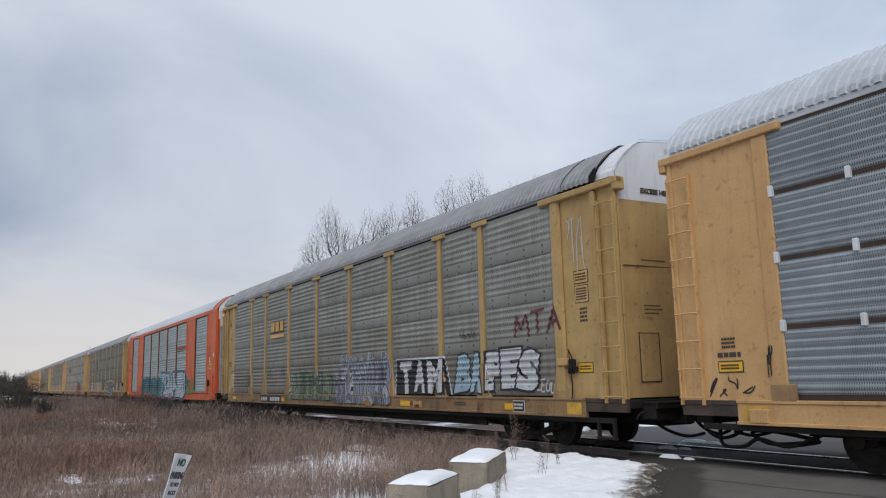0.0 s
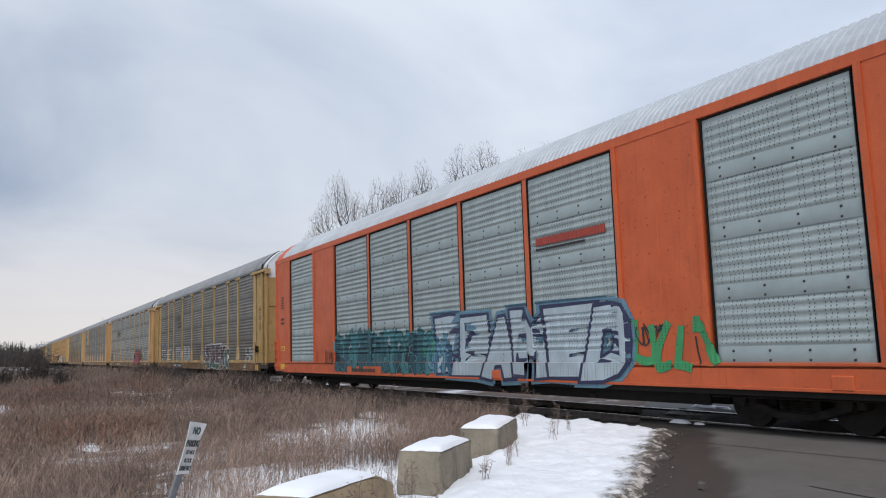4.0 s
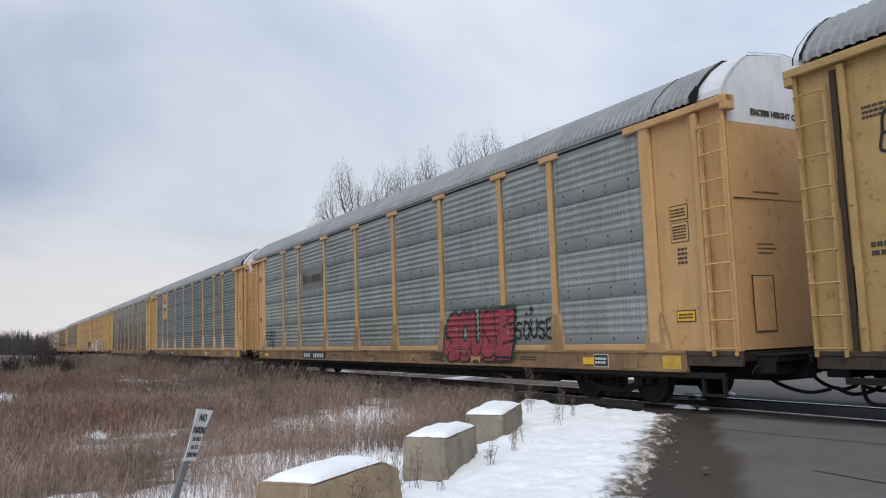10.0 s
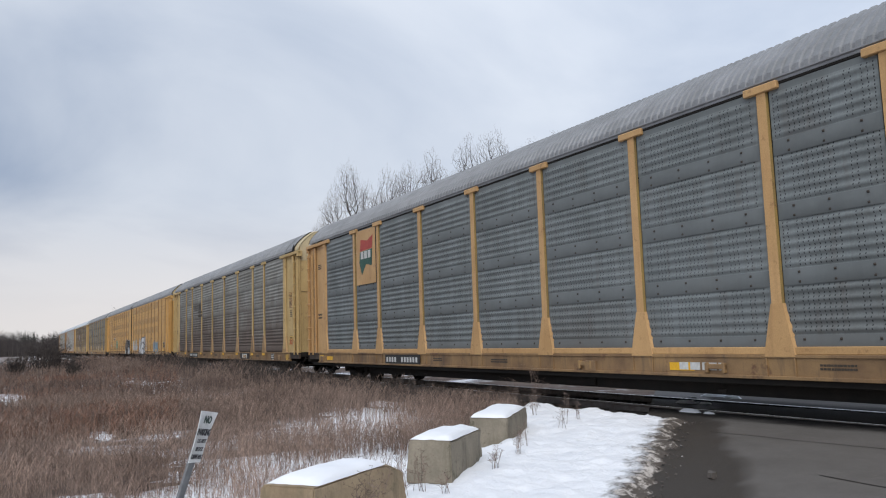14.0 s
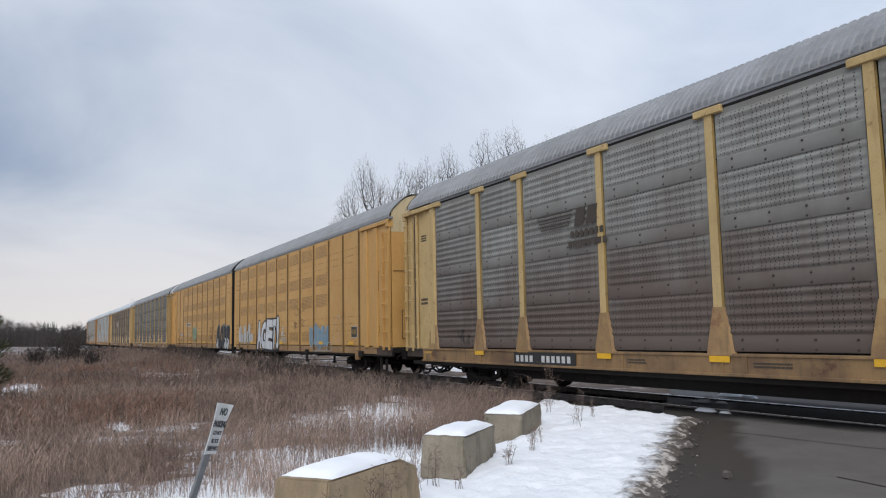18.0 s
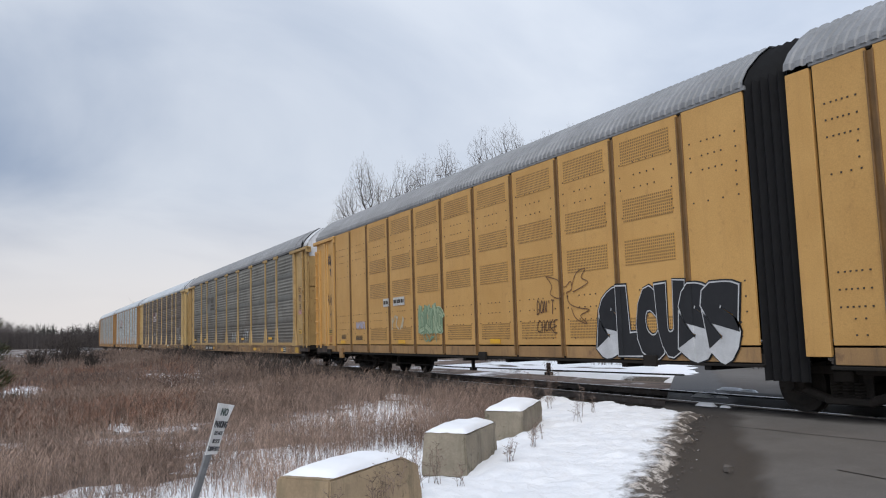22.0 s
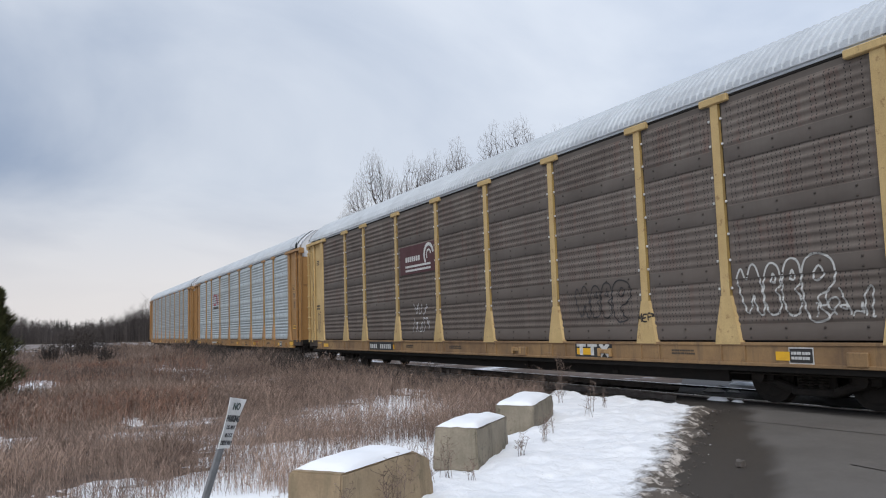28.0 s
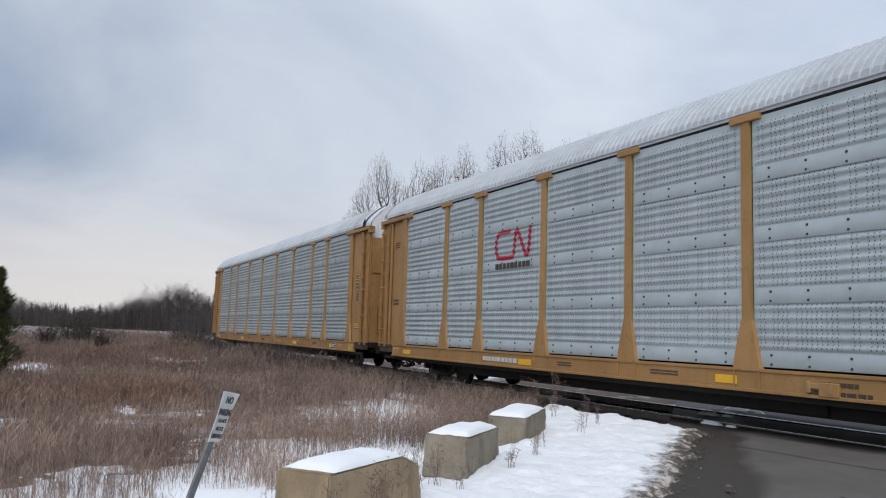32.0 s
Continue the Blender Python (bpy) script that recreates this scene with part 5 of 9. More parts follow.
def row_mesh(w):
    """One long sheet with fine ribs."""
    verts, faces = [], []
    pts = [(0.0, 0.0), (0.03, 0.02)]
    for i in range(7):
        z = 0.06 + i * 0.122
        pts += [(z, 0.02), (z + 0.03, 0.034), (z + 0.07, 0.034), (z + 0.10, 0.02)]
    pts += [(0.912, 0.02), (0.916, 0.0)]
    for z, p in pts:
        verts += [(-w / 2, -p, z), (w / 2, -p, z)]
    for j in range(len(pts) - 1):
        faces.append((2 * j, 2 * j + 1, 2 * j + 3, 2 * j + 2))
    return mesh_from("long_row", verts, faces)


# ---------------------------------------------------------------- spray-painted pictures on the cars
SKIN = [None]


def ribbed_skin(posts, bays=True, skirt=False):
    """How far a side of posts and ribbed sheets stands proud at (x, z), and where that changes along x."""
    rows = [q for line in SHEET for q in line]
    zs, ps = [q[0] for q in rows], [q[1] for q in rows]

    def proud(x, z):
        if z < DECK - 0.01:
            return 0.079
        if bays and abs(x) > EDGE + 0.27:
            return -0.018
        if bays and abs(x) > EDGE - 0.01:
            return 0.072
        for p in posts:
            d = abs(x - p)
            half = 0.105 if z > 1.72 else 0.105 + (1.72 - z) / 0.75 * 0.195
            if d < half:
                return 0.048 if z > 1.72 else 0.056 + (1.72 - z) * 0.026
        return 0.058 if skirt and z < 1.105 else float(np.interp(z, zs, ps)) + 0.004
    cuts = [p + d for p in posts for d in (-0.3, -0.2, -0.11, -0.104, 0.104, 0.11, 0.2, 0.3)] + [EDGE, EDGE + 0.27, -EDGE, -EDGE - 0.27]
    return proud, cuts, True


def flat_skin(lines):
    """The same for a smooth unit: flat panels and narrow posts."""
    def proud(x, z):
        return 0.043 if any(abs(x - v) < 0.075 for v in lines) else 0.029
    return proud, [v + d for v in lines for d in (-0.08, -0.074, 0.074, 0.08)], False


def drape(bm):
    """Lay flat paint onto the ribs and posts under it, keeping the order of its coats."""
    if SKIN[0] is None:
        return
    proud, cuts, ribbed = SKIN[0]
    xs, zs = [v.co.x for v in bm.verts], [v.co.z for v in bm.verts]
    lines = [((c, 0, 0), (1, 0, 0)) for c in cuts if min(xs) < c < max(xs)]
    if ribbed:
        lines += [((0, 0, z), (0, 0, 1)) for row in SHEET for z, _ in row if min(zs) < z < max(zs)]
        lines += [((0, 0, z), (0, 0, 1)) for z in (DECK - 0.012, DECK - 0.008, 1.103, 1.107) if min(zs) < z < max(zs)]
    for co, no in lines:
        bmesh.ops.bisect_plane(bm, geom=bm.verts[:] + bm.edges[:] + bm.faces[:], plane_co=co, plane_no=no)
    for v in bm.verts:
        v.co.y = -SIDE - proud(v.co.x, v.co.z) - 0.003 - 0.45 * max(0.0, -v.co.y - SIDE - 0.036)


def spray(name, bm, material, parent, label=""):
    drape(bm)
    return part(name, bm, material, parent, label)


GLYPHS = {}


def glyph(ch, bold):
    """A letter as flat points and faces, its plain form filling the unit square."""
    def flat(offset):
        cu = bpy.data.curves.new("lettering", "FONT")
        cu.body, cu.size, cu.offset, cu.resolution_u = ch, 1.0, offset, 3
        tmp = bpy.data.objects.new("lettering", cu)
        me = bpy.data.meshes.new_from_object(tmp)
        out = [tuple(v.co[:2]) for v in me.vertices], [tuple(f.vertices) for f in me.polygons]
        bpy.data.objects.remove(tmp)
        bpy.data.curves.remove(cu)
        bpy.data.meshes.remove(me)
        return out
    if (ch, bold) not in GLYPHS:
        base = flat(0.0)[0]
        x0, x1 = min(v[0] for v in base), max(v[0] for v in base)
        y0, y1 = min(v[1] for v in base), max(v[1] for v in base)
        pad = max(0.0, 0.30 - (x1 - x0)) / 2
        v, f = flat(bold)
        GLYPHS[(ch, bold)] = [((a - x0 + pad) / (x1 - x0 + 2 * pad), (b - y0) / (y1 - y0)) for a, b in v], f
    return GLYPHS[(ch, bold)]


NARROW = {"I": 0.4, "!": 0.45, "1": 0.5, "L": 0.85, "M": 1.2, "W": 1.2}


def letter_boxes(text, x0, x1, gap=0.0):
    total = sum(NARROW.get(c, 1.0) for c in text)
    x = x0
    for c in text:
        w = (x1 - x0) * NARROW.get(c, 1.0) / total
        yield c, x + w * gap / 2, x + w * (1 - gap / 2)
        x += w


def painted_word(root, text, x0, x1, z0, z1, fill_c, line_c, seed, label, fat=0.05, edge=0.055, halo=None, bounce=0.05, lean=0.0, drop=(0.0, 0.0), gap=0.12, first=0, name="graffiti"):
    """A word of fat hand-drawn letters, each with its edge and, where it has one, a halo."""
    rnd = random.Random(seed)
    for i, (c, a, b) in enumerate(letter_boxes(text, x0, x1, gap)):
        ph, up, flare, tilt = rnd.uniform(0, 6.3), rnd.uniform(-1, 1) * bounce, rnd.uniform(-0.16, 0.2), lean + rnd.uniform(-0.08, 0.08)
        h = z1 - z0

        def put(bold, y, dx=0.0, dz=0.0):
            bm = bmesh.new()
            v, f = glyph(c, bold)
            vs = []
            for p, q in v:
                p2 = 0.5 + (p - 0.5) * (1 + flare * (q - 0.5) * 2) + 0.035 * math.sin(q * 5 + ph)
                q2 = q + up + 0.035 * math.sin(p * 4 + ph * 2)
                vs.append(bm.verts.new((a + (b - a) * p2 + tilt * (q - 0.5) * h + dx, y, z0 + h * q2 + dz)))
            for q in f:
                bm.faces.new([vs[k] for k in q])
            return bm
        if halo:
            spray(name + "_halo", put(fat + edge * 2.1, -SIDE - 0.037 - 0.0005 * i, drop[0], drop[1]), paint(halo), root)
        y = -SIDE - 0.042 - 0.007 * (i + first)
        body = spray(name + "_letter", put(fat, y - 0.0035), paint(fill_c), root, label)
        spray(name + "_edge", put(fat + edge, y, drop[0] * 0.6, drop[1] * 0.6), paint(line_c), body)


def glyph_loops(ch, bold):
    """The outlines of a letter as points and rings of them."""
    cu = bpy.data.curves.new("lettering", "FONT")
    cu.body, cu.size, cu.offset, cu.resolution_u, cu.fill_mode = ch, 1.0, bold, 3, "NONE"
    tmp = bpy.data.objects.new("lettering", cu)
    me = bpy.data.meshes.new_from_object(tmp)
    pts = [tuple(v.co[:2]) for v in me.vertices]
    near = {}
    for e in me.edges:
        a, b = e.vertices
        near.setdefault(a, []).append(b)
        near.setdefault(b, []).append(a)
    bpy.data.objects.remove(tmp)
    bpy.data.curves.remove(cu)
    bpy.data.meshes.remove(me)
    x0, x1 = min(p[0] for p in pts), max(p[0] for p in pts)
    y0, y1 = min(p[1] for p in pts), max(p[1] for p in pts)
    rings, used = [], set()
    for k in near:
        if k in used:
            continue
        ring = [k]
        used.add(k)
        while True:
            step = [q for q in near[ring[-1]] if q not in used]
            if not step:
                break
            ring.append(step[0])
            used.add(step[0])
        rings.append(ring)
    return [((a - x0) / (x1 - x0), (b - y0) / (y1 - y0)) for a, b in pts], rings


def outlined_word(root, text, x0, x1, z0, z1, c, seed, label, fat=0.04, line=0.035, bounce=0.06, lean=0.0, name="graffiti_outline"):
    """Letters drawn as bare outlines, a line round each."""
    rnd = random.Random(seed)
    for ch, a, b in letter_boxes(text, x0, x1, 0.06):
        ph, up, flare = rnd.uniform(0, 6.3), rnd.uniform(-1, 1) * bounce, rnd.uniform(-0.1, 0.25)
        v, loops = glyph_loops(ch, fat)
        bm = bmesh.new()
        for ring in loops:
            pts = []
            for k in ring + ring[:2]:
                p, q = v[k]
                p2 = 0.5 + (p - 0.5) * (1 + flare * (q - 0.5) * 2) + 0.05 * math.sin(q * 5 + ph)
                pts.append((a + (b - a) * p2 + lean * (q - 0.5) * (z1 - z0), z0 + (z1 - z0) * (q + up + 0.05 * math.sin(p * 4 + ph * 2))))
            ribbon(bm, pts, line, -SIDE - 0.040)
        spray(name, bm, paint(c), root, label)


# single-line letters for quick tags, in a unit square
STROKES = {
    "A": (((0, 0), (0.45, 1), (0.55, 1), (1, 0)), ((0.15, 0.38), (0.85, 0.42))), "B": (((0.1, 0), (0.1, 1), (0.8, 0.85), (0.2, 0.52), (0.95, 0.25), (0.1, 0)),),
    "C": (((1, 0.85), (0.6, 1), (0.1, 0.75), (0, 0.4), (0.25, 0.05), (1, 0.12)),), "D": (((0.1, 0), (0.1, 1), (0.7, 0.9), (1, 0.5), (0.7, 0.08), (0, 0)),),
    "E": (((1, 1), (0.1, 0.95), (0.05, 0.5), (0.05, 0.05), (1, 0)), ((0.05, 0.5), (0.8, 0.55))), "F": (((0.1, 0), (0.1, 1), (1, 1)), ((0.1, 0.55), (0.7, 0.55))),
    "H": (((0.1, 0), (0.1, 1)), ((0.9, 0), (0.9, 1)), ((0.1, 0.5), (0.9, 0.55))), "I": (((0.5, 0), (0.5, 1)),), "J": (((0.7, 1), (0.75, 0.3), (0.4, 0), (0, 0.25)),),
    "K": (((0.1, 0), (0.1, 1)), ((0.9, 1), (0.15, 0.45), (1, 0))), "L": (((0.1, 1), (0.08, 0.05), (1, 0)),), "M": (((0, 0), (0.12, 1), (0.5, 0.35), (0.88, 1), (1, 0)),),
    "N": (((0.05, 0), (0.1, 1), (0.9, 0), (0.95, 1)),), "O": (((0.5, 1), (0.05, 0.6), (0.25, 0.05), (0.8, 0.1), (0.95, 0.65), (0.45, 1)),),
    "P": (((0.1, 0), (0.1, 1), (0.9, 0.85), (0.85, 0.55), (0.1, 0.45)),), "R": (((0.1, 0), (0.1, 1), (0.9, 0.8), (0.2, 0.5), (1, 0)),),
    "S": (((0.95, 0.9), (0.4, 1), (0.1, 0.72), (0.85, 0.38), (0.7, 0.02), (0, 0.1)),), "T": (((0, 1), (1, 1)), ((0.5, 1), (0.5, 0))),
    "U": (((0.05, 1), (0.1, 0.2), (0.5, 0), (0.9, 0.2), (0.95, 1)),), "V": (((0, 1), (0.5, 0), (1, 1)),), "W": (((0, 1), (0.25, 0), (0.5, 0.7), (0.75, 0), (1, 1)),),
    "Y": (((0, 1), (0.5, 0.5), (1, 1)), ((0.5, 0.5), (0.4, 0))), "0": (((0.5, 1), (0.05, 0.6), (0.25, 0.05), (0.8, 0.1), (0.95, 0.65), (0.45, 1)),),
    "2": (((0.05, 0.8), (0.5, 1), (0.9, 0.7), (0.05, 0.02), (1, 0.05)),), "6": (((0.9, 1), (0.2, 0.7), (0.05, 0.2), (0.6, 0), (0.9, 0.3), (0.2, 0.42)),),
    ".": (((0.3, 0.0), (0.45, 0.08), (0.5, 0.0)),), "'": (((0.5, 0.8), (0.5, 1.0)),), " ": (),
}


def tag(root, text, x0, x1, z0, z1, c, seed, label, line=0.04, lean=0.1, name="graffiti_tag"):
    """A word written in quick single lines, each stroke a part."""
    rnd = random.Random(seed)
    n = len(text)
    for i, ch in enumerate(text):
        w = (x1 - x0) / n
        a = x0 + w * i + w * 0.08
        up, k = rnd.uniform(-0.12, 0.12), rnd.uniform(0.85, 1.1)
        for st in STROKES[ch]:
            pts = [(a + w * 0.84 * (p + rnd.uniform(-0.05, 0.05)) + lean * (q - 0.5) * (z1 - z0), z0 + (z1 - z0) * (q * k + up + rnd.uniform(-0.04, 0.04))) for p, q in st]
            bm = bmesh.new()
            ribbon(bm, curve_points(pts, 4) if len(pts) > 2 else pts, line, -SIDE - 0.042)
            spray(name, bm, paint(c), root, label)


def line_drawing(root, lines, x, z, w, h, c, label, line=0.022):
    """A figure drawn in thin lines, its points in a unit square."""
    for ln in lines:
        bm = bmesh.new()
        ribbon(bm, curve_points([(x + w * p, z + h * q) for p, q in ln], 4), line, -SIDE - 0.042)
        spray("graffiti_drawing", bm, paint(c), root, label)


# four swollen overlapping letters and their counters, in a unit square
BUBBLES = (((0.03, 0.74), (0.08, 0.88), (0.13, 0.70), (0.19, 0.92), (0.25, 0.86), (0.30, 0.5), (0.31, 0.2), (0.27, 0.13), (0.22, 0.3), (0.20, 0.45), (0.17, 0.22), (0.13, 0.18), (0.07, 0.45), (0.03, 0.74)),
           ((0.36, 0.15), (0.31, 0.4), (0.33, 0.75), (0.39, 0.92), (0.47, 0.85), (0.49, 0.6), (0.44, 0.5), (0.48, 0.35), (0.47, 0.18), (0.40, 0.12), (0.36, 0.15)), ((0.39, 0.64), (0.42, 0.76), (0.44, 0.62), (0.39, 0.64)),
           ((0.55, 0.13), (0.50, 0.4), (0.52, 0.78), (0.58, 0.96), (0.67, 0.90), (0.69, 0.62), (0.63, 0.5), (0.68, 0.35), (0.66, 0.16), (0.60, 0.10), (0.55, 0.13)), ((0.58, 0.66), (0.61, 0.79), (0.63, 0.64), (0.58, 0.66)),
           ((0.71, 0.25), (0.69, 0.6), (0.73, 0.9), (0.83, 1.0), (0.97, 0.9), (1.0, 0.65), (0.93, 0.45), (0.84, 0.38), (0.86, 0.2), (0.93, 0.06), (0.80, 0.0), (0.74, 0.1), (0.71, 0.25)), ((0.80, 0.7), (0.86, 0.82), (0.9, 0.68), (0.83, 0.6), (0.8, 0.7)))
BIRD = (((0.0, 0.95), (0.15, 0.75), (0.1, 0.6), (0.3, 0.5), (0.45, 0.6)), ((0.0, 0.95), (0.3, 0.85), (0.45, 0.7), (0.6, 0.8), (0.62, 0.65), (0.5, 0.6)),
        ((0.62, 0.7), (0.75, 0.95), (0.95, 1.0), (0.85, 0.85), (1.0, 0.75), (0.8, 0.65), (0.65, 0.6)), ((0.5, 0.6), (0.55, 0.4), (0.75, 0.3), (1.0, 0.25), (0.8, 0.15), (0.95, 0.0), (0.7, 0.1), (0.6, 0.3)))


def ribbon(bm, pts, w, y=None):
    """A painted line along points (x, z) of a side, laid on the ribs."""
    n = len(pts)
    prev = None
    for i, (x, z) in enumerate(pts):
        ax, az = pts[max(0, i - 1)]
        bx, bz = pts[min(n - 1, i + 1)]
        dx, dz = bx - ax, bz - az
        d = math.hypot(dx, dz) or 1.0
        nx, nz = -dz / d * w / 2, dx / d * w / 2
        yy = ((-SIDE - 0.042) if y is None else y) - 0.00025 * i
        cur = (bm.verts.new((x + nx, yy, z + nz)), bm.verts.new((x - nx, yy, z - nz)))
        if prev:
            bm.faces.new((prev[0], prev[1], cur[1], cur[0]))
        prev = cur


def bubble(cx, cz, w, h, rnd, n=26, lob=0.24):
    """A rounded, lobed outline of a throw-up letter."""
    ph = [rnd.uniform(0, 6.3) for _ in range(3)]
    out = []
    for i in range(n):
        a = 2 * math.pi * i / n
        r = 1 + lob * math.sin(2 * a + ph[0]) + lob * 0.7 * math.sin(3 * a + ph[1]) + lob * 0.4 * math.sin(5 * a + ph[2])
        q = abs(math.cos(a)) ** 0.7 * (1 if math.cos(a) > 0 else -1), abs(math.sin(a)) ** 0.7 * (1 if math.sin(a) > 0 else -1)
        out.append((cx + q[0] * r * w / 2, cz + q[1] * r * h / 2))
    return out


def fill(bm, pts, y):
    vs = [bm.verts.new((x, y, z)) for x, z in pts]
    bm.faces.new(vs)


def throw_up(root, x, z, w, h, n, fill_c, line_c, seed, label, glow=None, name="graffiti", line=0.05, lob=0.24):
    """A row of bubble shapes with outlines."""
    rnd = random.Random(seed)
    if glow:
        bm = bmesh.new()
        for i in range(n):
            cx = x - w / 2 + w * (i + 0.5) / n
            fill(bm, bubble(cx + 0.05, z - 0.04, w / n * 1.35, h * 1.18, rnd, 26, lob), -SIDE - 0.040 - 0.0006 * i)
        spray(name + "_shadow", bm, paint(glow), root)
    for i in range(n):
        bl = bmesh.new()
        cx = x - w / 2 + w * (i + 0.5) / n
        out = bubble(cx, z + rnd.uniform(-0.06, 0.06) * h, w / n * 1.06, h * rnd.uniform(0.86, 1.02), rnd, 26, lob)
        yy = -SIDE - 0.046 - 0.0012 * i
        ribbon(bl, out + out[:2], line, yy - 0.004)
        # counters and folds inside the letter
        for _ in range(2):
            a, b = rnd.uniform(-0.25, 0.25) * w / n, rnd.uniform(-0.3, 0.3) * h
            ribbon(bl, [(cx + a, z + b), (cx + a + 0.10 * w / n, z + b + 0.13 * h), (cx + a + 0.05 * w / n, z + b + 0.26 * h)], line * 0.8, yy - 0.006)
        letter = root
        if fill_c:
            bm = bmesh.new()
            fill(bm, out, yy)
            letter = spray(name + "_letter", bm, paint(fill_c), root, label)
        spray(name + "_outline", bl, paint(line_c), letter, label if not fill_c else "")


def blend(a, b, k):
    return tuple(round(p + (q - p) * k, 3) for p, q in zip(a, b))


def curve_points(p, n=4):
    """A smooth line through points."""
    out = []
    for k in range(len(p) - 1):
        a0, a1, a2, a3 = p[max(0, k - 1)], p[k], p[k + 1], p[min(len(p) - 1, k + 2)]
        for j in range(n):
            t = j / n
            out.append(tuple(0.5 * ((2 * a1[d]) + (-a0[d] + a2[d]) * t + (2 * a0[d] - 5 * a1[d] + 4 * a2[d] - a3[d]) * t * t + (-a0[d] + 3 * a1[d] - 3 * a2[d] + a3[d]) * t ** 3) for d in (0, 1)))
    out.append(p[-1])
    return out


def piece(root, x, z, w, h, n, fill_c, dark_c, light_c, seed, label, name="graffiti"):
    """A wild painted piece: leaning letters of thick bent strokes in several tones, with dark edges and a light rim."""
    rnd = random.Random(seed)
    tones = (fill_c, blend(fill_c, light_c, 0.6), blend(fill_c, dark_c, 0.45))
    n = int(n * 1.6)
    cell = w / n
    layer = 0
    ground = bmesh.new()
    for i in range(n * 3):
        x0, x1 = x - w / 2 + w * i / (n * 3), x - w / 2 + w * (i + 1) / (n * 3)
        fill(ground, [(x0, z - h * 0.5), (x1, z - h * 0.5), (x1, z + h * rnd.uniform(0.0, 0.28)), (x0, z + h * rnd.uniform(0.0, 0.28))], -SIDE - 0.0365)
    spray(name + "_ground", ground, paint(blend(fill_c, dark_c, 0.75)), root)
    for i in range(n):
        cx = x - w / 2 + cell * (i + 0.5)
        strokes = [
            [(-0.42, -0.5), (-0.34, -0.1), (-0.40, 0.2), (-0.22, rnd.uniform(0.42, 0.62))],
            [(-0.36, rnd.uniform(0.1, 0.4)), (0.0, rnd.uniform(0.0, 0.45)), (0.30, rnd.uniform(0.1, 0.4)), (rnd.uniform(0.25, 0.5), rnd.uniform(-0.2, 0.2))],
            [(rnd.uniform(-0.1, 0.2), rnd.uniform(0.3, 0.62)), (0.32, 0.12), (0.2, -0.2), (rnd.uniform(0.2, 0.55), -0.5)],
            [(-0.35, rnd.uniform(-0.45, -0.2)), (0.0, rnd.uniform(-0.4, -0.1)), (0.4, rnd.uniform(-0.5, -0.15))],
        ]
        for k, st in enumerate(rnd.sample(strokes, rnd.choice((3, 3, 4)))):
            pts = curve_points([(cx + p * cell * 1.1, z + q * h) for p, q in st], 5)
            wd = cell * rnd.uniform(0.24, 0.40)
            y = -SIDE - 0.042 - 0.0042 * (layer % 5)
            layer += 1
            for nm, line, ww, yy, tone in (("_rim", pts, wd + 0.12, -SIDE - 0.0385 - 0.0004 * (layer % 4), light_c), ("_edge", pts, wd + 0.06, y - 0.0008, dark_c), ("_stroke", pts, wd, y - 0.002, tones[rnd.choice((0, 0, 1, 1, 2))]),
                                           ("_fold", [(p + wd * 0.22, q + 0.02) for p, q in pts[3:-4]], 0.022, y - 0.0035, dark_c)):
                bm = bmesh.new()
                ribbon(bm, line, ww, yy)
                spray(name + nm, bm, paint(tone), root, label if nm == "_stroke" else "")


def scrawl(root, x, z, w, h, n, c, seed, label, line=0.03, name="graffiti_tag", y0=0.044):
    """A quick tag: loops and strokes of one line."""
    rnd = random.Random(seed)
    for i in range(n):
        x0 = x - w / 2 + w * (i + 0.1) / n
        pts = []
        p = [(rnd.uniform(0, 1), rnd.uniform(0, 1)) for _ in range(5)]
        p[0], p[-1] = (0.1, rnd.choice((0.0, 1.0))), (0.9, rnd.choice((0.0, 1.0)))
        for k in range(len(p) - 1):
            a0 = p[max(0, k - 1)]; a1 = p[k]; a2 = p[k + 1]; a3 = p[min(len(p) - 1, k + 2)]
            for j in range(5):
                t = j / 5
                q = [0.5 * ((2 * a1[d]) + (-a0[d] + a2[d]) * t + (2 * a0[d] - 5 * a1[d] + 4 * a2[d] - a3[d]) * t * t + (-a0[d] + 3 * a1[d] - 3 * a2[d] + a3[d]) * t ** 3) for d in (0, 1)]
                pts.append((x0 + q[0] * w / n, z - h / 2 + q[1] * h))
        bm = bmesh.new()
        ribbon(bm, pts, line, -SIDE - y0 - 0.0008 * i)
        spray(name, bm, paint(c), root, label)


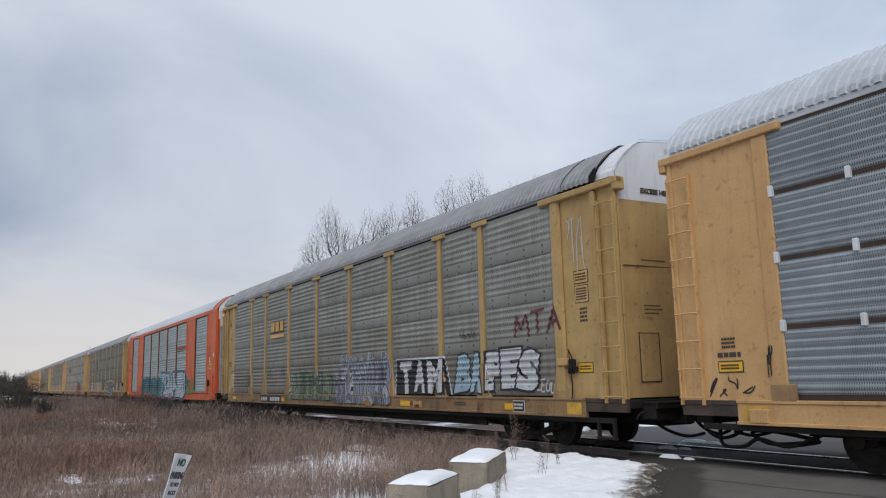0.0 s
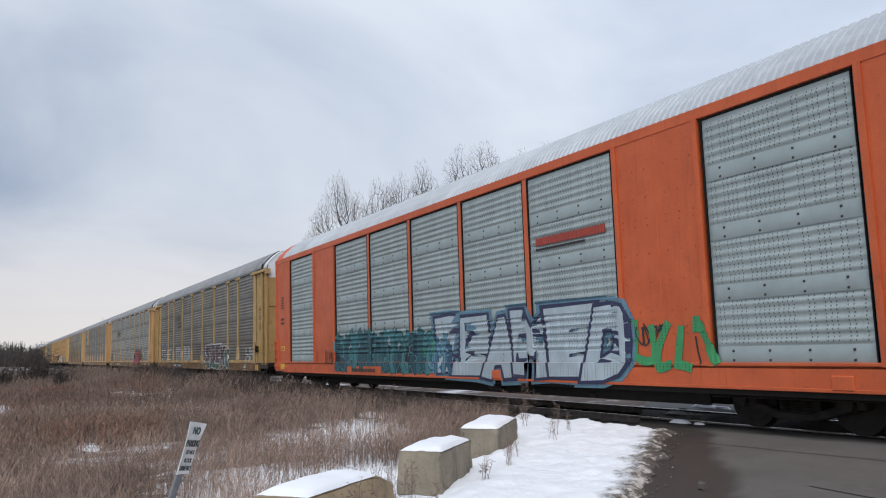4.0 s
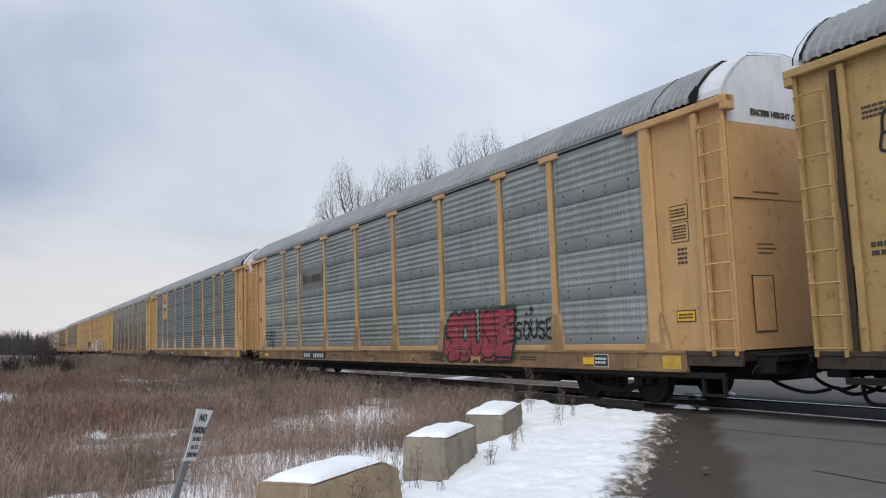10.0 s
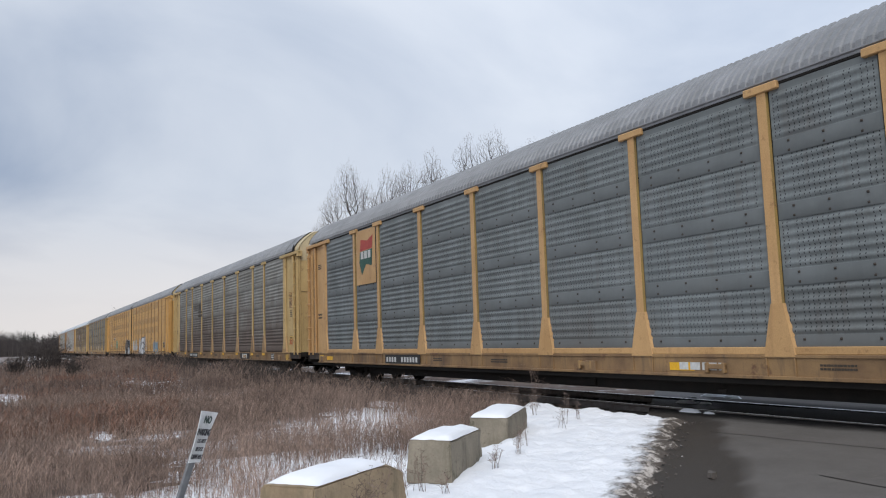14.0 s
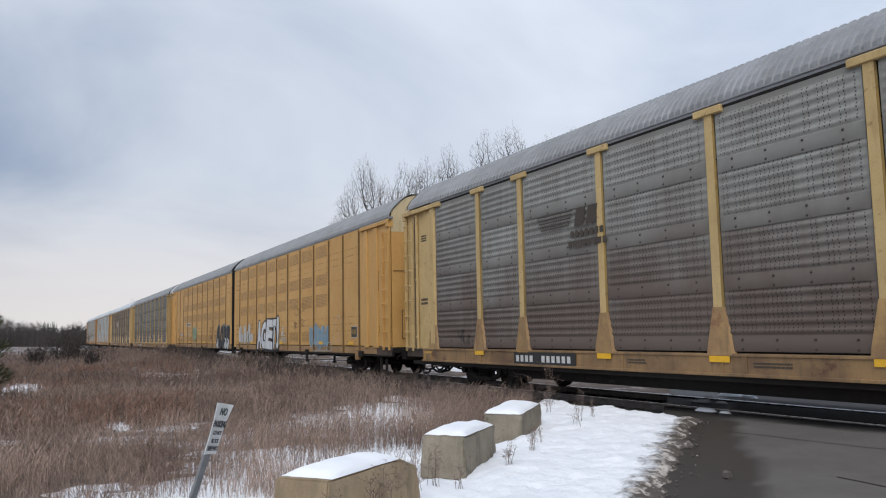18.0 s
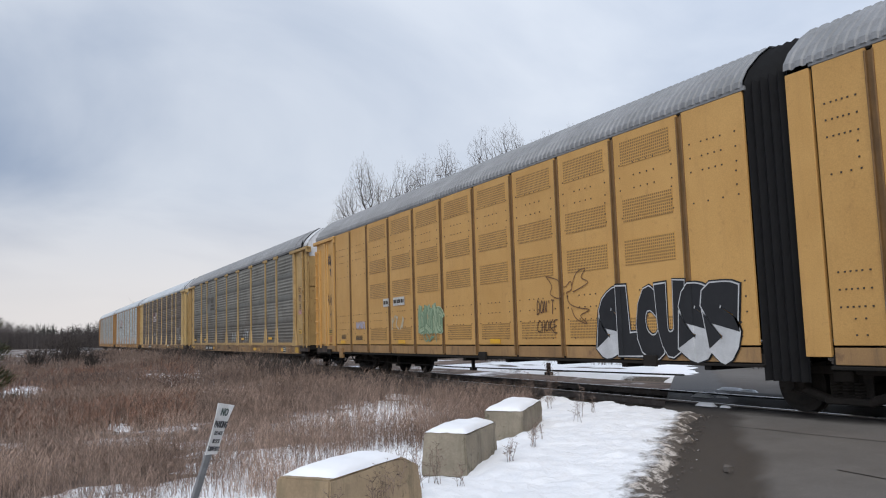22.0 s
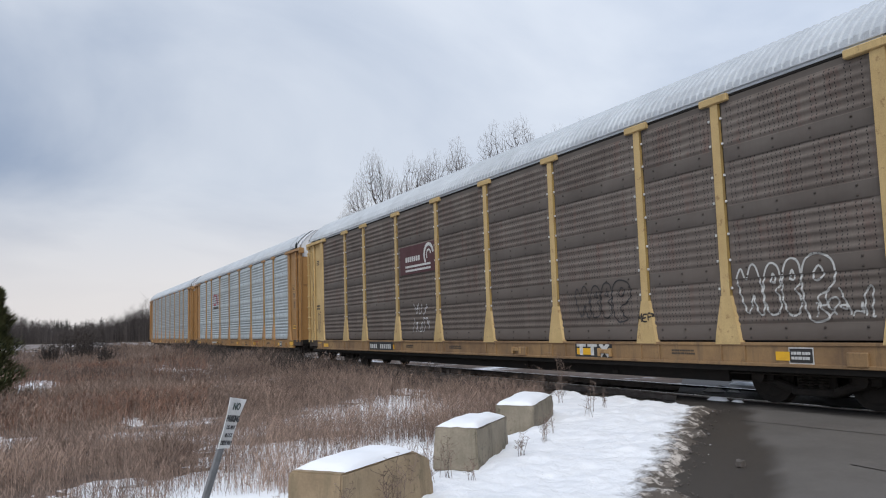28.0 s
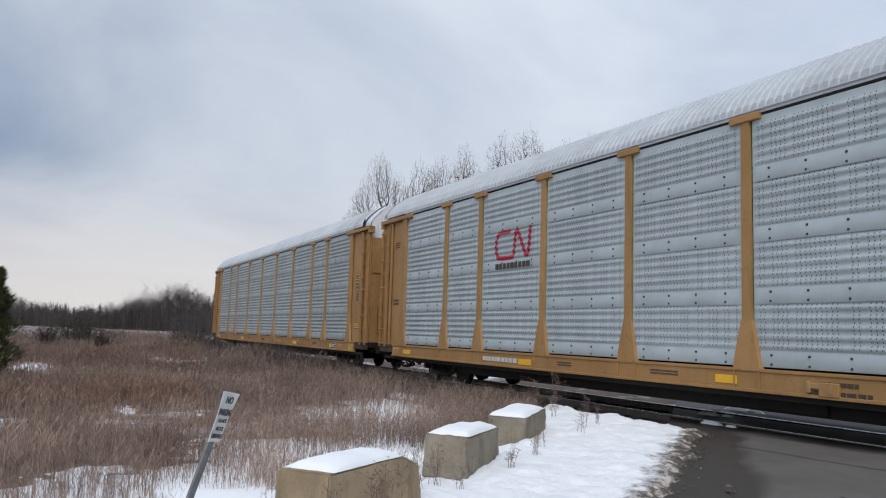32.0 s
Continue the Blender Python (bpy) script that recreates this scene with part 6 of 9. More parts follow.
def block_tag(root, x, z, w, h, n, c, seed, label, word=(), name="graffiti_letter", gap=0.12, thin=1.0):
    """Square roller letters, each of a few straight bars."""
    rnd = random.Random(seed)
    p, q, o, e = 0.28 * thin, 0.2 * thin, 0.5 - 0.1 * thin, 0.5 + 0.1 * thin
    forms = (((0, 0, 1, q), (0, 0, p, 1), (0, 1 - q, 1, 1), (0, o, .8, e)), ((.5 - p / 2, 0, .5 + p / 2, 1), (0, 1 - q, 1, 1)), ((0, 0, p, 1), (1 - p, 0, 1, 1), (0, 1 - q, 1, 1), (0, o, 1, e)),
             ((0, 0, p, 1), (1 - p, 0, 1, 1), (0, 0, 1, q), (0, 1 - q, 1, 1)), ((0, 0, p, 1), (0, o, 1, e), (1 - p, o, 1, 1), (0, 1 - q, 1, 1)), ((0, 0, 1, q), (1 - p, 0, 1, e), (0, o, 1, e), (0, o, p, 1), (0, 1 - q, 1, 1)),
             ((0, 0, p, 1), (1 - p, 0, 1, 1), (0, o, 1, e)))
    for i in range(n):
        bm = bmesh.new()
        x0, ww = x - w / 2 + w * i / n, w / n * (1 - gap)
        lean = rnd.uniform(-0.06, 0.06)
        for k, (a, b, c1, d) in enumerate(forms[word[i]] if word else rnd.choice(forms)):
            y = -SIDE - 0.046 - 0.0008 * k
            # uneven, hand-rolled edges
            ring = []
            for (ax, az), (bx, bz) in (((a, b), (c1, b)), ((c1, b), (c1, d)), ((c1, d), (a, d)), ((a, d), (a, b))):
                for m in range(5):
                    px, pz = ax + (bx - ax) * m / 5, az + (bz - az) * m / 5
                    ring.append((x0 + px * ww + lean * pz * h + rnd.uniform(-0.014, 0.014), z - h / 2 + pz * h + rnd.uniform(-0.014, 0.014)))
            fill(bm, ring, y)
        spray(name, bm, paint(c), root, label)


WHITE, BLACKC = (0.62, 0.63, 0.64), (0.015, 0.015, 0.017)


def end_marks(root, half=HALF, dark=True):
    """The small plates and stencils of the front end bay."""
    x = half - 1.12
    ink = M["stencil_dark"]
    yb = -SIDE + 0.018 if half == HALF else -SIDE - 0.024
    plate(root, x, 3.28, 0.42, 0.26, ink, yb, "placard_frame")
    plate(root, x, 3.28, 0.38, 0.22, M["reflector"] if not dark else M["yellow_fresh"], yb - 0.004, "placard")
    bar_text(root, x, 3.28, 0.34, 0.16, 3, ink, yb - 0.008)
    plate(root, x, 2.95, 0.40, 0.34, ink, yb, "placard_frame")
    plate(root, x, 2.95, 0.37, 0.31, M["yellow_tan"], yb - 0.004, "placard")
    bar_text(root, x, 2.95, 0.32, 0.25, 5, ink, yb - 0.008)
    bar_text(root, x + 0.03, 2.55, 0.22, 0.30, 4, ink, yb)
    plate(root, x + 0.02, 1.55, 0.42, 0.20, ink, yb, "placard_frame")
    plate(root, x + 0.02, 1.55, 0.38, 0.16, M["reflector"], yb - 0.004, "placard")
    bar_text(root, x + 0.02, 1.55, 0.32, 0.10, 2, ink, yb - 0.008)


def rear_marks(root, half=HALF, board=False):
    """The number stencil of the rear end bay, as plain bars."""
    x = -half + 1.12
    bar_text(root, x, 2.3, 0.42, 0.22, 2, M["stencil_dark"], -SIDE + 0.018, "car_number")
    if board:
        plate(root, x, 3.55, 0.60, 0.62, M["stencil_dark"], -SIDE + 0.018, "placard_frame")
        plate(root, x, 3.55, 0.565, 0.585, M["yellow_tan"], -SIDE + 0.014, "placard")
        bar_text(root, x, 3.55, 0.44, 0.46, 3, M["stencil_dark"], -SIDE + 0.010)
    else:
        bar_text(root, x, 4.1, 0.34, 0.2, 3, M["stencil_dark"], -SIDE + 0.018)


def number_panel(root, x, w=2.3):
    plate(root, x, 0.80, w, 0.28, M["black_panel"], -SIDE - 0.077, "number_panel")
    step = (w - 0.2) / 11.5
    items = [(x - w / 2 + 0.1 + (k + (1.5 if k > 3 else 0.0)) * step, x - w / 2 + 0.1 + (k + 0.62 + (1.5 if k > 3 else 0.0)) * step, -SIDE - 0.085, -SIDE - 0.082, 0.73, 0.87) for k in range(10)]
    part("car_number", boxes(items), M["stencil_white"], root)["kind"] = "stuff"


def flat_sign(root, x, z, w, h, material, y=-SIDE - 0.046, label=""):
    return plate(root, x, z, w, h, material, y, "emblem_panel", label)


def olive_car_marks(r):
    end_marks(r); rear_marks(r)
    # a framed board with a half-read slogan
    yb = -SIDE + 0.018
    plate(r, -12.15, 3.64, 0.74, 0.52, M["stencil_dark"], yb, "placard_frame")
    plate(r, -12.15, 3.64, 0.70, 0.48, M["yellow_tan"], yb - 0.004, "placard")
    bar_text(r, -12.10, 3.80, 0.34, 0.10, 1, M["stencil_dark"], yb - 0.008)
    letters("Quality", 0.17, M["stencil_dark"], "board_word", r, (-12.15, yb - 0.009, 3.64), (90, 0, 0), "dark Quality lettering", 0.002, 0.0, 0.001, 0.95)
    letters("Auto Rack", 0.15, M["stencil_dark"], "board_word", r, (-12.15, yb - 0.009, 3.47), (90, 0, 0), "dark Auto Rack lettering", 0.002, 0.0, 0.001, 0.85)
    for i in range(3):
        plate(r, -6.10 + i * 0.53, 3.56, 0.47, 0.46, M["black_panel"], -SIDE - 0.045, "emblem_edge")
        plate(r, -6.10 + i * 0.53, 3.57, 0.40, 0.38, M["yellow_fresh"], -SIDE - 0.05, "emblem_shape")
    plate(r, -5.58, 3.20, 1.62, 0.14, M["yellow_fresh"], -SIDE - 0.05, "emblem_shape")
    number_panel(r, -6.2, 2.5)
    piece(r, -1.9, 1.30, 4.1, 0.95, 6, (0.15, 0.21, 0.13), (0.025, 0.03, 0.022), (0.36, 0.40, 0.31), 19, "dull green graffiti letters")
    piece(r, 2.25, 1.42, 4.0, 1.35, 5, (0.30, 0.33, 0.42), (0.05, 0.05, 0.055), (0.52, 0.54, 0.57), 14, "grey and pale blue graffiti letters")
    box = [(4.60, 1.02), (4.66, 1.97), (7.30, 1.93), (7.42, 1.60), (7.62, 1.02)]
    bm, bl = bmesh.new(), bmesh.new()
    fill(bm, box, -SIDE - 0.037)
    ribbon(bl, box, 0.06, -SIDE - 0.041)
    spray("graffiti_ground", bm, paint(BLACKC), r)
    spray("graffiti_outline", bl, paint(WHITE), r)
    painted_word(r, "TAM", 4.85, 7.30, 1.14, 1.84, WHITE, BLACKC, 4, "white TAM graffiti on a black ground", 0.055, 0.02, gap=0.24)
    painted_word(r, "BA", 7.86, 9.05, 1.16, 1.88, (0.36, 0.50, 0.58), BLACKC, 9, "pale blue bubble graffiti letters", 0.07, 0.05, lean=0.1)
    painted_word(r, "PES", 9.20, 11.05, 1.20, 1.90, (0.60, 0.62, 0.64), BLACKC, 10, "white bubble graffiti letters", 0.07, 0.05, lean=0.12, bounce=0.08)
    throw_up(r, -12.15, 1.55, 1.0, 1.05, 2, (0.50, 0.40, 0.20), (0.17, 0.155, 0.14), 11, "beige graffiti letters with grey outlines", line=0.05)
    tag(r, "MTA", 10.27, 11.95, 2.26, 2.72, (0.13, 0.03, 0.035), 3, "dark red MTA graffiti tag", 0.075, 0.0)
    tag(r, "CEOU", 11.0, 11.62, 1.10, 1.34, (0.55, 0.55, 0.54), 6, "small pale graffiti tag", 0.035)
    throw_up(r, -10.2, 1.42, 1.9, 0.75, 3, None, (0.20, 0.20, 0.195), 12, "faded grey outlined graffiti", line=0.05)
    scrawl(r, -9.3, 1.55, 0.5, 0.5, 3, (0.05, 0.05, 0.07), 17, "dark scrawled tag", 0.04)
    scrawl(r, -6.5, 1.75, 0.4, 0.35, 2, (0.05, 0.05, 0.055), 18, "black scrawled tag", 0.04)
    scrawl(r, -5.0, 1.82, 0.55, 0.4, 3, (0.05, 0.05, 0.055), 15, "black scrawled tag", 0.04)
    scrawl(r, 12.4, 3.9, 0.62, 1.1, 4, (0.55, 0.53, 0.48), 20, "pale scrawled tag", 0.028)
    scrawl(r, 8.35, 2.42, 0.75, 0.2, 4, (0.06, 0.055, 0.05), 16, "faint dark scrawled tag", 0.025)
    bar_text(r, 5.6, 0.80, 0.62, 0.16, 1, paint((0.20, 0.05, 0.03)), -SIDE - 0.056, "painted_mark")


def orange_marks(r):
    piece(r, -3.55, 1.34, 6.6, 1.22, 6, (0.03, 0.13, 0.165), (0.010, 0.018, 0.028), (0.08, 0.31, 0.33), 21, "teal and navy graffiti letters")
    painted_word(r, "BEAMED", 0.1, 7.2, 0.85, 1.95, (0.46, 0.55, 0.60), (0.03, 0.035, 0.09), 25, "pale blue graffiti letters with navy edges", 0.085, 0.045, halo=(0.12, 0.24, 0.32), bounce=0.08, lean=0.1, gap=0.14)
    piece(r, 0.2, 1.2, 1.2, 0.9, 2, (0.05, 0.2, 0.3), (0.03, 0.06, 0.12), (0.2, 0.42, 0.5), 26, "deep blue graffiti letters")
    scrawl(r, 8.2, 1.35, 1.9, 0.85, 4, (0.05, 0.32, 0.12), 8, "green sprayed strokes", 0.15)
    scrawl(r, 7.7, 1.5, 0.7, 0.4, 4, (0.02, 0.03, 0.03), 9, "dark scrawled tag", 0.03)
    scrawl(r, -0.6, 1.6, 0.7, 0.8, 2, (0.05, 0.32, 0.12), 7, "green sprayed strokes", 0.12)
    tag(r, "DIVAS", -7.9, -7.05, 1.08, 1.38, BLACKC, 5, "black DIVAS graffiti tag", 0.036, 0.1)
    scrawl(r, -7.5, 1.0, 0.7, 0.1, 3, BLACKC, 6, "black scrawled underline", 0.025)
    plate(r, 5.6, 3.52, 2.2, 0.16, paint((0.42, 0.06, 0.035)), -SIDE - 0.042, "painted_stripe")
    plate(r, 5.3, 3.36, 1.6, 0.05, M["black_panel"], -SIDE - 0.042, "painted_stripe")
    ink = M["stencil_dark"]
    bar_text(r, -12.6, 2.62, 0.45, 0.32, 2, ink, -SIDE - 0.054, "car_number")
    bar_text(r, -12.6, 3.35, 0.35, 0.5, 5, ink, -SIDE - 0.054)
    bar_text(r, 12.3, 2.95, 0.45, 0.75, 6, M["orange_dark"], -SIDE - 0.054)
    plate(r, -12.55, 1.55, 0.42, 0.18, M["reflector"], -SIDE - 0.054, "placard")
    bar_text(r, -12.55, 1.55, 0.32, 0.10, 2, ink, -SIDE - 0.060)
    plate(r, -12.55, 0.86, 0.5, 0.2, M["reflector"], -SIDE - 0.075, "reflector")
    plate(r, 12.5, 2.3, 0.44, 0.26, M["reflector"], -SIDE - 0.054, "placard")
    bar_text(r, 12.5, 2.3, 0.34, 0.14, 2, ink, -SIDE - 0.060)
    plate(r, 12.35, 2.62, 0.2, 0.26, M["stencil_white"], -SIDE - 0.054, "sticker")
    plate(r, -4.6, 0.78, 2.6, 0.24, M["orange"], -SIDE - 0.082, "number_panel")
    bar_text(r, -4.6, 0.78, 1.8, 0.17, 1, M["stencil_dark"], -SIDE - 0.088, "car_number")
    letters("BI", 0.30, M["stencil_white"], "car_mark", r, (13.12, -SIDE - 0.056, 2.85), (90, 0, 0), "white BI lettering", 0.008, 0, 0.002)
    place("door_lock", cached("door_lock", latch_bm, M["black_steel"]), r, (12.3, -SIDE - 0.03, -0.1), 0.0, "greasy black door lock with a lever")
    for x0 in (-8.55, -7.5, 7.5, 8.55):
        items = [(x0 + dx - 0.012, x0 + dx + 0.012, -SIDE - 0.056, -SIDE - 0.05, zz - 0.012, zz + 0.012) for dx in (-0.3, 0.0, 0.3) for zz in (1.5, 1.62, 1.9, 2.4, 2.9, 3.4, 3.52, 3.9, 4.4)]
        part("rivets", boxes(items), M["orange_dark"], r)["kind"] = "stuff"
    # scorched weld lines low on the wide fields
    for x0 in (-8.72, -7.3, 7.3, 8.72):
        bm = bmesh.new()
        ribbon(bm, [(x0, 1.45), (x0 + 0.03, 1.2), (x0 + 0.08, 1.0)], 0.035, -SIDE - 0.0365)
        spray("burnt_weld", bm, M["black_panel"], r)


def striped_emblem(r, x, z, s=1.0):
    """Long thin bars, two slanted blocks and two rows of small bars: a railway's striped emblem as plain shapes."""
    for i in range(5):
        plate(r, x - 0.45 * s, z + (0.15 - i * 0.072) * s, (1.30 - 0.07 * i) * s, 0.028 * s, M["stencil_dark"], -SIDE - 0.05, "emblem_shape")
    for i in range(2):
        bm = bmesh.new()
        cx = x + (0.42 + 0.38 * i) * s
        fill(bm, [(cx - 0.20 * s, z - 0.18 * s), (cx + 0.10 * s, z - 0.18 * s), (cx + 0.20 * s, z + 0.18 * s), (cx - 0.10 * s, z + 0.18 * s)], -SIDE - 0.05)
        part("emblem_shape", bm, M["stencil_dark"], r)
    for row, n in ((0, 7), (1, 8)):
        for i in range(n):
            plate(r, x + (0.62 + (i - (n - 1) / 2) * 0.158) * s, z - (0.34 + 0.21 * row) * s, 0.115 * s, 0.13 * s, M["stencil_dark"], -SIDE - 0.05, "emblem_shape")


def dull_car_marks(r):
    end_marks(r); rear_marks(r)
    flat_sign(r, -5.5, 3.55, 2.4, 1.15, M["galv_plain"], -SIDE - 0.036, "plain grey plate behind the emblem")
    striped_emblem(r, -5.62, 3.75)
    number_panel(r, -5.35, 2.3)
    block_tag(r, -9.4, 1.48, 3.5, 0.66, 5, WHITE, 31, "thin white painted graffiti letters", gap=0.10, thin=0.36)
    tag(r, "NICK JROU", -11.1, -8.85, 1.98, 2.22, (0.13, 0.25, 0.5), 38, "pale blue scrawled graffiti tag", 0.03)
    painted_word(r, "STA", -6.2, -4.35, 1.16, 1.84, (0.33, 0.335, 0.33), (0.16, 0.155, 0.145), 33, "faded silver block graffiti letters", 0.085, 0.02, bounce=0.02, gap=0.14)
    painted_word(r, "BUR", -3.70, -1.65, 1.16, 1.86, (0.36, 0.365, 0.36), (0.16, 0.155, 0.145), 34, "faded silver block graffiti letters", 0.085, 0.02, bounce=0.02, gap=0.14)
    painted_word(r, "SIBEK", 2.25, 6.7, 1.02, 1.80, (0.085, 0.055, 0.055), WHITE, 35, "brown graffiti letters with white edges", 0.07, 0.04, bounce=0.09, gap=0.16)
    painted_word(r, "GO", 6.45, 7.45, 0.80, 1.55, (0.02, 0.07, 0.045), WHITE, 32, "dark green graffiti letters with white edges", 0.10, 0.045, bounce=0.03, gap=0.0)
    throw_up(r, 4.2, 0.84, 4.2, 0.36, 6, (0.02, 0.075, 0.045), WHITE, 36, "dark green graffiti along the sill", line=0.035, lob=0.12)
    outlined_word(r, "HM", 10.35, 11.85, 1.02, 1.66, WHITE, 37, "white outlined graffiti", 0.05, 0.045)
    scrawl(r, 9.15, 1.4, 0.3, 0.5, 2, WHITE, 29, "white drips on a post foot", 0.03)
    scrawl(r, 1.45, 1.3, 0.8, 1.1, 4, (0.26, 0.25, 0.2), 30, "grey and white drawn figure", 0.06)
    tag(r, "EJ", -12.45, -11.8, 3.55, 4.15, BLACKC, 39, "black scrawled tag", 0.045)
    tag(r, "SY", -12.3, -11.75, 2.95, 3.5, BLACKC, 28, "black scrawled tag", 0.04)


def tan_car_marks(r):
    end_marks(r); rear_marks(r)
    flat_sign(r, -5.62, 3.62, 2.3, 0.72, M["galv_plain"], -SIDE - 0.036, "plain grey plate behind the emblem")
    for i, (w, h) in enumerate(((0.22, 0.40), (0.2, 0.26), (0.13, 0.26), (0.13, 0.26), (0.2, 0.26), (0.32, 0.26), (0.2, 0.26), (0.2, 0.26))):
        plate(r, -6.45 + i * 0.245, 3.46 + h / 2, w, h, M["stencil_dark"], -SIDE - 0.045, "emblem_shape")
    number_panel(r, -5.4)
    tag(r, "SOUSE", 3.62, 4.35, 0.74, 0.92, BLACKC, 44, "black SOUSE graffiti tag on the sill", 0.028)
    painted_word(r, "SOUSE", 4.50, 7.45, 0.95, 1.80, (0.36, 0.05, 0.065), BLACKC, 41, "red SOUSE graffiti with black edges", 0.08, 0.035, halo=(0.035, 0.12, 0.07), bounce=0.04, gap=0.14)
    throw_up(r, 6.0, 0.86, 2.8, 0.3, 5, (0.36, 0.05, 0.065), BLACKC, 40, "red graffiti drips over the sill", line=0.045, lob=0.1)
    tag(r, "SOUSE", 7.55, 8.95, 1.22, 1.62, BLACKC, 42, "black SOUSE graffiti tag", 0.06, 0.05)
    scrawl(r, 8.1, 1.84, 0.26, 0.2, 2, BLACKC, 45, "black scrawled star", 0.04)
    tag(r, "EUER", -11.55, -10.2, 1.48, 1.76, BLACKC, 43, "black graffiti tag", 0.06, 0.05)
    tag(r, "206", -11.2, -10.3, 1.12, 1.44, BLACKC, 46, "black graffiti tag", 0.06, 0.1)


def board_car_marks(r):
    end_marks(r, dark=False); rear_marks(r)
    flat_sign(r, -8.05, 4.02, 1.55, 1.75, M["yellow_tan"], label="tan emblem board with red and green shapes")
    for pts, c in (([(-8.5, 4.22), (-8.42, 4.6), (-7.9, 4.52), (-7.45, 4.66), (-7.5, 4.25)], (0.50, 0.07, 0.05)), ([(-8.55, 3.85), (-8.5, 4.2), (-7.5, 4.23), (-7.55, 3.7), (-8.0, 3.78), (-8.35, 3.45)], (0.03, 0.11, 0.08))):
        bm = bmesh.new()
        fill(bm, pts, -SIDE - 0.056)
        part("emblem_shape", bm, paint(c), r)
    for i in range(3):
        plate(r, -8.30 + i * 0.28, 4.08, 0.21, 0.24, M["stencil_white"], -SIDE - 0.060, "emblem_shape")
    number_panel(r, -5.5)
    bar_text(r, 5.6, 0.8, 0.9, 0.2, 1, M["stencil_white"], -SIDE - 0.058, "painted_mark")
    scrawl(r, 13.1, 2.35, 0.25, 0.6, 3, (0.12, 0.05, 0.05), 48, "dark scrawled tag on the ladder", 0.025)


def weathered_car_marks(r):
    end_marks(r); rear_marks(r)
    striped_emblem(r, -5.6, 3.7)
    number_panel(r, -6.6)
    plate(r, 5.55, 0.80, 1.7, 0.28, M["black_panel"], -SIDE - 0.077, "number_panel")
    for i in range(3):
        plate(r, 5.25 + i * 0.3, 0.81, 0.24, 0.2, M["stencil_white"], -SIDE - 0.082, "emblem_shape")
    scrawl(r, -10.2, 1.3, 0.6, 0.4, 3, BLACKC, 51, "small black scrawled tag", 0.03)
    scrawl(r, 12.5, 1.42, 0.42, 0.26, 3, (0.55, 0.14, 0.03), 52, "orange scrawled tag", 0.06)


def unit_a_marks(r, w, half):
    end_marks(r, half)
    for k, ((c, a, b), z1) in enumerate(zip((("A", -5.80, -5.0), ("G", -5.0, -4.08), ("E", -4.04, -3.05), ("T", -3.0, -2.42), ("!", -2.36, -1.86)), (2.02, 2.0, 2.08, 2.10, 2.16))):
        painted_word(r, c, a, b, 0.92, z1, (0.72, 0.73, 0.74), BLACKC, 60 + ord(c), "white AGET! graffiti letter with a black edge", 0.06, 0.03, halo=BLACKC, bounce=0.0, drop=(-0.07, -0.03), gap=0.1, first=k, lean=0.08)
    for k, (x0, hh) in enumerate(((-9.35, 1.0), (-8.95, 0.5), (-8.35, 1.0), (-7.75, 0.6), (-7.45, 1.05), (-6.95, 0.5))):
        throw_up(r, x0, 1.08 + hh / 2, 0.46, hh, 1, (0.60, 0.59, 0.56), (0.52, 0.50, 0.45), 160 + k, "whitewashed graffiti patches", line=0.03, lob=0.06)
    tag(r, "WALL", -1.58, -0.98, 1.42, 1.66, (0.66, 0.63, 0.56), 65, "white WALL graffiti tag", 0.035, 0.0)
    tag(r, "HATERS", -1.78, -0.78, 1.12, 1.34, (0.66, 0.63, 0.56), 66, "white HATERS graffiti tag", 0.035, 0.0)
    line_drawing(r, (((0.0, 0.5), (0.3, 1.0), (0.8, 0.9), (1.0, 0.4), (0.6, 0.0), (0.0, 0.5)),), -1.45, 1.72, 0.36, 0.09, (0.66, 0.63, 0.56), "white drawn halo", 0.028)
    line_drawing(r, BIRD, 0.28, 1.78, 1.55, 0.95, (0.2, 0.10, 0.04), "brown thin-line drawing of a flying bird")
    tag(r, "DTC.", 0.36, 0.92, 1.74, 1.98, (0.13, 0.065, 0.03), 67, "brown DTC graffiti tag", 0.026)
    line_drawing(r, (((0.4, 0.5), (0.7, 0.9), (0.3, 1.0), (0.5, 0.6), (0.2, 0.3), (0.8, 0.1), (0.6, 0.5)), ((0.1, 0.6), (0.5, 0.5), (0.9, 0.6))), -6.95, 1.68, 0.36, 0.55, (0.2, 0.10, 0.04), "brown thin-line drawing")
    throw_up(r, 3.92, 1.36, 1.75, 0.80, 4, (0.22, 0.34, 0.42), (0.40, 0.48, 0.52), 266, "light blue bubble graffiti", line=0.022, lob=0.16)
    throw_up(r, 2.70, 1.40, 0.42, 0.85, 1, (0.22, 0.34, 0.42), (0.40, 0.48, 0.52), 267, "light blue bubble graffiti", line=0.035, lob=0.10)
    throw_up(r, 4.0, 0.96, 2.2, 0.3, 4, None, (0.45, 0.5, 0.5), 68, "pale outlined graffiti", line=0.03, lob=0.1)
    throw_up(r, half - 4.75, 1.55, 0.75, 0.85, 1, None, (0.55, 0.50, 0.46), 63, "pale outlined graffiti", line=0.018)
    plate(r, half - 3.1, 1.50, 0.56, 0.40, M["stencil_white"], -SIDE - 0.03, "placard_frame")
    plate(r, half - 3.1, 1.50, 0.52, 0.36, M["stencil_dark"], -SIDE - 0.035, "placard")
    bar_text(r, half - 3.1, 1.50, 0.44, 0.26, 1, M["yellow_dark"], -SIDE - 0.040, "car_number")


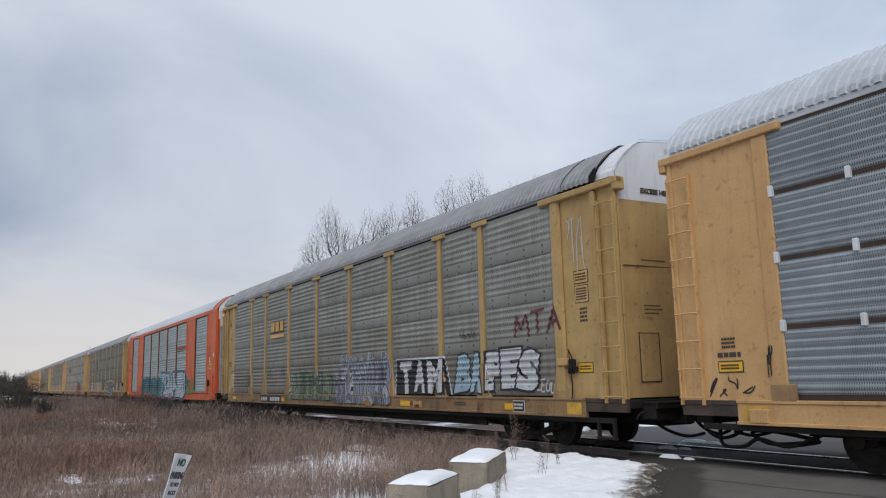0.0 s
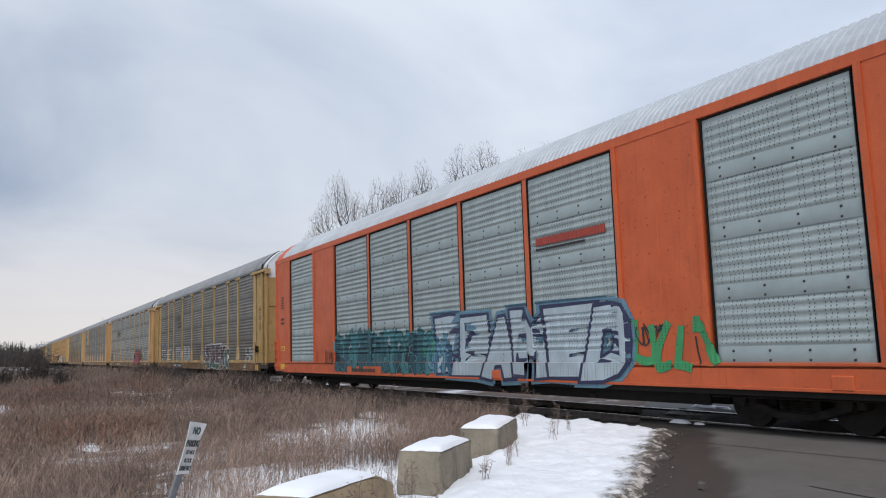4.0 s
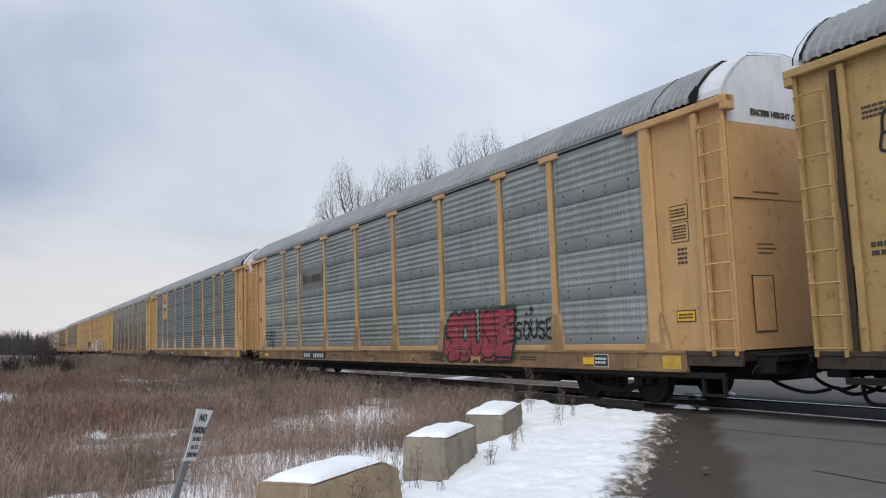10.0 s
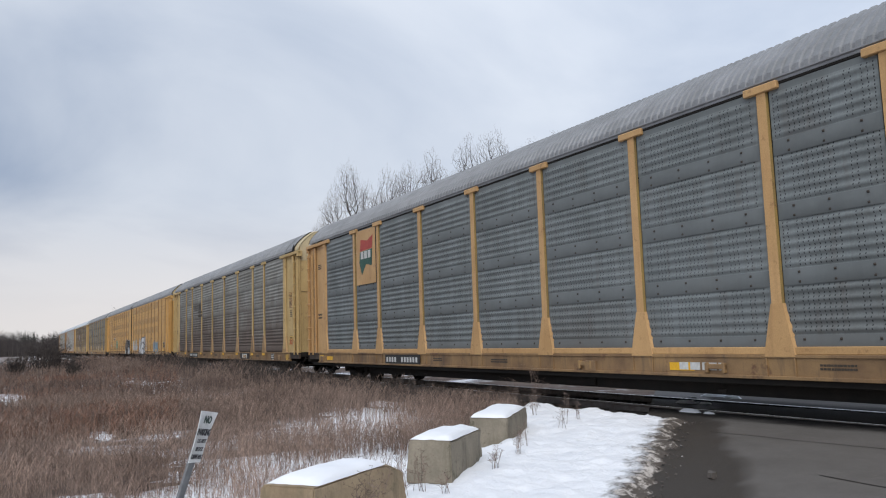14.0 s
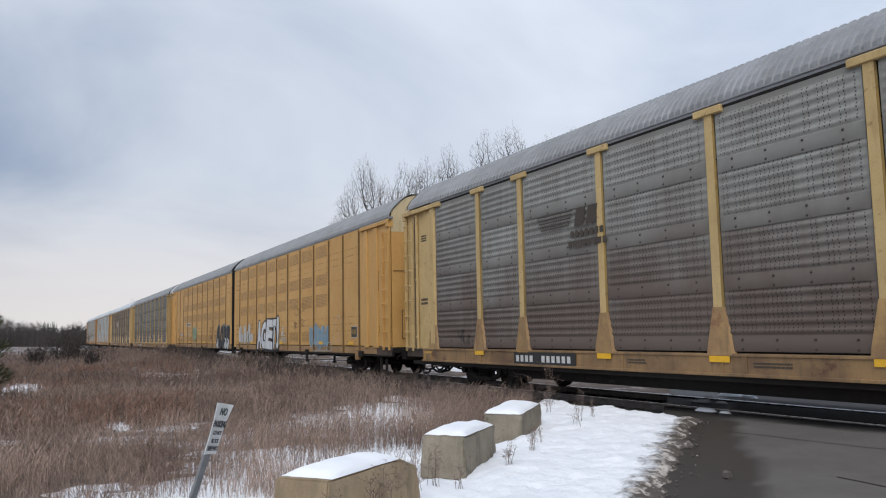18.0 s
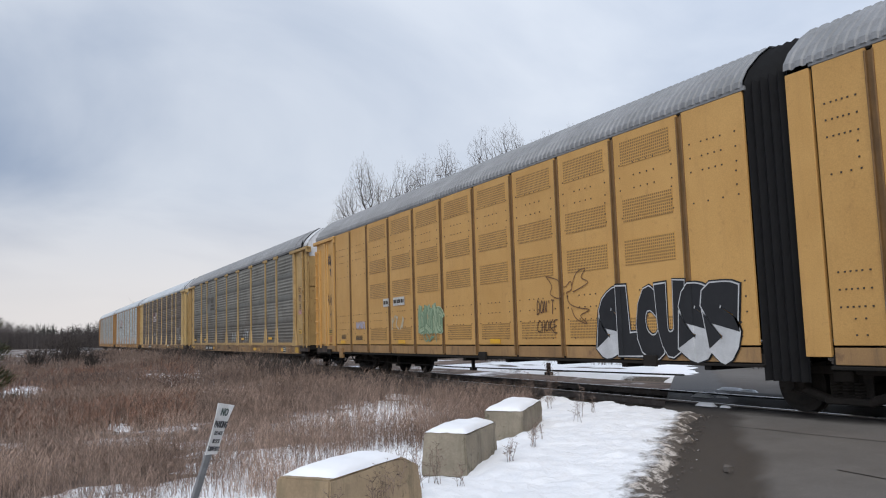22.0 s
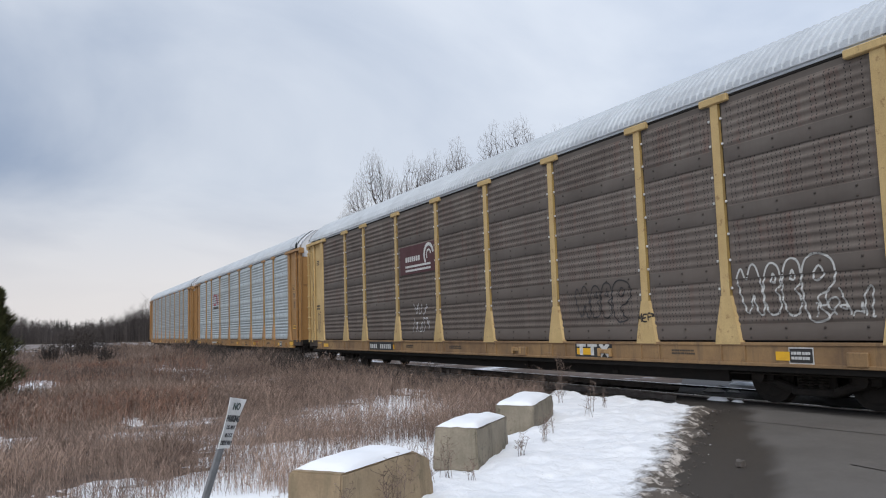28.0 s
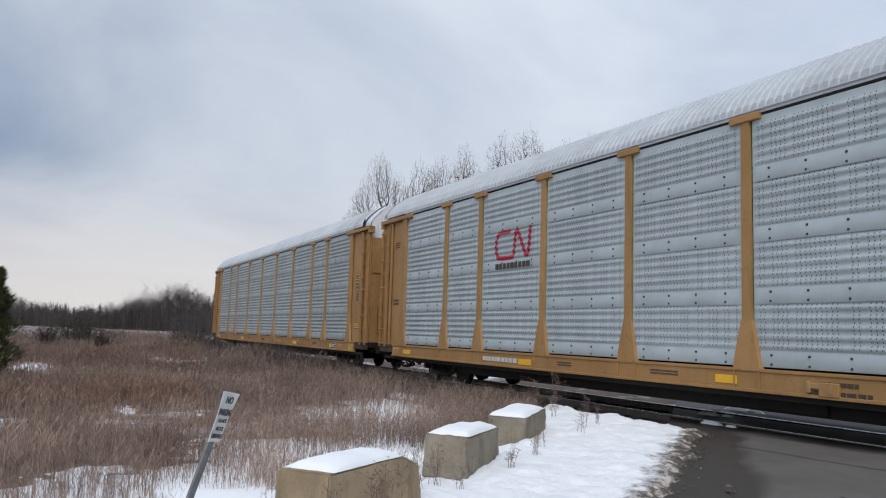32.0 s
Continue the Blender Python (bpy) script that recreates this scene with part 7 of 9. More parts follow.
def unit_b_marks(r, w, half):
    painted_word(r, "SLCUSS", 6.75, 10.05, 0.95, 1.95, (0.010, 0.011, 0.014), WHITE, 71, "black bubble graffiti with white edges", 0.10, 0.016, halo=(0.010, 0.011, 0.014), bounce=0.03, gap=0.14)
    line_drawing(r, BIRD, 4.95, 1.45, 1.45, 1.1, (0.2, 0.10, 0.04), "brown thin-line drawing of a flying bird")
    tag(r, "DON'T", 4.56, 5.22, 1.72, 2.0, (0.12, 0.06, 0.03), 72, "brown DON'T graffiti tag", 0.026)
    tag(r, "CHOKE", 4.56, 5.32, 1.30, 1.56, (0.12, 0.06, 0.03), 75, "brown CHOKE graffiti tag", 0.026)
    piece(r, -0.62, 1.70, 1.45, 0.72, 3, (0.33, 0.46, 0.30), (0.16, 0.26, 0.15), (0.46, 0.55, 0.36), 73, "green sprayed graffiti letters")
    scrawl(r, -0.62, 1.28, 1.3, 0.35, 3, (0.22, 0.40, 0.28), 70, "green sprayed drips", 0.03)
    yb = -9.02
    for k, (cx, z0, w_, h, n, bar) in enumerate(((0.10, 4.16, 0.55, 0.42, 4, 0.034), (0.12, 4.10, 0.50, 0.20, 3, 0.020), (0.26, 3.66, 0.42, 0.34, 3, 0.030), (0.30, 3.60, 0.36, 0.20, 3, 0.018),
                                               (0.04, 2.70, 0.66, 0.36, 4, 0.030), (0.0, 2.66, 0.50, 0.34, 4, 0.016), (0.22, 2.26, 0.44, 0.48, 3, 0.026), (0.30, 1.86, 0.34, 0.42, 3, 0.024), (0.26, 1.62, 0.16, 0.30, 1, 0.016))):
        scrawl(r, yb + cx, z0, w_, h, n, (0.04, 0.03, 0.03), 174 + 5 * k, "dark scrawled graffiti tag", bar)
    scrawl(r, -5.92, 1.66, 0.78, 0.24, 5, (0.50, 0.47, 0.56), 76, "pale mauve scrawl", 0.07)
    for bx, bz, bw, bh in ((-7.54, 1.30, 0.46, 0.15), (-6.08, 1.25, 0.62, 0.16)):
        bar_text(r, bx, bz, bw, bh, 4, M["stencil_dark"], -SIDE - 0.026)
    plate(r, -8.86, 1.50, 0.50, 0.22, M["stencil_dark"], -SIDE - 0.024, "placard_frame")
    plate(r, -8.86, 1.50, 0.47, 0.19, M["reflector_dull"], -SIDE - 0.029, "placard")
    bar_text(r, -8.86, 1.50, 0.40, 0.11, 2, M["stencil_dark"], -SIDE - 0.034)
    plate(r, -8.82, 1.22, 0.44, 0.22, paint((0.50, 0.20, 0.05)), -SIDE - 0.024, "painted_mark")
    scrawl(r, -2.9, 1.7, 0.9, 0.45, 3, (0.6, 0.52, 0.36), 77, "pale scrawl", 0.06)
    for px, pw in ((-3.72, 0.44), (-2.75, 0.82)):
        plate(r, px, 2.33, pw, 0.25, M["stencil_white"], -SIDE - 0.035, "number_plate")
        bar_text(r, px, 2.33, pw - 0.08, 0.18, 1, M["stencil_dark"], -SIDE - 0.041, "car_number")
    bellows(r, 10.88)


def grey_car_marks(r):
    end_marks(r); rear_marks(r)
    flat_sign(r, -5.72, 3.5, 2.4, 1.15, M["galv_plain"], -SIDE - 0.036, "plain grey plate behind the emblem")
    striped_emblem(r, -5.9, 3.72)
    number_panel(r, -6.1)
    tag(r, "DOCTORS.", -11.35, -9.1, 1.44, 1.70, BLACKC, 80, "black DOCTORS graffiti tag", 0.042, 0.05)
    for px in (-11.0, -7.5, 2.6, 8.0):
        plate(r, px, 1.30, 0.62, 0.16, M["stencil_dark"], -SIDE - 0.042, "placard_frame")
        plate(r, px, 1.30, 0.56, 0.11, M["reflector"], -SIDE - 0.047, "placard")
    scrawl(r, 0.5, 1.4, 1.2, 0.5, 4, (0.5, 0.52, 0.5), 82, "pale scrawled graffiti", 0.04)
    scrawl(r, 3.2, 1.45, 1.0, 0.7, 4, (0.45, 0.5, 0.52), 83, "pale scrawled graffiti", 0.045)
    scrawl(r, 12.5, 2.35, 0.45, 0.2, 4, (0.62, 0.30, 0.42), 84, "small pink scrawled tag", 0.03)


def brown_car_marks(r):
    end_marks(r); rear_marks(r)
    for p in POSTS:
        items = [(p - 0.08 + sx - 0.018, p - 0.08 + sx + 0.018, -SIDE - 0.045, -SIDE - 0.02, z - 0.02, z + 0.02) for sx in (-0.13, 0.13) for z in (1.85, 2.3, 2.72, 3.25, 3.68, 4.2, 4.62)]
        part("post_bolts", boxes(items, 0.005), M["stencil_white"], r, "pale bolt heads beside a post")["kind"] = "stuff"
    flat_sign(r, -2.78, 3.40, 2.5, 0.85, M["maroon"], -SIDE - 0.036, "maroon emblem board with white shapes")
    for i in range(2):
        plate(r, -2.75, 3.20 - i * 0.12, 1.75, 0.06, M["stencil_white"], -SIDE - 0.045, "emblem_shape")
    for i in range(7):
        plate(r, -3.55 + i * 0.15, 3.42, 0.11, 0.15, M["stencil_white"], -SIDE - 0.045, "emblem_shape")
    bm = bmesh.new()
    for rad, w in ((0.30, 0.10), (0.14, 0.06)):
        ribbon(bm, [(-1.98 + rad * math.cos(a), 3.46 + rad * math.sin(a)) for a in [math.pi * (1.25 - 1.2 * i / 12) for i in range(13)]], w, -SIDE - 0.046)
    part("emblem_shape", bm, M["stencil_white"], r)
    number_panel(r, -5.7, 2.0)
    scrawl(r, -2.7, 1.9, 1.0, 0.35, 3, WHITE, 91, "white scrawled graffiti", 0.025)
    scrawl(r, -2.7, 1.45, 1.2, 0.4, 5, WHITE, 92, "white scrawled graffiti", 0.025)
    line_drawing(r, BUBBLES, 4.85, 1.36, 1.8, 0.80, BLACKC, "black outlined bubble graffiti", 0.026)
    tag(r, "MEP", 6.85, 7.25, 1.36, 1.5, BLACKC, 96, "small black tag on a post foot", 0.025)
    line_drawing(r, BUBBLES, 9.15, 1.28, 1.8, 0.98, (0.58, 0.58, 0.56), "white outlined bubble graffiti", 0.032)
    scrawl(r, 11.05, 1.55, 0.95, 0.4, 5, (0.55, 0.55, 0.53), 94, "pale scrawled tag", 0.028)
    plate(r, 5.46, 0.82, 1.18, 0.30, M["black_panel"], -SIDE - 0.054, "painted_mark")
    for x0 in (5.08, 5.44):
        plate(r, x0, 0.92, 0.30, 0.07, M["stencil_white"], -SIDE - 0.059, "painted_shape")
        plate(r, x0, 0.80, 0.10, 0.17, M["stencil_white"], -SIDE - 0.059, "painted_shape")
    for d in (-1, 1):
        bm = bmesh.new()
        ribbon(bm, [(5.82 - 0.13 * d, 0.71), (5.82 + 0.13 * d, 0.95)], 0.09, -SIDE - 0.062 - 0.001 * d)
        part("painted_shape", bm, M["stencil_white"], r)
    tag(r, "STEF", -12.65, -11.95, 1.30, 2.05, (0.09, 0.05, 0.045), 95, "dark scrawled graffiti tag", 0.035, 0.2)


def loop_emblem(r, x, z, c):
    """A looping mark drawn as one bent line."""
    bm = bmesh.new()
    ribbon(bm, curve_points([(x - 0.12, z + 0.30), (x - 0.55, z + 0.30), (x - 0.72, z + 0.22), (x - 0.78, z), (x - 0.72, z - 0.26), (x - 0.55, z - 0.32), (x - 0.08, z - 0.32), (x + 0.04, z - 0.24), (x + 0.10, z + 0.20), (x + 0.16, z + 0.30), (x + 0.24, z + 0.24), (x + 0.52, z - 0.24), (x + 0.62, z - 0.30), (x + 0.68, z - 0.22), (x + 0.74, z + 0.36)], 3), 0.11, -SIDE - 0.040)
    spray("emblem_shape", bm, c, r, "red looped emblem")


def pale_car_marks(r):
    end_marks(r); rear_marks(r)
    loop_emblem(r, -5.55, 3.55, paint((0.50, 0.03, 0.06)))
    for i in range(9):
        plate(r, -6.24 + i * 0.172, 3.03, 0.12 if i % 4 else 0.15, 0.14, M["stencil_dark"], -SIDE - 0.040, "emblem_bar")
    bar_text(r, -6.0, 0.80, 1.6, 0.17, 1, M["stencil_white"], -SIDE - 0.056, "car_number")
    plate(r, 1.0, 0.80, 0.45, 0.13, M["reflector"], -SIDE - 0.056, "reflector")
    bar_text(r, 3.0, 0.84, 0.6, 0.10, 1, M["stencil_dark"], -SIDE - 0.056, "painted_mark")
    bar_text(r, 3.0, 0.70, 1.0, 0.14, 1, M["stencil_dark"], -SIDE - 0.056, "painted_mark")
    for i in range(3):
        plate(r, 5.3 + i * 0.3, 0.80, 0.24, 0.2, M["orange_dark"], -SIDE - 0.056, "painted_mark")
    plate(r, 12.2, 0.84, 0.6, 0.2, M["black_panel"], -SIDE - 0.058, "placard_frame")
    plate(r, 12.2, 0.84, 0.54, 0.15, M["reflector"], -SIDE - 0.063, "placard")


def tail_car_marks(r):
    end_marks(r); rear_marks(r)


def lead_marks(r):
    bar_text(r, -12.60, 1.66, 0.44, 0.12, 1, M["stencil_dark"], -SIDE - 0.036, "car_number")
    bar_text(r, -12.60, 1.84, 0.26, 0.18, 3, M["stencil_dark"], -SIDE - 0.036)
    plate(r, -12.59, 1.48, 0.47, 0.18, M["stencil_dark"], -SIDE - 0.034, "placard_frame")
    plate(r, -12.59, 1.48, 0.43, 0.14, M["reflector"], -SIDE - 0.038, "placard")
    bar_text(r, -12.59, 1.48, 0.36, 0.09, 2, M["stencil_dark"], -SIDE - 0.044)
    scrawl(r, -12.78, 1.18, 0.58, 0.30, 3, BLACKC, 101, "black scrawled tag", 0.022, y0=0.036)
    scrawl(r, -12.32, 1.15, 0.30, 0.12, 1, BLACKC, 103, "black scrawled tag", 0.022, y0=0.036)
    scrawl(r, -11.87, 1.54, 0.10, 0.46, 2, BLACKC, 102, "black scrawled tag", 0.020, y0=0.068)


TRACK = 11.31
CARS = []
SHIFTED = tuple(p - 0.28 for p in POSTS)
CLOSER = (-8.85, -6.97, -4.18, -1.40, 1.40, 4.20, 7.05, 8.96)
for made in (
    lead_car(118.65, "tan autorack car with long pale ribbed sheets", lead_marks),
    autorack(90.15, M["yellow_old"], M["galv_dull"], M["roof_mid"], M["sill_yellow"], "weathered yellow autorack car with graffiti along its foot", olive_car_marks, lock=True),
    orange_car(61.65, "bright orange autorack car with pale sheets and teal graffiti", orange_marks),
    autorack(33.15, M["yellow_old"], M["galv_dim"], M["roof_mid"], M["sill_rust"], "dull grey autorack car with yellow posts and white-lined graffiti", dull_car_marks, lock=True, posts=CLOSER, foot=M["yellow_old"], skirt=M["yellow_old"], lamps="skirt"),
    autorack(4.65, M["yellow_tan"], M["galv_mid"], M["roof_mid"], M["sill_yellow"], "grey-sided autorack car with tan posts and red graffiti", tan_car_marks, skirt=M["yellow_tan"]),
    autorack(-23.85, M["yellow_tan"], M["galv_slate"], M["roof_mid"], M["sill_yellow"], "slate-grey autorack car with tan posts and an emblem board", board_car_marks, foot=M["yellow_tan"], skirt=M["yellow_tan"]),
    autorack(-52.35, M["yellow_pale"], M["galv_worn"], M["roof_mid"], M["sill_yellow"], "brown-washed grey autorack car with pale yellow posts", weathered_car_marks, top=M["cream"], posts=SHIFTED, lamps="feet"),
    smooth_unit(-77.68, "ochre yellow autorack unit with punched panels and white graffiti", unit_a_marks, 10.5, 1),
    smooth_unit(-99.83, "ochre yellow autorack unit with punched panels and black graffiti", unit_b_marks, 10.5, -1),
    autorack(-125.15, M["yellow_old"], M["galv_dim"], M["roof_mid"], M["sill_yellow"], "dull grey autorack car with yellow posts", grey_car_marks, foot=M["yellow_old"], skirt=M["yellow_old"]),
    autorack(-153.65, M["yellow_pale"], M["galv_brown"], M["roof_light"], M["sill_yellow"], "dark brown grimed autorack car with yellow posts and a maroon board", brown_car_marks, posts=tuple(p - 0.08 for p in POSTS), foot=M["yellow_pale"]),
    autorack(-182.15, M["yellow_ochre"], M["galv_new"], M["roof_light"], M["yellow_ochre"], "clean pale autorack car with ochre posts and a red emblem", pale_car_marks, foot=M["yellow_ochre"]),
    autorack(-210.65, M["yellow_ochre"], M["galv_tail"], M["roof_light"], M["yellow_ochre"], "greyed pale autorack car at the train's tail", tail_car_marks, foot=M["yellow_ochre"]),
):
    CARS.append((made, made.location.x))


# ---------------------------------------------------------------- ground, road and track
def sheet(name, xs, ys, height, material, label="", smooth=True):
    """A ground sheet over a grid, its heights from a function."""
    verts = [(x, y, height(x, y)) for y in ys for x in xs]
    m = len(xs)
    faces = [(j * m + i, j * m + i + 1, (j + 1) * m + i + 1, (j + 1) * m + i) for j in range(len(ys) - 1) for i in range(m - 1)]
    me = mesh_from(name, verts, faces, smooth)
    me.materials.append(material)
    ob = new(name, me)
    tagged(ob, label, name.replace("_", " "), kind="structure")
    return ob


def steps(a, b, n):
    return [a + (b - a) * i / n for i in range(n + 1)]


def lumps(x, y, s, seed=0.0):
    return noise.noise(Vector((x * s, y * s, seed)))


S2 = math.sqrt(0.5)


def uv(x, y):
    """Along the road and across it, to its right."""
    return (y - x) * S2, (x + y) * S2


def field_z(x, y):
    return -0.30 + 0.06 * lumps(x, y, 0.12) + 0.03 * lumps(x, y, 0.6, 3)


def build_ground():
    far = [-2500, -900, -400, -250, -160, -110] + steps(-80, 30, 110) + [60, 120, 300, 900, 2500]
    fary = [-2500, -900, -300, -120, -60, -30] + steps(-20, 9, 58) + [10, 14, 18, 25, 35, 50, 80, 140, 300, 900, 2500]
    sheet("ground", far, fary, lambda x, y: field_z(x, y) if abs(x) < 150 and abs(y) < 60 else -0.3, M["field"], "brown weedy field with thin patches of snow")
    # snow beyond the track
    sheet("snow_field", steps(-34, 40, 70), steps(15.6, 30, 40), lambda x, y: -0.19 + 0.03 * lumps(x, y, 0.35) + 0.02 * lumps(x, y, 1.3) - (0.3 if y > 28 or y < 16.4 or x < -33 else 0.0), M["ballast_snow"], "thin snow cover beyond the track")


def road_z(y):
    k = min(1.0, max(0.0, (y - 4.0) / 5.0))
    k2 = min(1.0, max(0.0, (20.0 - y) / 6.0))
    k, k2 = k * k * (3 - 2 * k), k2 * k2 * (3 - 2 * k2)
    return -0.16 + 0.145 * min(k, k2)


def road_top(x, y):
    v = uv(x, y)[1]
    return road_z(y) + 0.008 * lumps(x, y, 0.7, 5) - 0.0014 * (v - 3.3) ** 2


def build_road():
    us, vs = steps(-16, 70, 172), steps(-0.55, 7.2, 16)
    verts, faces = [], []
    for u in us:
        for v in vs:
            x, y = (v - u) * S2, (u + v) * S2
            verts.append((x, y, road_top(x, y)))
    m = len(vs)
    for i in range(len(us) - 1):
        for j in range(m - 1):
            a = i * m + j
            faces.append((a, a + 1, a + m + 1, a + m))
    me = mesh_from("road", verts, faces, True)
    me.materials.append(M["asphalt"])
    tagged(new("road", me), "worn wet grey asphalt road over the crossing", "road", kind="structure")
    # a tar-filled seam in the crossing's asphalt, and short cracks
    bm = bmesh.new()

    def crack(p, q, w, seed):
        prev = None
        for i in range(25):
            t = i / 24
            x = p[0] + (q[0] - p[0]) * t
            y = p[1] + (q[1] - p[1]) * t + 0.05 * lumps(x, seed, 2.0)
            z = road_top(x, y) + 0.005
            cur = (bm.verts.new((x, y - w / 2, z)), bm.verts.new((x, y + w / 2, z)))
            if prev:
                bm.faces.new((prev[0], cur[0], cur[1], prev[1]))
            prev = cur
    crack((-8.0, 8.52), (-1.0, 8.9), 0.02, 1.0)
    crack((-5.2, 7.0), (-4.4, 6.9), 0.02, 2.0)
    part("road_seam", bm, M["black_steel"], bpy.data.objects["road"])


def bank_edge(u):
    """Where the snow ends towards the road, metres across it."""
    return -0.53 + 0.068 * min(u, 13.5) + 0.12 * lumps(u * 1.3, 0, 1.0, 7) + 0.08 * lumps(u * 4.0, 0, 1.0, 2) + 0.03 * lumps(u * 10.0, 0, 1.0, 3)


def shoulder_z(x, y):
    u, v = uv(x, y)
    right = min(1.0, max(0.0, (bank_edge(u) - v + 0.14 * lumps(x, y, 4.0, 11) + 0.07 * lumps(x, y, 11.0, 3)) / 0.50))
    top = min(1.0, max(0.0, (9.55 + 0.3 * lumps(x, y, 1.2, 9) - y) / 0.5))
    left = min(1.0, max(0.0, (v + 3.6 + 0.9 * lumps(x, y, 0.8, 4)) / 0.8))
    h = 0.06 * lumps(x, y, 0.9, 1) + 0.045 * lumps(x, y, 2.6, 6) + 0.04 * lumps(x, y, 6.5, 8) + 0.018 * lumps(x, y, 15.0, 12)
    crumbs = 0.07 * max(0.0, lumps(x, y, 7.0, 14)) * max(0.0, 1 - abs(right - 0.5) * 2)
    base = road_z(y) + 0.05
    k = min(right ** 0.55, top, left, max(0.0, min(1.0, (u + 1.2) / 0.8)))
    return (base + h * 0.8 + crumbs) * k + (1 - k) * -0.42


REMNANTS = ((-11.34, 11.53, 0.17), (-10.95, 11.6, 0.10), (-10.1, 10.33, 0.16), (-9.65, 10.3, 0.08), (-11.95, 12.97, 0.22), (-11.42, 12.87, 0.15), (-11.8, 12.2, 0.12))


def build_shoulder():
    us, vs = steps(-1.5, 16.5, 360), steps(-4.6, 0.45, 100)
    verts, faces = [], []
    for u in us:
        for v in vs:
            x, y = (v - u) * S2, (u + v) * S2
            verts.append((x, y, shoulder_z(x, y)))
    m = len(vs)
    for i in range(len(us) - 1):
        for j in range(m - 1):
            a = i * m + j
            faces.append((a, a + 1, a + m + 1, a + m))
    me = mesh_from("snow_bank", verts, faces, True)
    me.materials.append(M["snow"])
    tagged(new("snow_bank", me), "trodden white snow bank along the road's edge", "snow bank", kind="structure")
    # the bank goes on beyond the track
    us, vs = steps(18.0, 46.0, 120), steps(-1.8, 2.0, 40)
    verts, faces = [], []
    for u in us:
        for v in vs:
            x, y = (v - u) * S2, (u + v) * S2
            k = min((0.45 + 0.55 * lumps(u, v, 0.9, 3) - v) / 0.6, (y - 16.3 + 1.2 * lumps(x, y, 0.8, 5)) / 0.8, (v + 1.6) / 0.3)
            k = min(1.0, max(0.0, k)) ** 0.6
            verts.append((x, y, (road_z(y) + 0.02 + 0.06 * lumps(x, y, 1.4, 2)) * k - 0.42 * (1 - k)))
    m = len(vs)
    for i in range(len(us) - 1):
        for j in range(m - 1):
            a = i * m + j
            faces.append((a, a + 1, a + m + 1, a + m))
    me = mesh_from("snow_bank", verts, faces, True)
    me.materials.append(M["snow_clean"])
    tagged(new("snow_bank", me), "snow bank beside the road beyond the track", "snow bank", kind="structure")
    # broken lumps of dirty snow where the plough left its edge
    rnd = random.Random(5)
    bm = bmesh.new()
    for i in range(260):
        u = rnd.uniform(0.5, 13.2)
        v = bank_edge(u) - 0.36 + abs(rnd.gauss(0.0, 0.14))
        x, y = (v - u) * S2, (u + v) * S2
        r = rnd.uniform(0.006, 0.022) * (0.6 + 0.4 * rnd.random())
        q = bmesh.ops.create_icosphere(bm, subdivisions=1, radius=r)
        for w in q["verts"]:
            w.co = Vector((w.co.x * rnd.uniform(0.8, 1.5), w.co.y * rnd.uniform(0.8, 1.4), w.co.z * 0.6)) + Vector((x, y, max(road_z(y), shoulder_z(x, y)) + r * 0.2))
    me = bpy.data.meshes.new("slush_lumps")
    bm.to_mesh(me); bm.free()
    me.materials.append(M["slush"])
    # bits of snow left on the crossing
    rnd = random.Random(8)
    for i, (bx, by, br) in enumerate(REMNANTS):
        n = 14
        lift = min(0.045, br * 0.25)
        verts, faces = [(bx, by, road_z(by) + lift + 0.008)], []
        for ring, (k, dz) in enumerate(((0.6, lift), (1.0, -0.02))):
            for j in range(n):
                a = 2 * math.pi * j / n
                rr = br * k * (1 + 0.45 * lumps(math.cos(a) * 2 + i * 7, math.sin(a) * 2, 1.0, i))
                verts.append((bx + rr * 1.7 * math.cos(a), by + rr * 0.6 * math.sin(a), road_z(by) + dz))
        for j in range(n):
            q = (j + 1) % n
            faces += [(0, 1 + j, 1 + q), (1 + j, 1 + n + j, 1 + n + q, 1 + q)]
        rem = mesh_from("snow_remnant", verts, faces, True)
        rem.materials.append(M["snow_clean"])
        tagged(new("snow_remnant", rem), "small melting bit of snow on the road", "snow", "bits of snow on the crossing")
    tagged(new("slush_lumps", me), "dirty lumps of ploughed snow on the road's edge", "slush", kind="stuff")


RAILS = (TRACK - 0.7535, TRACK + 0.7535)


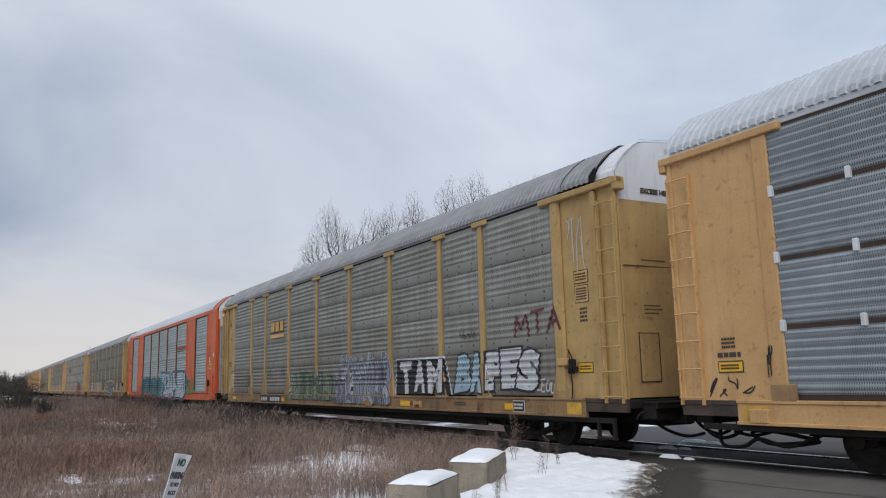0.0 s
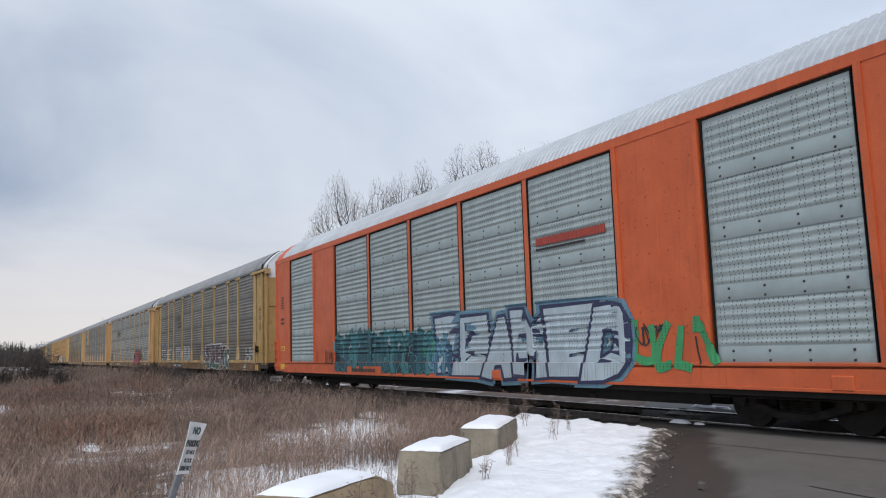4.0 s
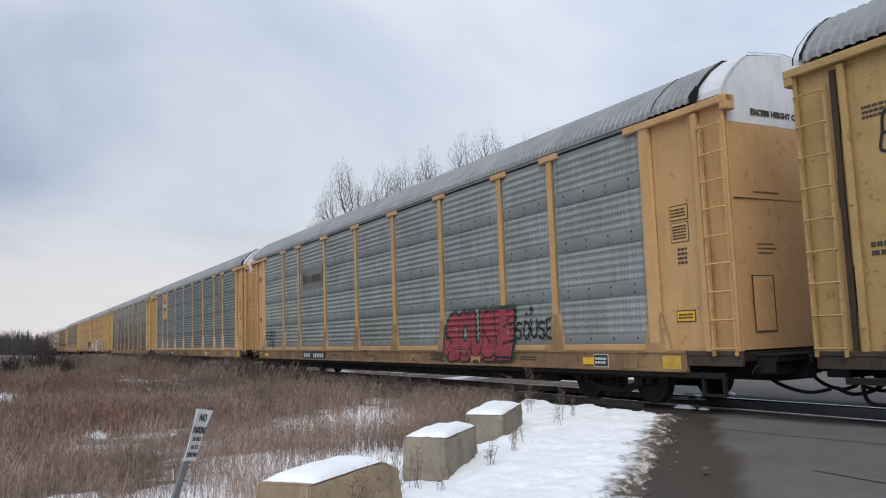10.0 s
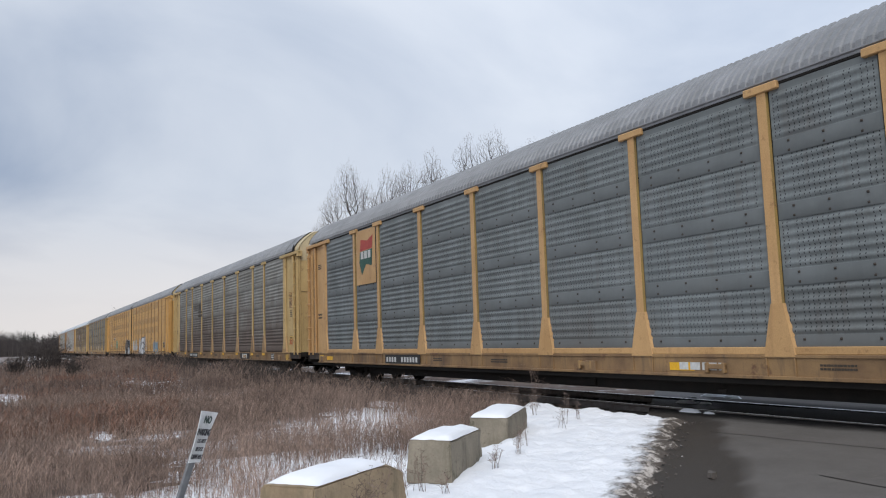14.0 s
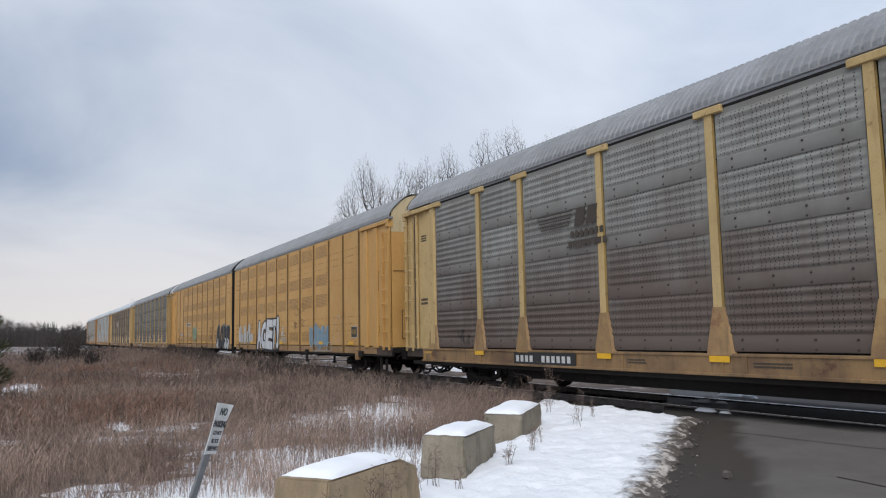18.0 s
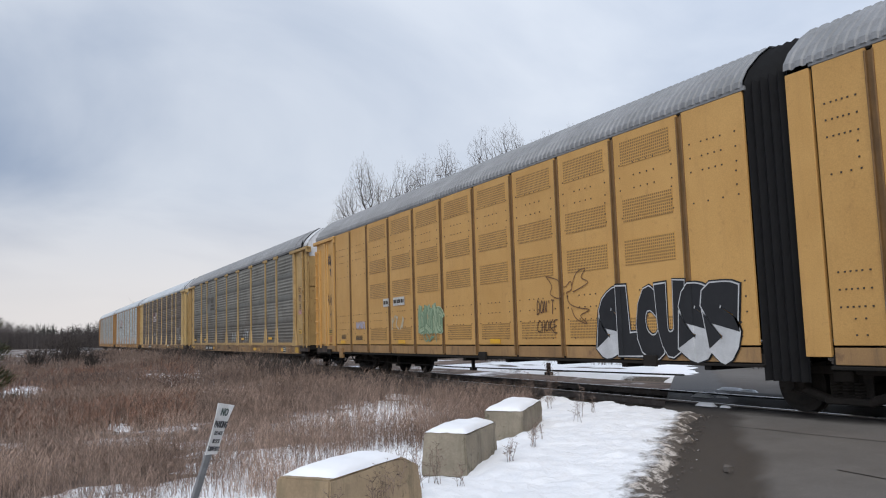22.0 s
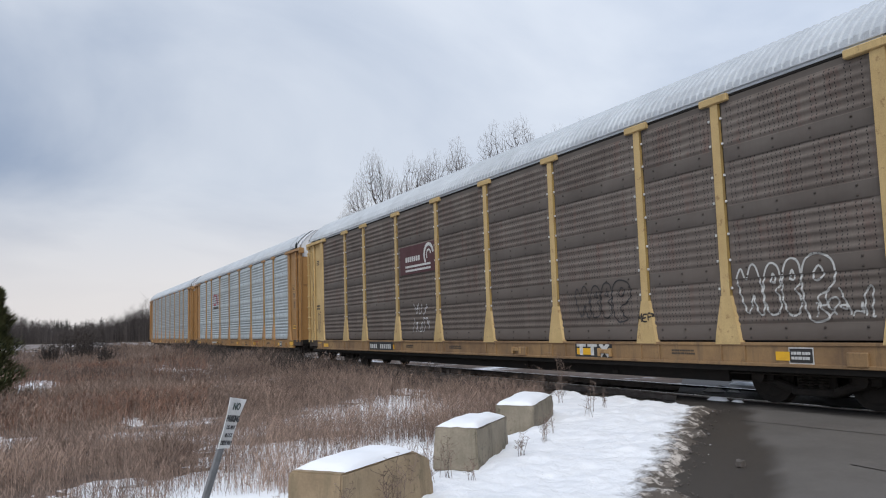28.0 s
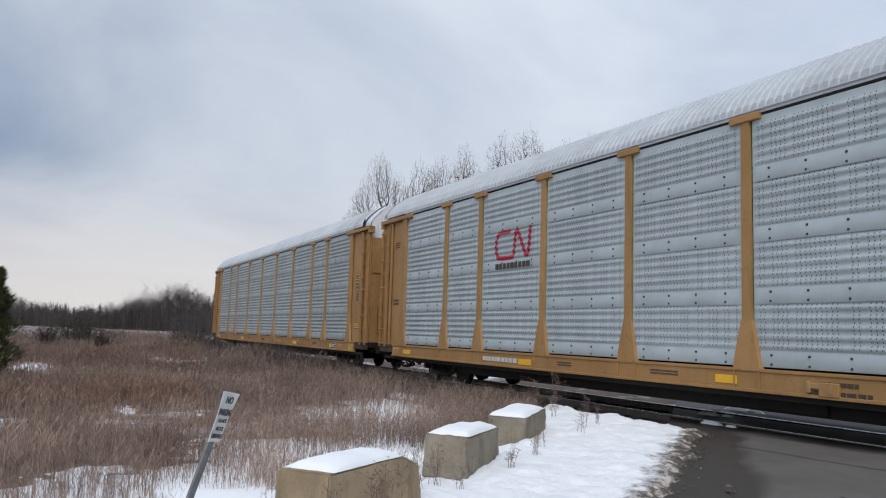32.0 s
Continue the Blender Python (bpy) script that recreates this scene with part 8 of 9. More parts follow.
def build_track():
    sheet("ballast", steps(-330, 60, 390), [9.3, 9.7, 10.1, 10.6, 11.3, 12.0, 12.5, 12.9, 13.4, 13.8, 14.6, 15.4, 16.2],
          lambda x, y: -0.17 + 0.03 * lumps(x, y, 2.2) - 0.22 * min(1.0, max(0.0, abs(y - TRACK) - 1.5)), M["ballast"], "dark ballast bed with patches of snow", False)
    for y in RAILS:
        name = "rail"
        verts, faces = [], []
        prof = ((-0.07, -0.175), (-0.07, -0.16), (-0.012, -0.135), (-0.012, -0.045), (-0.036, -0.03), (-0.036, -0.004), (0.036, -0.004), (0.036, -0.03), (0.012, -0.045), (0.012, -0.135), (0.07, -0.16), (0.07, -0.175))
        xs = [-2000, -330, -120, -60, -30, -15, -5, 5, 60]
        for x in xs:
            verts += [(x, y + a, b) for a, b in prof]
        m = len(prof)
        for i in range(len(xs) - 1):
            for j in range(m):
                faces.append((i * m + j, i * m + (j + 1) % m, (i + 1) * m + (j + 1) % m, (i + 1) * m + j))
        me = mesh_from(name, verts, faces)
        me.materials.append(M["rail"])
        r = tagged(new(name, me), "worn steel rail on timber ties", "rail", "the two rails", "structure")
        part("rail_head", boxes([(-330, 60, y - 0.034, y + 0.034, -0.006, 0.0)]), M["rail_top"], r, "polished top of the rail")
    tie = cached("tie", lambda: boxes([(-0.11, 0.11, -1.3, 1.3, -0.30, -0.135)], 0.012), M["tie"])
    bed = bpy.data.objects["ballast"]
    k = 0
    x = -12.0
    while x > -140 and k < 220:
        place("tie", tie, bed, (x, TRACK, 0), random.Random(k).uniform(-0.02, 0.02))
        x -= 0.54
        k += 1
    # dark flangeways beside the rails on the crossing
    road = bpy.data.objects["road"]
    for y, side in ((RAILS[0], 1), (RAILS[1], -1)):
        part("flangeway", boxes([(-13.0, 2.0, y + side * 0.04, y + side * 0.10, -0.03, -0.004)]), M["rubber"], road)


def block(x, y, turn, label, w=0.56, l=1.45, h=0.46, snow=0.07, seed=0, base=-0.16, material=None, rounded=0.0, cap=0.46):
    """A cast concrete block with broken edges and a cap of snow."""
    rnd = random.Random(seed)
    root = empty("concrete_block", (x, y, base))
    root.rotation_euler = (radians(rnd.uniform(-2, 2)), radians(rnd.uniform(-2, 2)), turn)
    tagged(root, label, "concrete block", "blocks along the road's edge")
    bm = boxes([(-w / 2, w / 2, -l / 2, l / 2, 0, h)])
    bmesh.ops.subdivide_edges(bm, edges=bm.edges[:], cuts=5, use_grid_fill=True)
    for v in bm.verts:
        k = 1 - 0.06 * (v.co.z / h)
        v.co.x *= k
        v.co.y *= 1 - 0.05 * (v.co.z / h)
        edge = (abs(v.co.x) > w * 0.44) + (abs(v.co.y) > l * 0.44) + (v.co.z > h * 0.93)
        p = v.co * 6 + Vector((seed, 0, 0))
        v.co += Vector((noise.noise(p), noise.noise(p + Vector((9, 0, 0))), noise.noise(p + Vector((0, 9, 0))))) * (0.008 + 0.012 * (edge >= 2))
        if edge >= 2:
            v.co.x *= 0.975
            if v.co.z > h * 0.9:
                v.co.z -= 0.014
    bmesh.ops.bevel(bm, geom=[e for e in bm.edges if e.calc_face_angle(0) > 0.9], offset=0.014, segments=2, affect="EDGES")
    for v in bm.verts:
        k = max(0.0, (v.co.y - l * 0.22) / (l * 0.28))
        if v.co.z > h * 0.4:
            v.co.z -= rounded * k * k * h * (v.co.z / h)
    part("block_body", bm, material or M["concrete"], root)
    n, m = 18, 26
    verts, faces = [], []
    for j in range(m + 1):
        for i in range(n + 1):
            a, b = -1 + 2 * i / n, -1 + 2 * j / m
            k = (max(0.0, 1 - abs(a) ** 3.2) * max(0.0, 1 - abs(b) ** 5)) ** 0.5
            wob = 1 - 0.05 * (1 + noise.noise(Vector((a * 2 + seed, b * 2, 0))))
            verts.append((a * w * 0.47 * wob, b * l * cap * wob - 0.03 - (0.46 - cap) * l * 0.8, h - 0.012 + snow * k * (0.9 + 0.35 * noise.noise(Vector((a * 1.7, b * 1.7, seed + 3))))))
    for j in range(m):
        for i in range(n):
            c = j * (n + 1) + i
            faces.append((c, c + 1, c + n + 2, c + n + 1))
    me = mesh_from("snow_cap", verts, faces, True)
    me.materials.append(M["snow_clean"])
    place("snow_cap", me, root, label="smooth white cap of snow")
    return root


def sign():
    """A leaning steel post with a small notice."""
    root = empty("no_parking_sign", (-6.93, 1.09, -0.37))
    root.matrix_world = Matrix.Translation(root.location) @ Matrix.Rotation(radians(17), 4, Vector((-0.97, 0.2, 0.0))) @ pose(0, 0, 0, 0, 0, SIGN_TURN)
    tagged(root, "leaning steel post with a faded white NO PARKING notice", "sign")
    bm = boxes([(-0.03, 0.03, 0.0, 0.022, -0.3, 1.24), (-0.045, -0.028, -0.004, 0.02, -0.3, 1.24), (0.028, 0.045, -0.004, 0.02, -0.3, 1.24)], 0.003)
    part("post", bm, M["galv_post"], root)
    w, z0, z1 = 0.115, 0.83, 1.26
    bm = bmesh.new()
    n = 8
    rows = []
    for j in range(n + 1):
        z = z0 + (z1 - z0) * j / n
        row, ang = [], radians(-13) * (j / n - 0.5)
        for i in range(7):
            x, y = (-w + 2 * w * i / 6) * (1 - 0.16 * math.sin(math.pi * j / n)), -0.012 - 0.008 * abs(-1 + i / 3) ** 2 - 0.008 * (j / n - 0.4) ** 2
            row.append(bm.verts.new((x * math.cos(ang) - y * math.sin(ang), x * math.sin(ang) + y * math.cos(ang), z)))
        rows.append(row)
    for a, b in zip(rows, rows[1:]):
        for i in range(6):
            bm.faces.new((a[i], a[i + 1], b[i + 1], b[i]))
    r = bmesh.ops.extrude_face_region(bm, geom=bm.faces[:])
    bmesh.ops.translate(bm, vec=(0, 0.004, 0), verts=[g for g in r["geom"] if isinstance(g, bmesh.types.BMVert)])
    plate_ob = part("notice", bm, M["sign_white"], root, "faded white notice plate")
    letters("NO", 0.085, M["sign_green"], "notice_word", plate_ob, (0, -0.028, 1.19), (90, 0, 0), "dark NO", 0.002, 0, 0.002, 0.85)
    letters("PARKING", 0.078, M["sign_ink"], "notice_word", plate_ob, (0, -0.028, 1.085), (90, 0, 0), "dark PARKING lettering", 0.0015, 0, 0.002, 0.62)
    for text, z, size, wide in (("DO NOT", 1.012, 0.050, 0.66), ("BLOCK", 0.945, 0.050, 0.7), ("DRIVEWAY", 0.88, 0.058, 0.6)):
        letters(text, size, M["sign_ink"], "notice_word", plate_ob, (0, -0.030, z), (90, 0, 0), "worn dark lettering", 0.0, 0, 0.002, wide)


SIGN_TURN = 137


# ---------------------------------------------------------------- weeds and trees
def weeds(name, count, seed, region, hgt, material, label, thick=1.0, twigs=4):
    """Dry standing stems with side shoots, as one mass."""
    rs = np.random.RandomState(seed)
    verts, faces = [], []
    made = 0
    while made < count:
        x, y, far = region(rs)
        if x is None:
            continue
        made += 1
        patch = 0.75 + 0.5 * noise.noise(Vector((x * 0.25, y * 0.25, seed)))
        h = rs.uniform(*hgt) * patch * (1.0 + (0.12 + 0.75 * min(1.0, max(0.0, (-x - 22.0) / 25.0))) * min(1.0, max(0.0, (y - 5.0) / 1.5)))
        z = field_z(x, y) - 0.03
        w = 0.0030 * thick * rs.uniform(0.6, 1.5) * (1 + far * 0.05)
        a = rs.uniform(0, math.pi)
        ca, sa = math.cos(a) * w, math.sin(a) * w
        lx, ly = rs.normal(0, 0.13) * h, rs.normal(0, 0.13) * h
        k = len(verts)
        mx, my = x + lx * 0.35, y + ly * 0.35
        verts += [(x - ca, y - sa, z), (x + ca, y + sa, z), (mx + ca * 0.8, my + sa * 0.8, z + h * 0.55), (mx - ca * 0.8, my - sa * 0.8, z + h * 0.55), (x + lx, y + ly, z + h)]
        faces += [(k, k + 1, k + 2, k + 3), (k + 3, k + 2, k + 4)]
        for _ in range(twigs):
            t = rs.uniform(0.35, 0.95)
            bx, by, bz = x + lx * t * t, y + ly * t * t, z + h * t
            an, ln = rs.uniform(0, 6.28), rs.uniform(0.08, 0.28) * h
            ex, ey, ez = bx + math.cos(an) * ln * 0.6, by + math.sin(an) * ln * 0.6, bz + ln * 0.8
            k = len(verts)
            ww = w * 0.75
            verts += [(bx - ww * math.sin(an), by + ww * math.cos(an), bz), (bx + ww * math.sin(an), by - ww * math.cos(an), bz), (ex + ww * 0.9, ey, ez), (ex, ey, ez + ww * 3)]
            faces.append((k, k + 1, k + 2, k + 3))
    me = mesh_from(name, verts, faces)
    me.materials.append(material)
    return tagged(new(name, me), label, "dry weeds", kind="stuff")


# bare snowy spots in the field: place, half width, half length along x
PATCHES = ((-36.0, 5.3, 1.6, 7.0), (-16.7, 1.5, 0.30, 0.9), (-30.0, -0.3, 0.9, 6.5), (-14.3, -0.7, 0.7, 1.8), (-14.0, 5.4, 0.3, 0.8), (-19.5, -0.9, 0.5, 2.0))
# thin snow in which the nearer weeds stand
THIN = ((-13.6, 5.0, 1.3, 2.2), (-15.4, 6.7, 1.2, 2.6), (-17.2, 8.5, 0.7, 2.8), (-11.0, 2.6, 1.0, 1.6), (-8.4, 1.4, 2.1, 2.2), (-9.8, 3.6, 2.0, 2.8), (-12.2, 5.9, 1.5, 3.0), (-15.8, 7.5, 0.8, 3.2), (-7.6, -1.4, 2.0, 2.2))


def field_region(r0, r1, a0=-7.0, a1=43.0, top=9.25, gap=-3.15):
    def pick(rs):
        a = radians(rs.uniform(a0, a1))
        r = r0 * (r1 / r0) ** rs.uniform(0, 1)
        x, y = -r * math.cos(a), r * math.sin(a)
        u, v = uv(x, y)
        if y > top or v > gap + 0.5 * lumps(x, y, 0.7, 4):
            return None, None, None
        for px, py, pr, pl in PATCHES:
            if ((x - px) / pl) ** 2 + ((y - py) / pr) ** 2 < rs.uniform(0.15, 1.15) and rs.uniform() < 0.8:
                return None, None, None
        for px, py, pr, pl in THIN[:4]:
            if ((x - px) / pl) ** 2 + ((y - py) / pr) ** 2 < rs.uniform(0.4, 1.2) and rs.uniform() < 0.62:
                return None, None, None
        thin = 0.35 + 1.1 * noise.noise(Vector((x * 0.3, y * 0.3, 2.0))) + 0.6 * noise.noise(Vector((x * 1.1, y * 1.1, 7.0)))
        if rs.uniform() < thin + (0.48 if r < 9.5 else 0.36 if r < 11.5 else 0.12 if r < 16 else 0.0):
            return None, None, None
        return x, y, r
    return pick


def snow_patches():
    for k, (px, py, pr, pl) in enumerate(PATCHES + THIN):
        xs, ys = steps(px - pl * 1.5, px + pl * 1.5, 40), steps(py - pr * 1.6, py + pr * 1.6, 40)

        def height(x, y):
            e = ((x - px) / pl) ** 2 + ((y - py) / pr) ** 2 + 0.9 * lumps(x, y, 1.1, k) + 0.5 * lumps(x, y, 3.5, k)
            return field_z(x, y) + 0.045 - 0.065 * min(1.6, max(0.0, e)) + 0.015 * lumps(x, y, 6.0, k)
        sheet("snow_patch", xs, ys, height, M["snow_clean"], "thin patch of snow among the weeds")


def limb(verts, faces, p, q, r0, r1, sides=4):
    d = (q - p)
    if d.length < 1e-6:
        return
    d.normalize()
    a = d.orthogonal().normalized()
    c = d.cross(a)
    k = len(verts)
    for pt, r in ((p, r0), (q, r1)):
        for i in range(sides):
            t = 2 * math.pi * i / sides
            verts.append(tuple(pt + r * (math.cos(t) * a + math.sin(t) * c)))
    for i in range(sides):
        faces.append((k + i, k + (i + 1) % sides, k + sides + (i + 1) % sides, k + sides + i))


TREES = {}


def tree_meshes(seed):
    """Trunk and crown of a leafless tree one metre high: twig ends scattered in a few lobes, each joined to the limb that reaches it most easily."""
    rs = np.random.RandomState(seed)
    fork = rs.uniform(0.62, 0.70)
    lobes = [(0.0, 0.0, 0.87, 0.075, 0.13)]
    a0 = rs.uniform(0, 6.28)
    for k in range(4):
        a, d = a0 + k * 1.57 + rs.uniform(-0.4, 0.4), rs.uniform(0.06, 0.09)
        lobes.append((d * math.cos(a), d * math.sin(a), rs.uniform(0.76, 0.88), rs.uniform(0.050, 0.070), rs.uniform(0.07, 0.11)))
    a = rs.uniform(0, 6.28)
    lobes.append((0.06 * math.cos(a), 0.06 * math.sin(a), rs.uniform(0.62, 0.70), 0.045, 0.06))
    ends = []
    for lx, ly, lz, r, rz in lobes:
        q = rs.normal(size=(int(5.2e5 * r * r * rz), 3))
        q *= (rs.uniform(0.05, 1.0, len(q)) ** 0.42 / np.linalg.norm(q, axis=1))[:, None]
        ends.append(q * (r, r, rz) + (lx, ly, lz))
    ends = np.concatenate(ends)
    ends = ends[np.argsort(np.linalg.norm(ends - (0, 0, fork), axis=1))]
    # the bare trunk, slightly bent
    n0 = 12
    nodes = np.zeros((n0 + len(ends), 3))
    nodes[:n0, 2] = np.linspace(0, fork, n0)
    nodes[1:n0, :2] = np.cumsum(rs.normal(0, 0.0035, (n0 - 1, 2)), axis=0)
    parent = np.arange(-1, len(nodes) - 1)
    path = np.zeros(len(nodes))
    path[:n0] = nodes[:n0, 2] * 0.6
    n = n0
    for p in ends:
        d = nodes[:n] - p
        cost = np.sqrt((d * d).sum(1)) + 0.30 * path[:n] + 0.9 * np.maximum(0.0, d[:, 2] + 0.002)
        k = int(cost.argmin())
        nodes[n], parent[n] = p, k
        path[n] = path[k] + math.sqrt(((nodes[k] - p) ** 2).sum())
        n += 1
    weight, kids = np.ones(n), np.zeros(n, int)
    for k in range(n - 1, 0, -1):
        weight[parent[k]] += weight[k]
        kids[parent[k]] += 1
    # soften the bends
    for _ in range(2):
        soft = nodes.copy()
        for k in range(n0, n):
            soft[parent[k]] = soft[parent[k]] * (1 - 0.22 * weight[k] / weight[parent[k]]) + nodes[k] * 0.22 * weight[k] / weight[parent[k]] if parent[k] >= n0 else soft[parent[k]]
        nodes = soft
    radius = [0.00025 * float(v) ** 0.47 for v in weight]
    tv, tf, cv, cf = [], [], [], []
    for k in range(1, n):
        p, q = Vector(nodes[parent[k]]), Vector(nodes[k])
        r0 = min(radius[parent[k]], radius[k] * 1.25) if k >= n0 else radius[parent[k]]
        if weight[k] > 6:
            limb(tv, tf, p, q, r0, radius[k], 6)
        else:
            limb(cv, cf, p, q, r0, radius[k], 3)
        if kids[k] == 0:
            d = (q - p).normalized()
            for _ in range(3):
                e = q + (d * 0.7 + Vector(rs.normal(0, 0.55, 3)) + Vector((0, 0, 0.25))).normalized() * float(rs.uniform(0.008, 0.022))
                limb(cv, cf, q, e, 0.00024, 0.00016, 3)
    out = []
    for nm, v, f, mt in (("trunk", tv, tf, M["bark"]), ("crown", cv, cf, M["twig"])):
        me = mesh_from(nm, v, f)
        me.materials.append(mt)
        out.append((nm, me))
    return out


def bare_tree(x, y, h, seed, label="tall bare winter tree with a fine twiggy crown", lean=0.0, base=-0.4):
    """A leafless tree: trunk and limbs, then a crown of fine twigs."""
    k = seed % 5
    if k not in TREES:
        TREES[k] = tree_meshes(k + 3)
    root = empty("bare_tree", (x, y, base))
    root.rotation_euler = (0, lean, seed * 2.1)
    root.scale = (h * 0.72, h * 0.72, h)
    tagged(root, label, "tree", "bare trees behind the railway")
    for nm, me in TREES[k]:
        place(nm, me, root)
    return root


def evergreen(x, y, h, r, seed, label):
    """A young cedar: a trunk with drooping tufts of needles."""
    rnd = random.Random(seed)
    root = empty("cedar", (x, y, -0.36))
    tagged(root, label, "tree")
    tv, tf = [], []
    limb(tv, tf, Vector((0, 0, 0)), Vector((0.05, 0, h * 0.95)), 0.07, 0.015, 7)
    verts, faces = [], []
    for i in range(5200):
        t = rnd.random() ** 0.8
        z = 0.12 + t * (h - 0.1)
        rr = r * (1 - t) ** 0.7 * (0.75 + 0.35 * math.sin(z * 9 + rnd.uniform(-0.6, 0.6))) * rnd.uniform(0.35, 1.05) ** 0.5
        a = rnd.uniform(0, 6.283)
        p = Vector((math.cos(a) * rr, math.sin(a) * rr, z))
        o = Vector((math.cos(a), math.sin(a), rnd.uniform(0.3, 1.3))).normalized()
        s = o.cross(Vector((0, 0, 1))).normalized() * rnd.uniform(0.015, 0.035)
        L_ = rnd.uniform(0.08, 0.2)
        k = len(verts)
        verts += [tuple(p - s), tuple(p + s), tuple(p + s * 0.7 + o * L_ * 0.6), tuple(p + o * L_), tuple(p - s * 0.7 + o * L_ * 0.6)]
        faces.append((k, k + 1, k + 2, k + 3, k + 4))
    for nm, v, f, mt in (("trunk", tv, tf, M["bark"]), ("foliage", verts, faces, M["evergreen"])):
        me = mesh_from(nm, v, f)
        me.materials.append(mt)
        place(nm, me, root)


def far_woods(name, label, rows, seed, material, conifer=False, density=1.0):
    """A far edge of a wood: many thin upright stems and twigs with an uneven top."""
    rnd = random.Random(seed)
    verts, faces = [], []
    for (x0, y0), (x1, y1), h0, h1, count in rows:
        for i in range(int(count * density)):
            t = rnd.random()
            x, y = x0 + (x1 - x0) * t + rnd.gauss(0, 6), y0 + (y1 - y0) * t + rnd.gauss(0, 3)
            h = (h0 + (h1 - h0) * t) * (0.5 + 0.5 * rnd.random()) * (0.95 + 0.75 * noise.noise(Vector((x * 0.035, y * 0.035, seed))) + 0.35 * noise.noise(Vector((x * 0.15, y * 0.15, seed))))
            if conifer:
                for k in range(26):
                    z = h * (0.08 + 0.92 * k / 26)
                    rr = h * 0.17 * (1 - k / 26.5)
                    for _ in range(3):
                        a = rnd.uniform(0, 6.28)
                        b = len(verts)
                        dx, dy = math.cos(a) * rr, math.sin(a) * rr
                        verts += [(x, y, -0.3 + z + h * 0.03), (x + dx - dy * 0.35, y + dy + dx * 0.35, -0.3 + z - h * 0.03), (x + dx + dy * 0.35, y + dy - dx * 0.35, -0.3 + z - h * 0.03)]
                        faces.append((b, b + 1, b + 2))
            else:
                w = 0.03 + 0.003 * h
                b = len(verts)
                verts += [(x, y - w, -0.3), (x, y + w, -0.3), (x, y, h)]
                faces.append((b, b + 1, b + 2))
                for _ in range(26):
                    z = h * rnd.uniform(0.15, 0.95)
                    l = h * rnd.uniform(0.05, 0.2)
                    s = rnd.choice((-1, 1))
                    b = len(verts)
                    ex, ey = rnd.uniform(-1, 1) * l, s * l * 0.7
                    verts += [(x, y, z), (x, y, z + 0.06), (x + ex, y + ey, z + l)]
                    faces.append((b, b + 1, b + 2))
    me = mesh_from(name, verts, faces)
    me.materials.append(material)
    tagged(new(name, me), label, "woods", kind="stuff")


def shrub(x, y, h, r, seed, label="low dark bare shrub in the field"):
    rnd = random.Random(seed)
    root = empty("shrub", (x, y, -0.34))
    tagged(root, label, "shrub", "shrubs in the field", "")
    verts, faces = [], []
    for i in range(26):
        a = rnd.uniform(0, 6.28)
        d = Vector((math.cos(a) * rnd.uniform(0.1, 0.9) * r / h, math.sin(a) * rnd.uniform(0.1, 0.9) * r / h, 1)).normalized()
        p = Vector((rnd.gauss(0, r * 0.15), rnd.gauss(0, r * 0.15), 0))
        L_ = h * rnd.uniform(0.6, 1.05)
        q = p + d * L_
        limb(verts, faces, p, q, 0.025, 0.008, 3)
        for _ in range(14):
            t = rnd.uniform(0.25, 1)
            o = p.lerp(q, t)
            e = o + Vector((rnd.gauss(0, 0.4), rnd.gauss(0, 0.4), rnd.uniform(0.1, 0.7))) * L_ * 0.3
            limb(verts, faces, o, e, 0.012, 0.006, 3)
            for _ in range(3):
                e2 = e + Vector((rnd.gauss(0, 0.3), rnd.gauss(0, 0.3), rnd.uniform(0, 0.4))) * L_ * 0.2
                limb(verts, faces, e, e2, 0.009, 0.006, 3)
    me = mesh_from("branch_mass", verts, faces)
    me.materials.append(M["bush"])
    place("branch_mass", me, root)


build_ground()
build_road()
build_shoulder()
build_track()
snow_patches()
block(-8.07, 4.39, radians(46), "tan cast concrete block with a cap of snow", w=0.52, l=1.5, seed=1)
block(-9.85, 6.24, radians(44), "worn tan concrete block capped with snow on the bank", w=0.58, l=1.4, seed=2)
block(-6.23, 2.37, radians(40), "chipped tan concrete block with a rounded end and snow on top", w=0.50, l=1.62, h=0.50, seed=3, material=M["concrete_tan"], rounded=0.30, cap=0.37)
sign()
rock = boxes([(-0.042, 0.045, -0.035, 0.035, -0.035, 0.05)], 0.016)
for v in rock.verts:
    v.co += Vector((lumps(v.co.x, v.co.y, 30), lumps(v.co.y, v.co.z, 30), lumps(v.co.z, v.co.x, 30))) * 0.03
ob = part("stone", rock, M["stone_dark"], None, "", (-5.86, 6.24, -0.085))
tagged(ob, "small grey broken stone lying on the road", "stone")
weeds("near_weeds", 26000, 11, field_region(7.4, 24), (0.2, 0.72), M["weed_near"], "dry grey-brown weeds standing in thin snow", 0.5, 7)
weeds("field_weeds", 34000, 12, field_region(17, 110, -9, 30), (0.3, 0.75), M["weed"], "mass of dry brown weeds across the field", 0.85, 5)
weeds("red_weeds", 9000, 13, field_region(15, 55, -7, 10), (0.3, 0.62), M["weed_red"], "reddish dry weeds in the field", 0.9, 5)


def beyond_region(rs):
    x, y = rs.uniform(-85, -6), rs.uniform(20.6, 27.0)
    return (x, y, 20.0) if y > 21.2 + 1.2 * lumps(x, y, 0.25, 6) else (None, None, None)


def trackside_region(rs):
    x, y = -rs.uniform(13.5, 60), rs.uniform(7.9, 9.4)
    return (x, y, -x) if rs.uniform() < 0.55 + 0.9 * lumps(x, y, 0.35, 8) else (None, None, None)


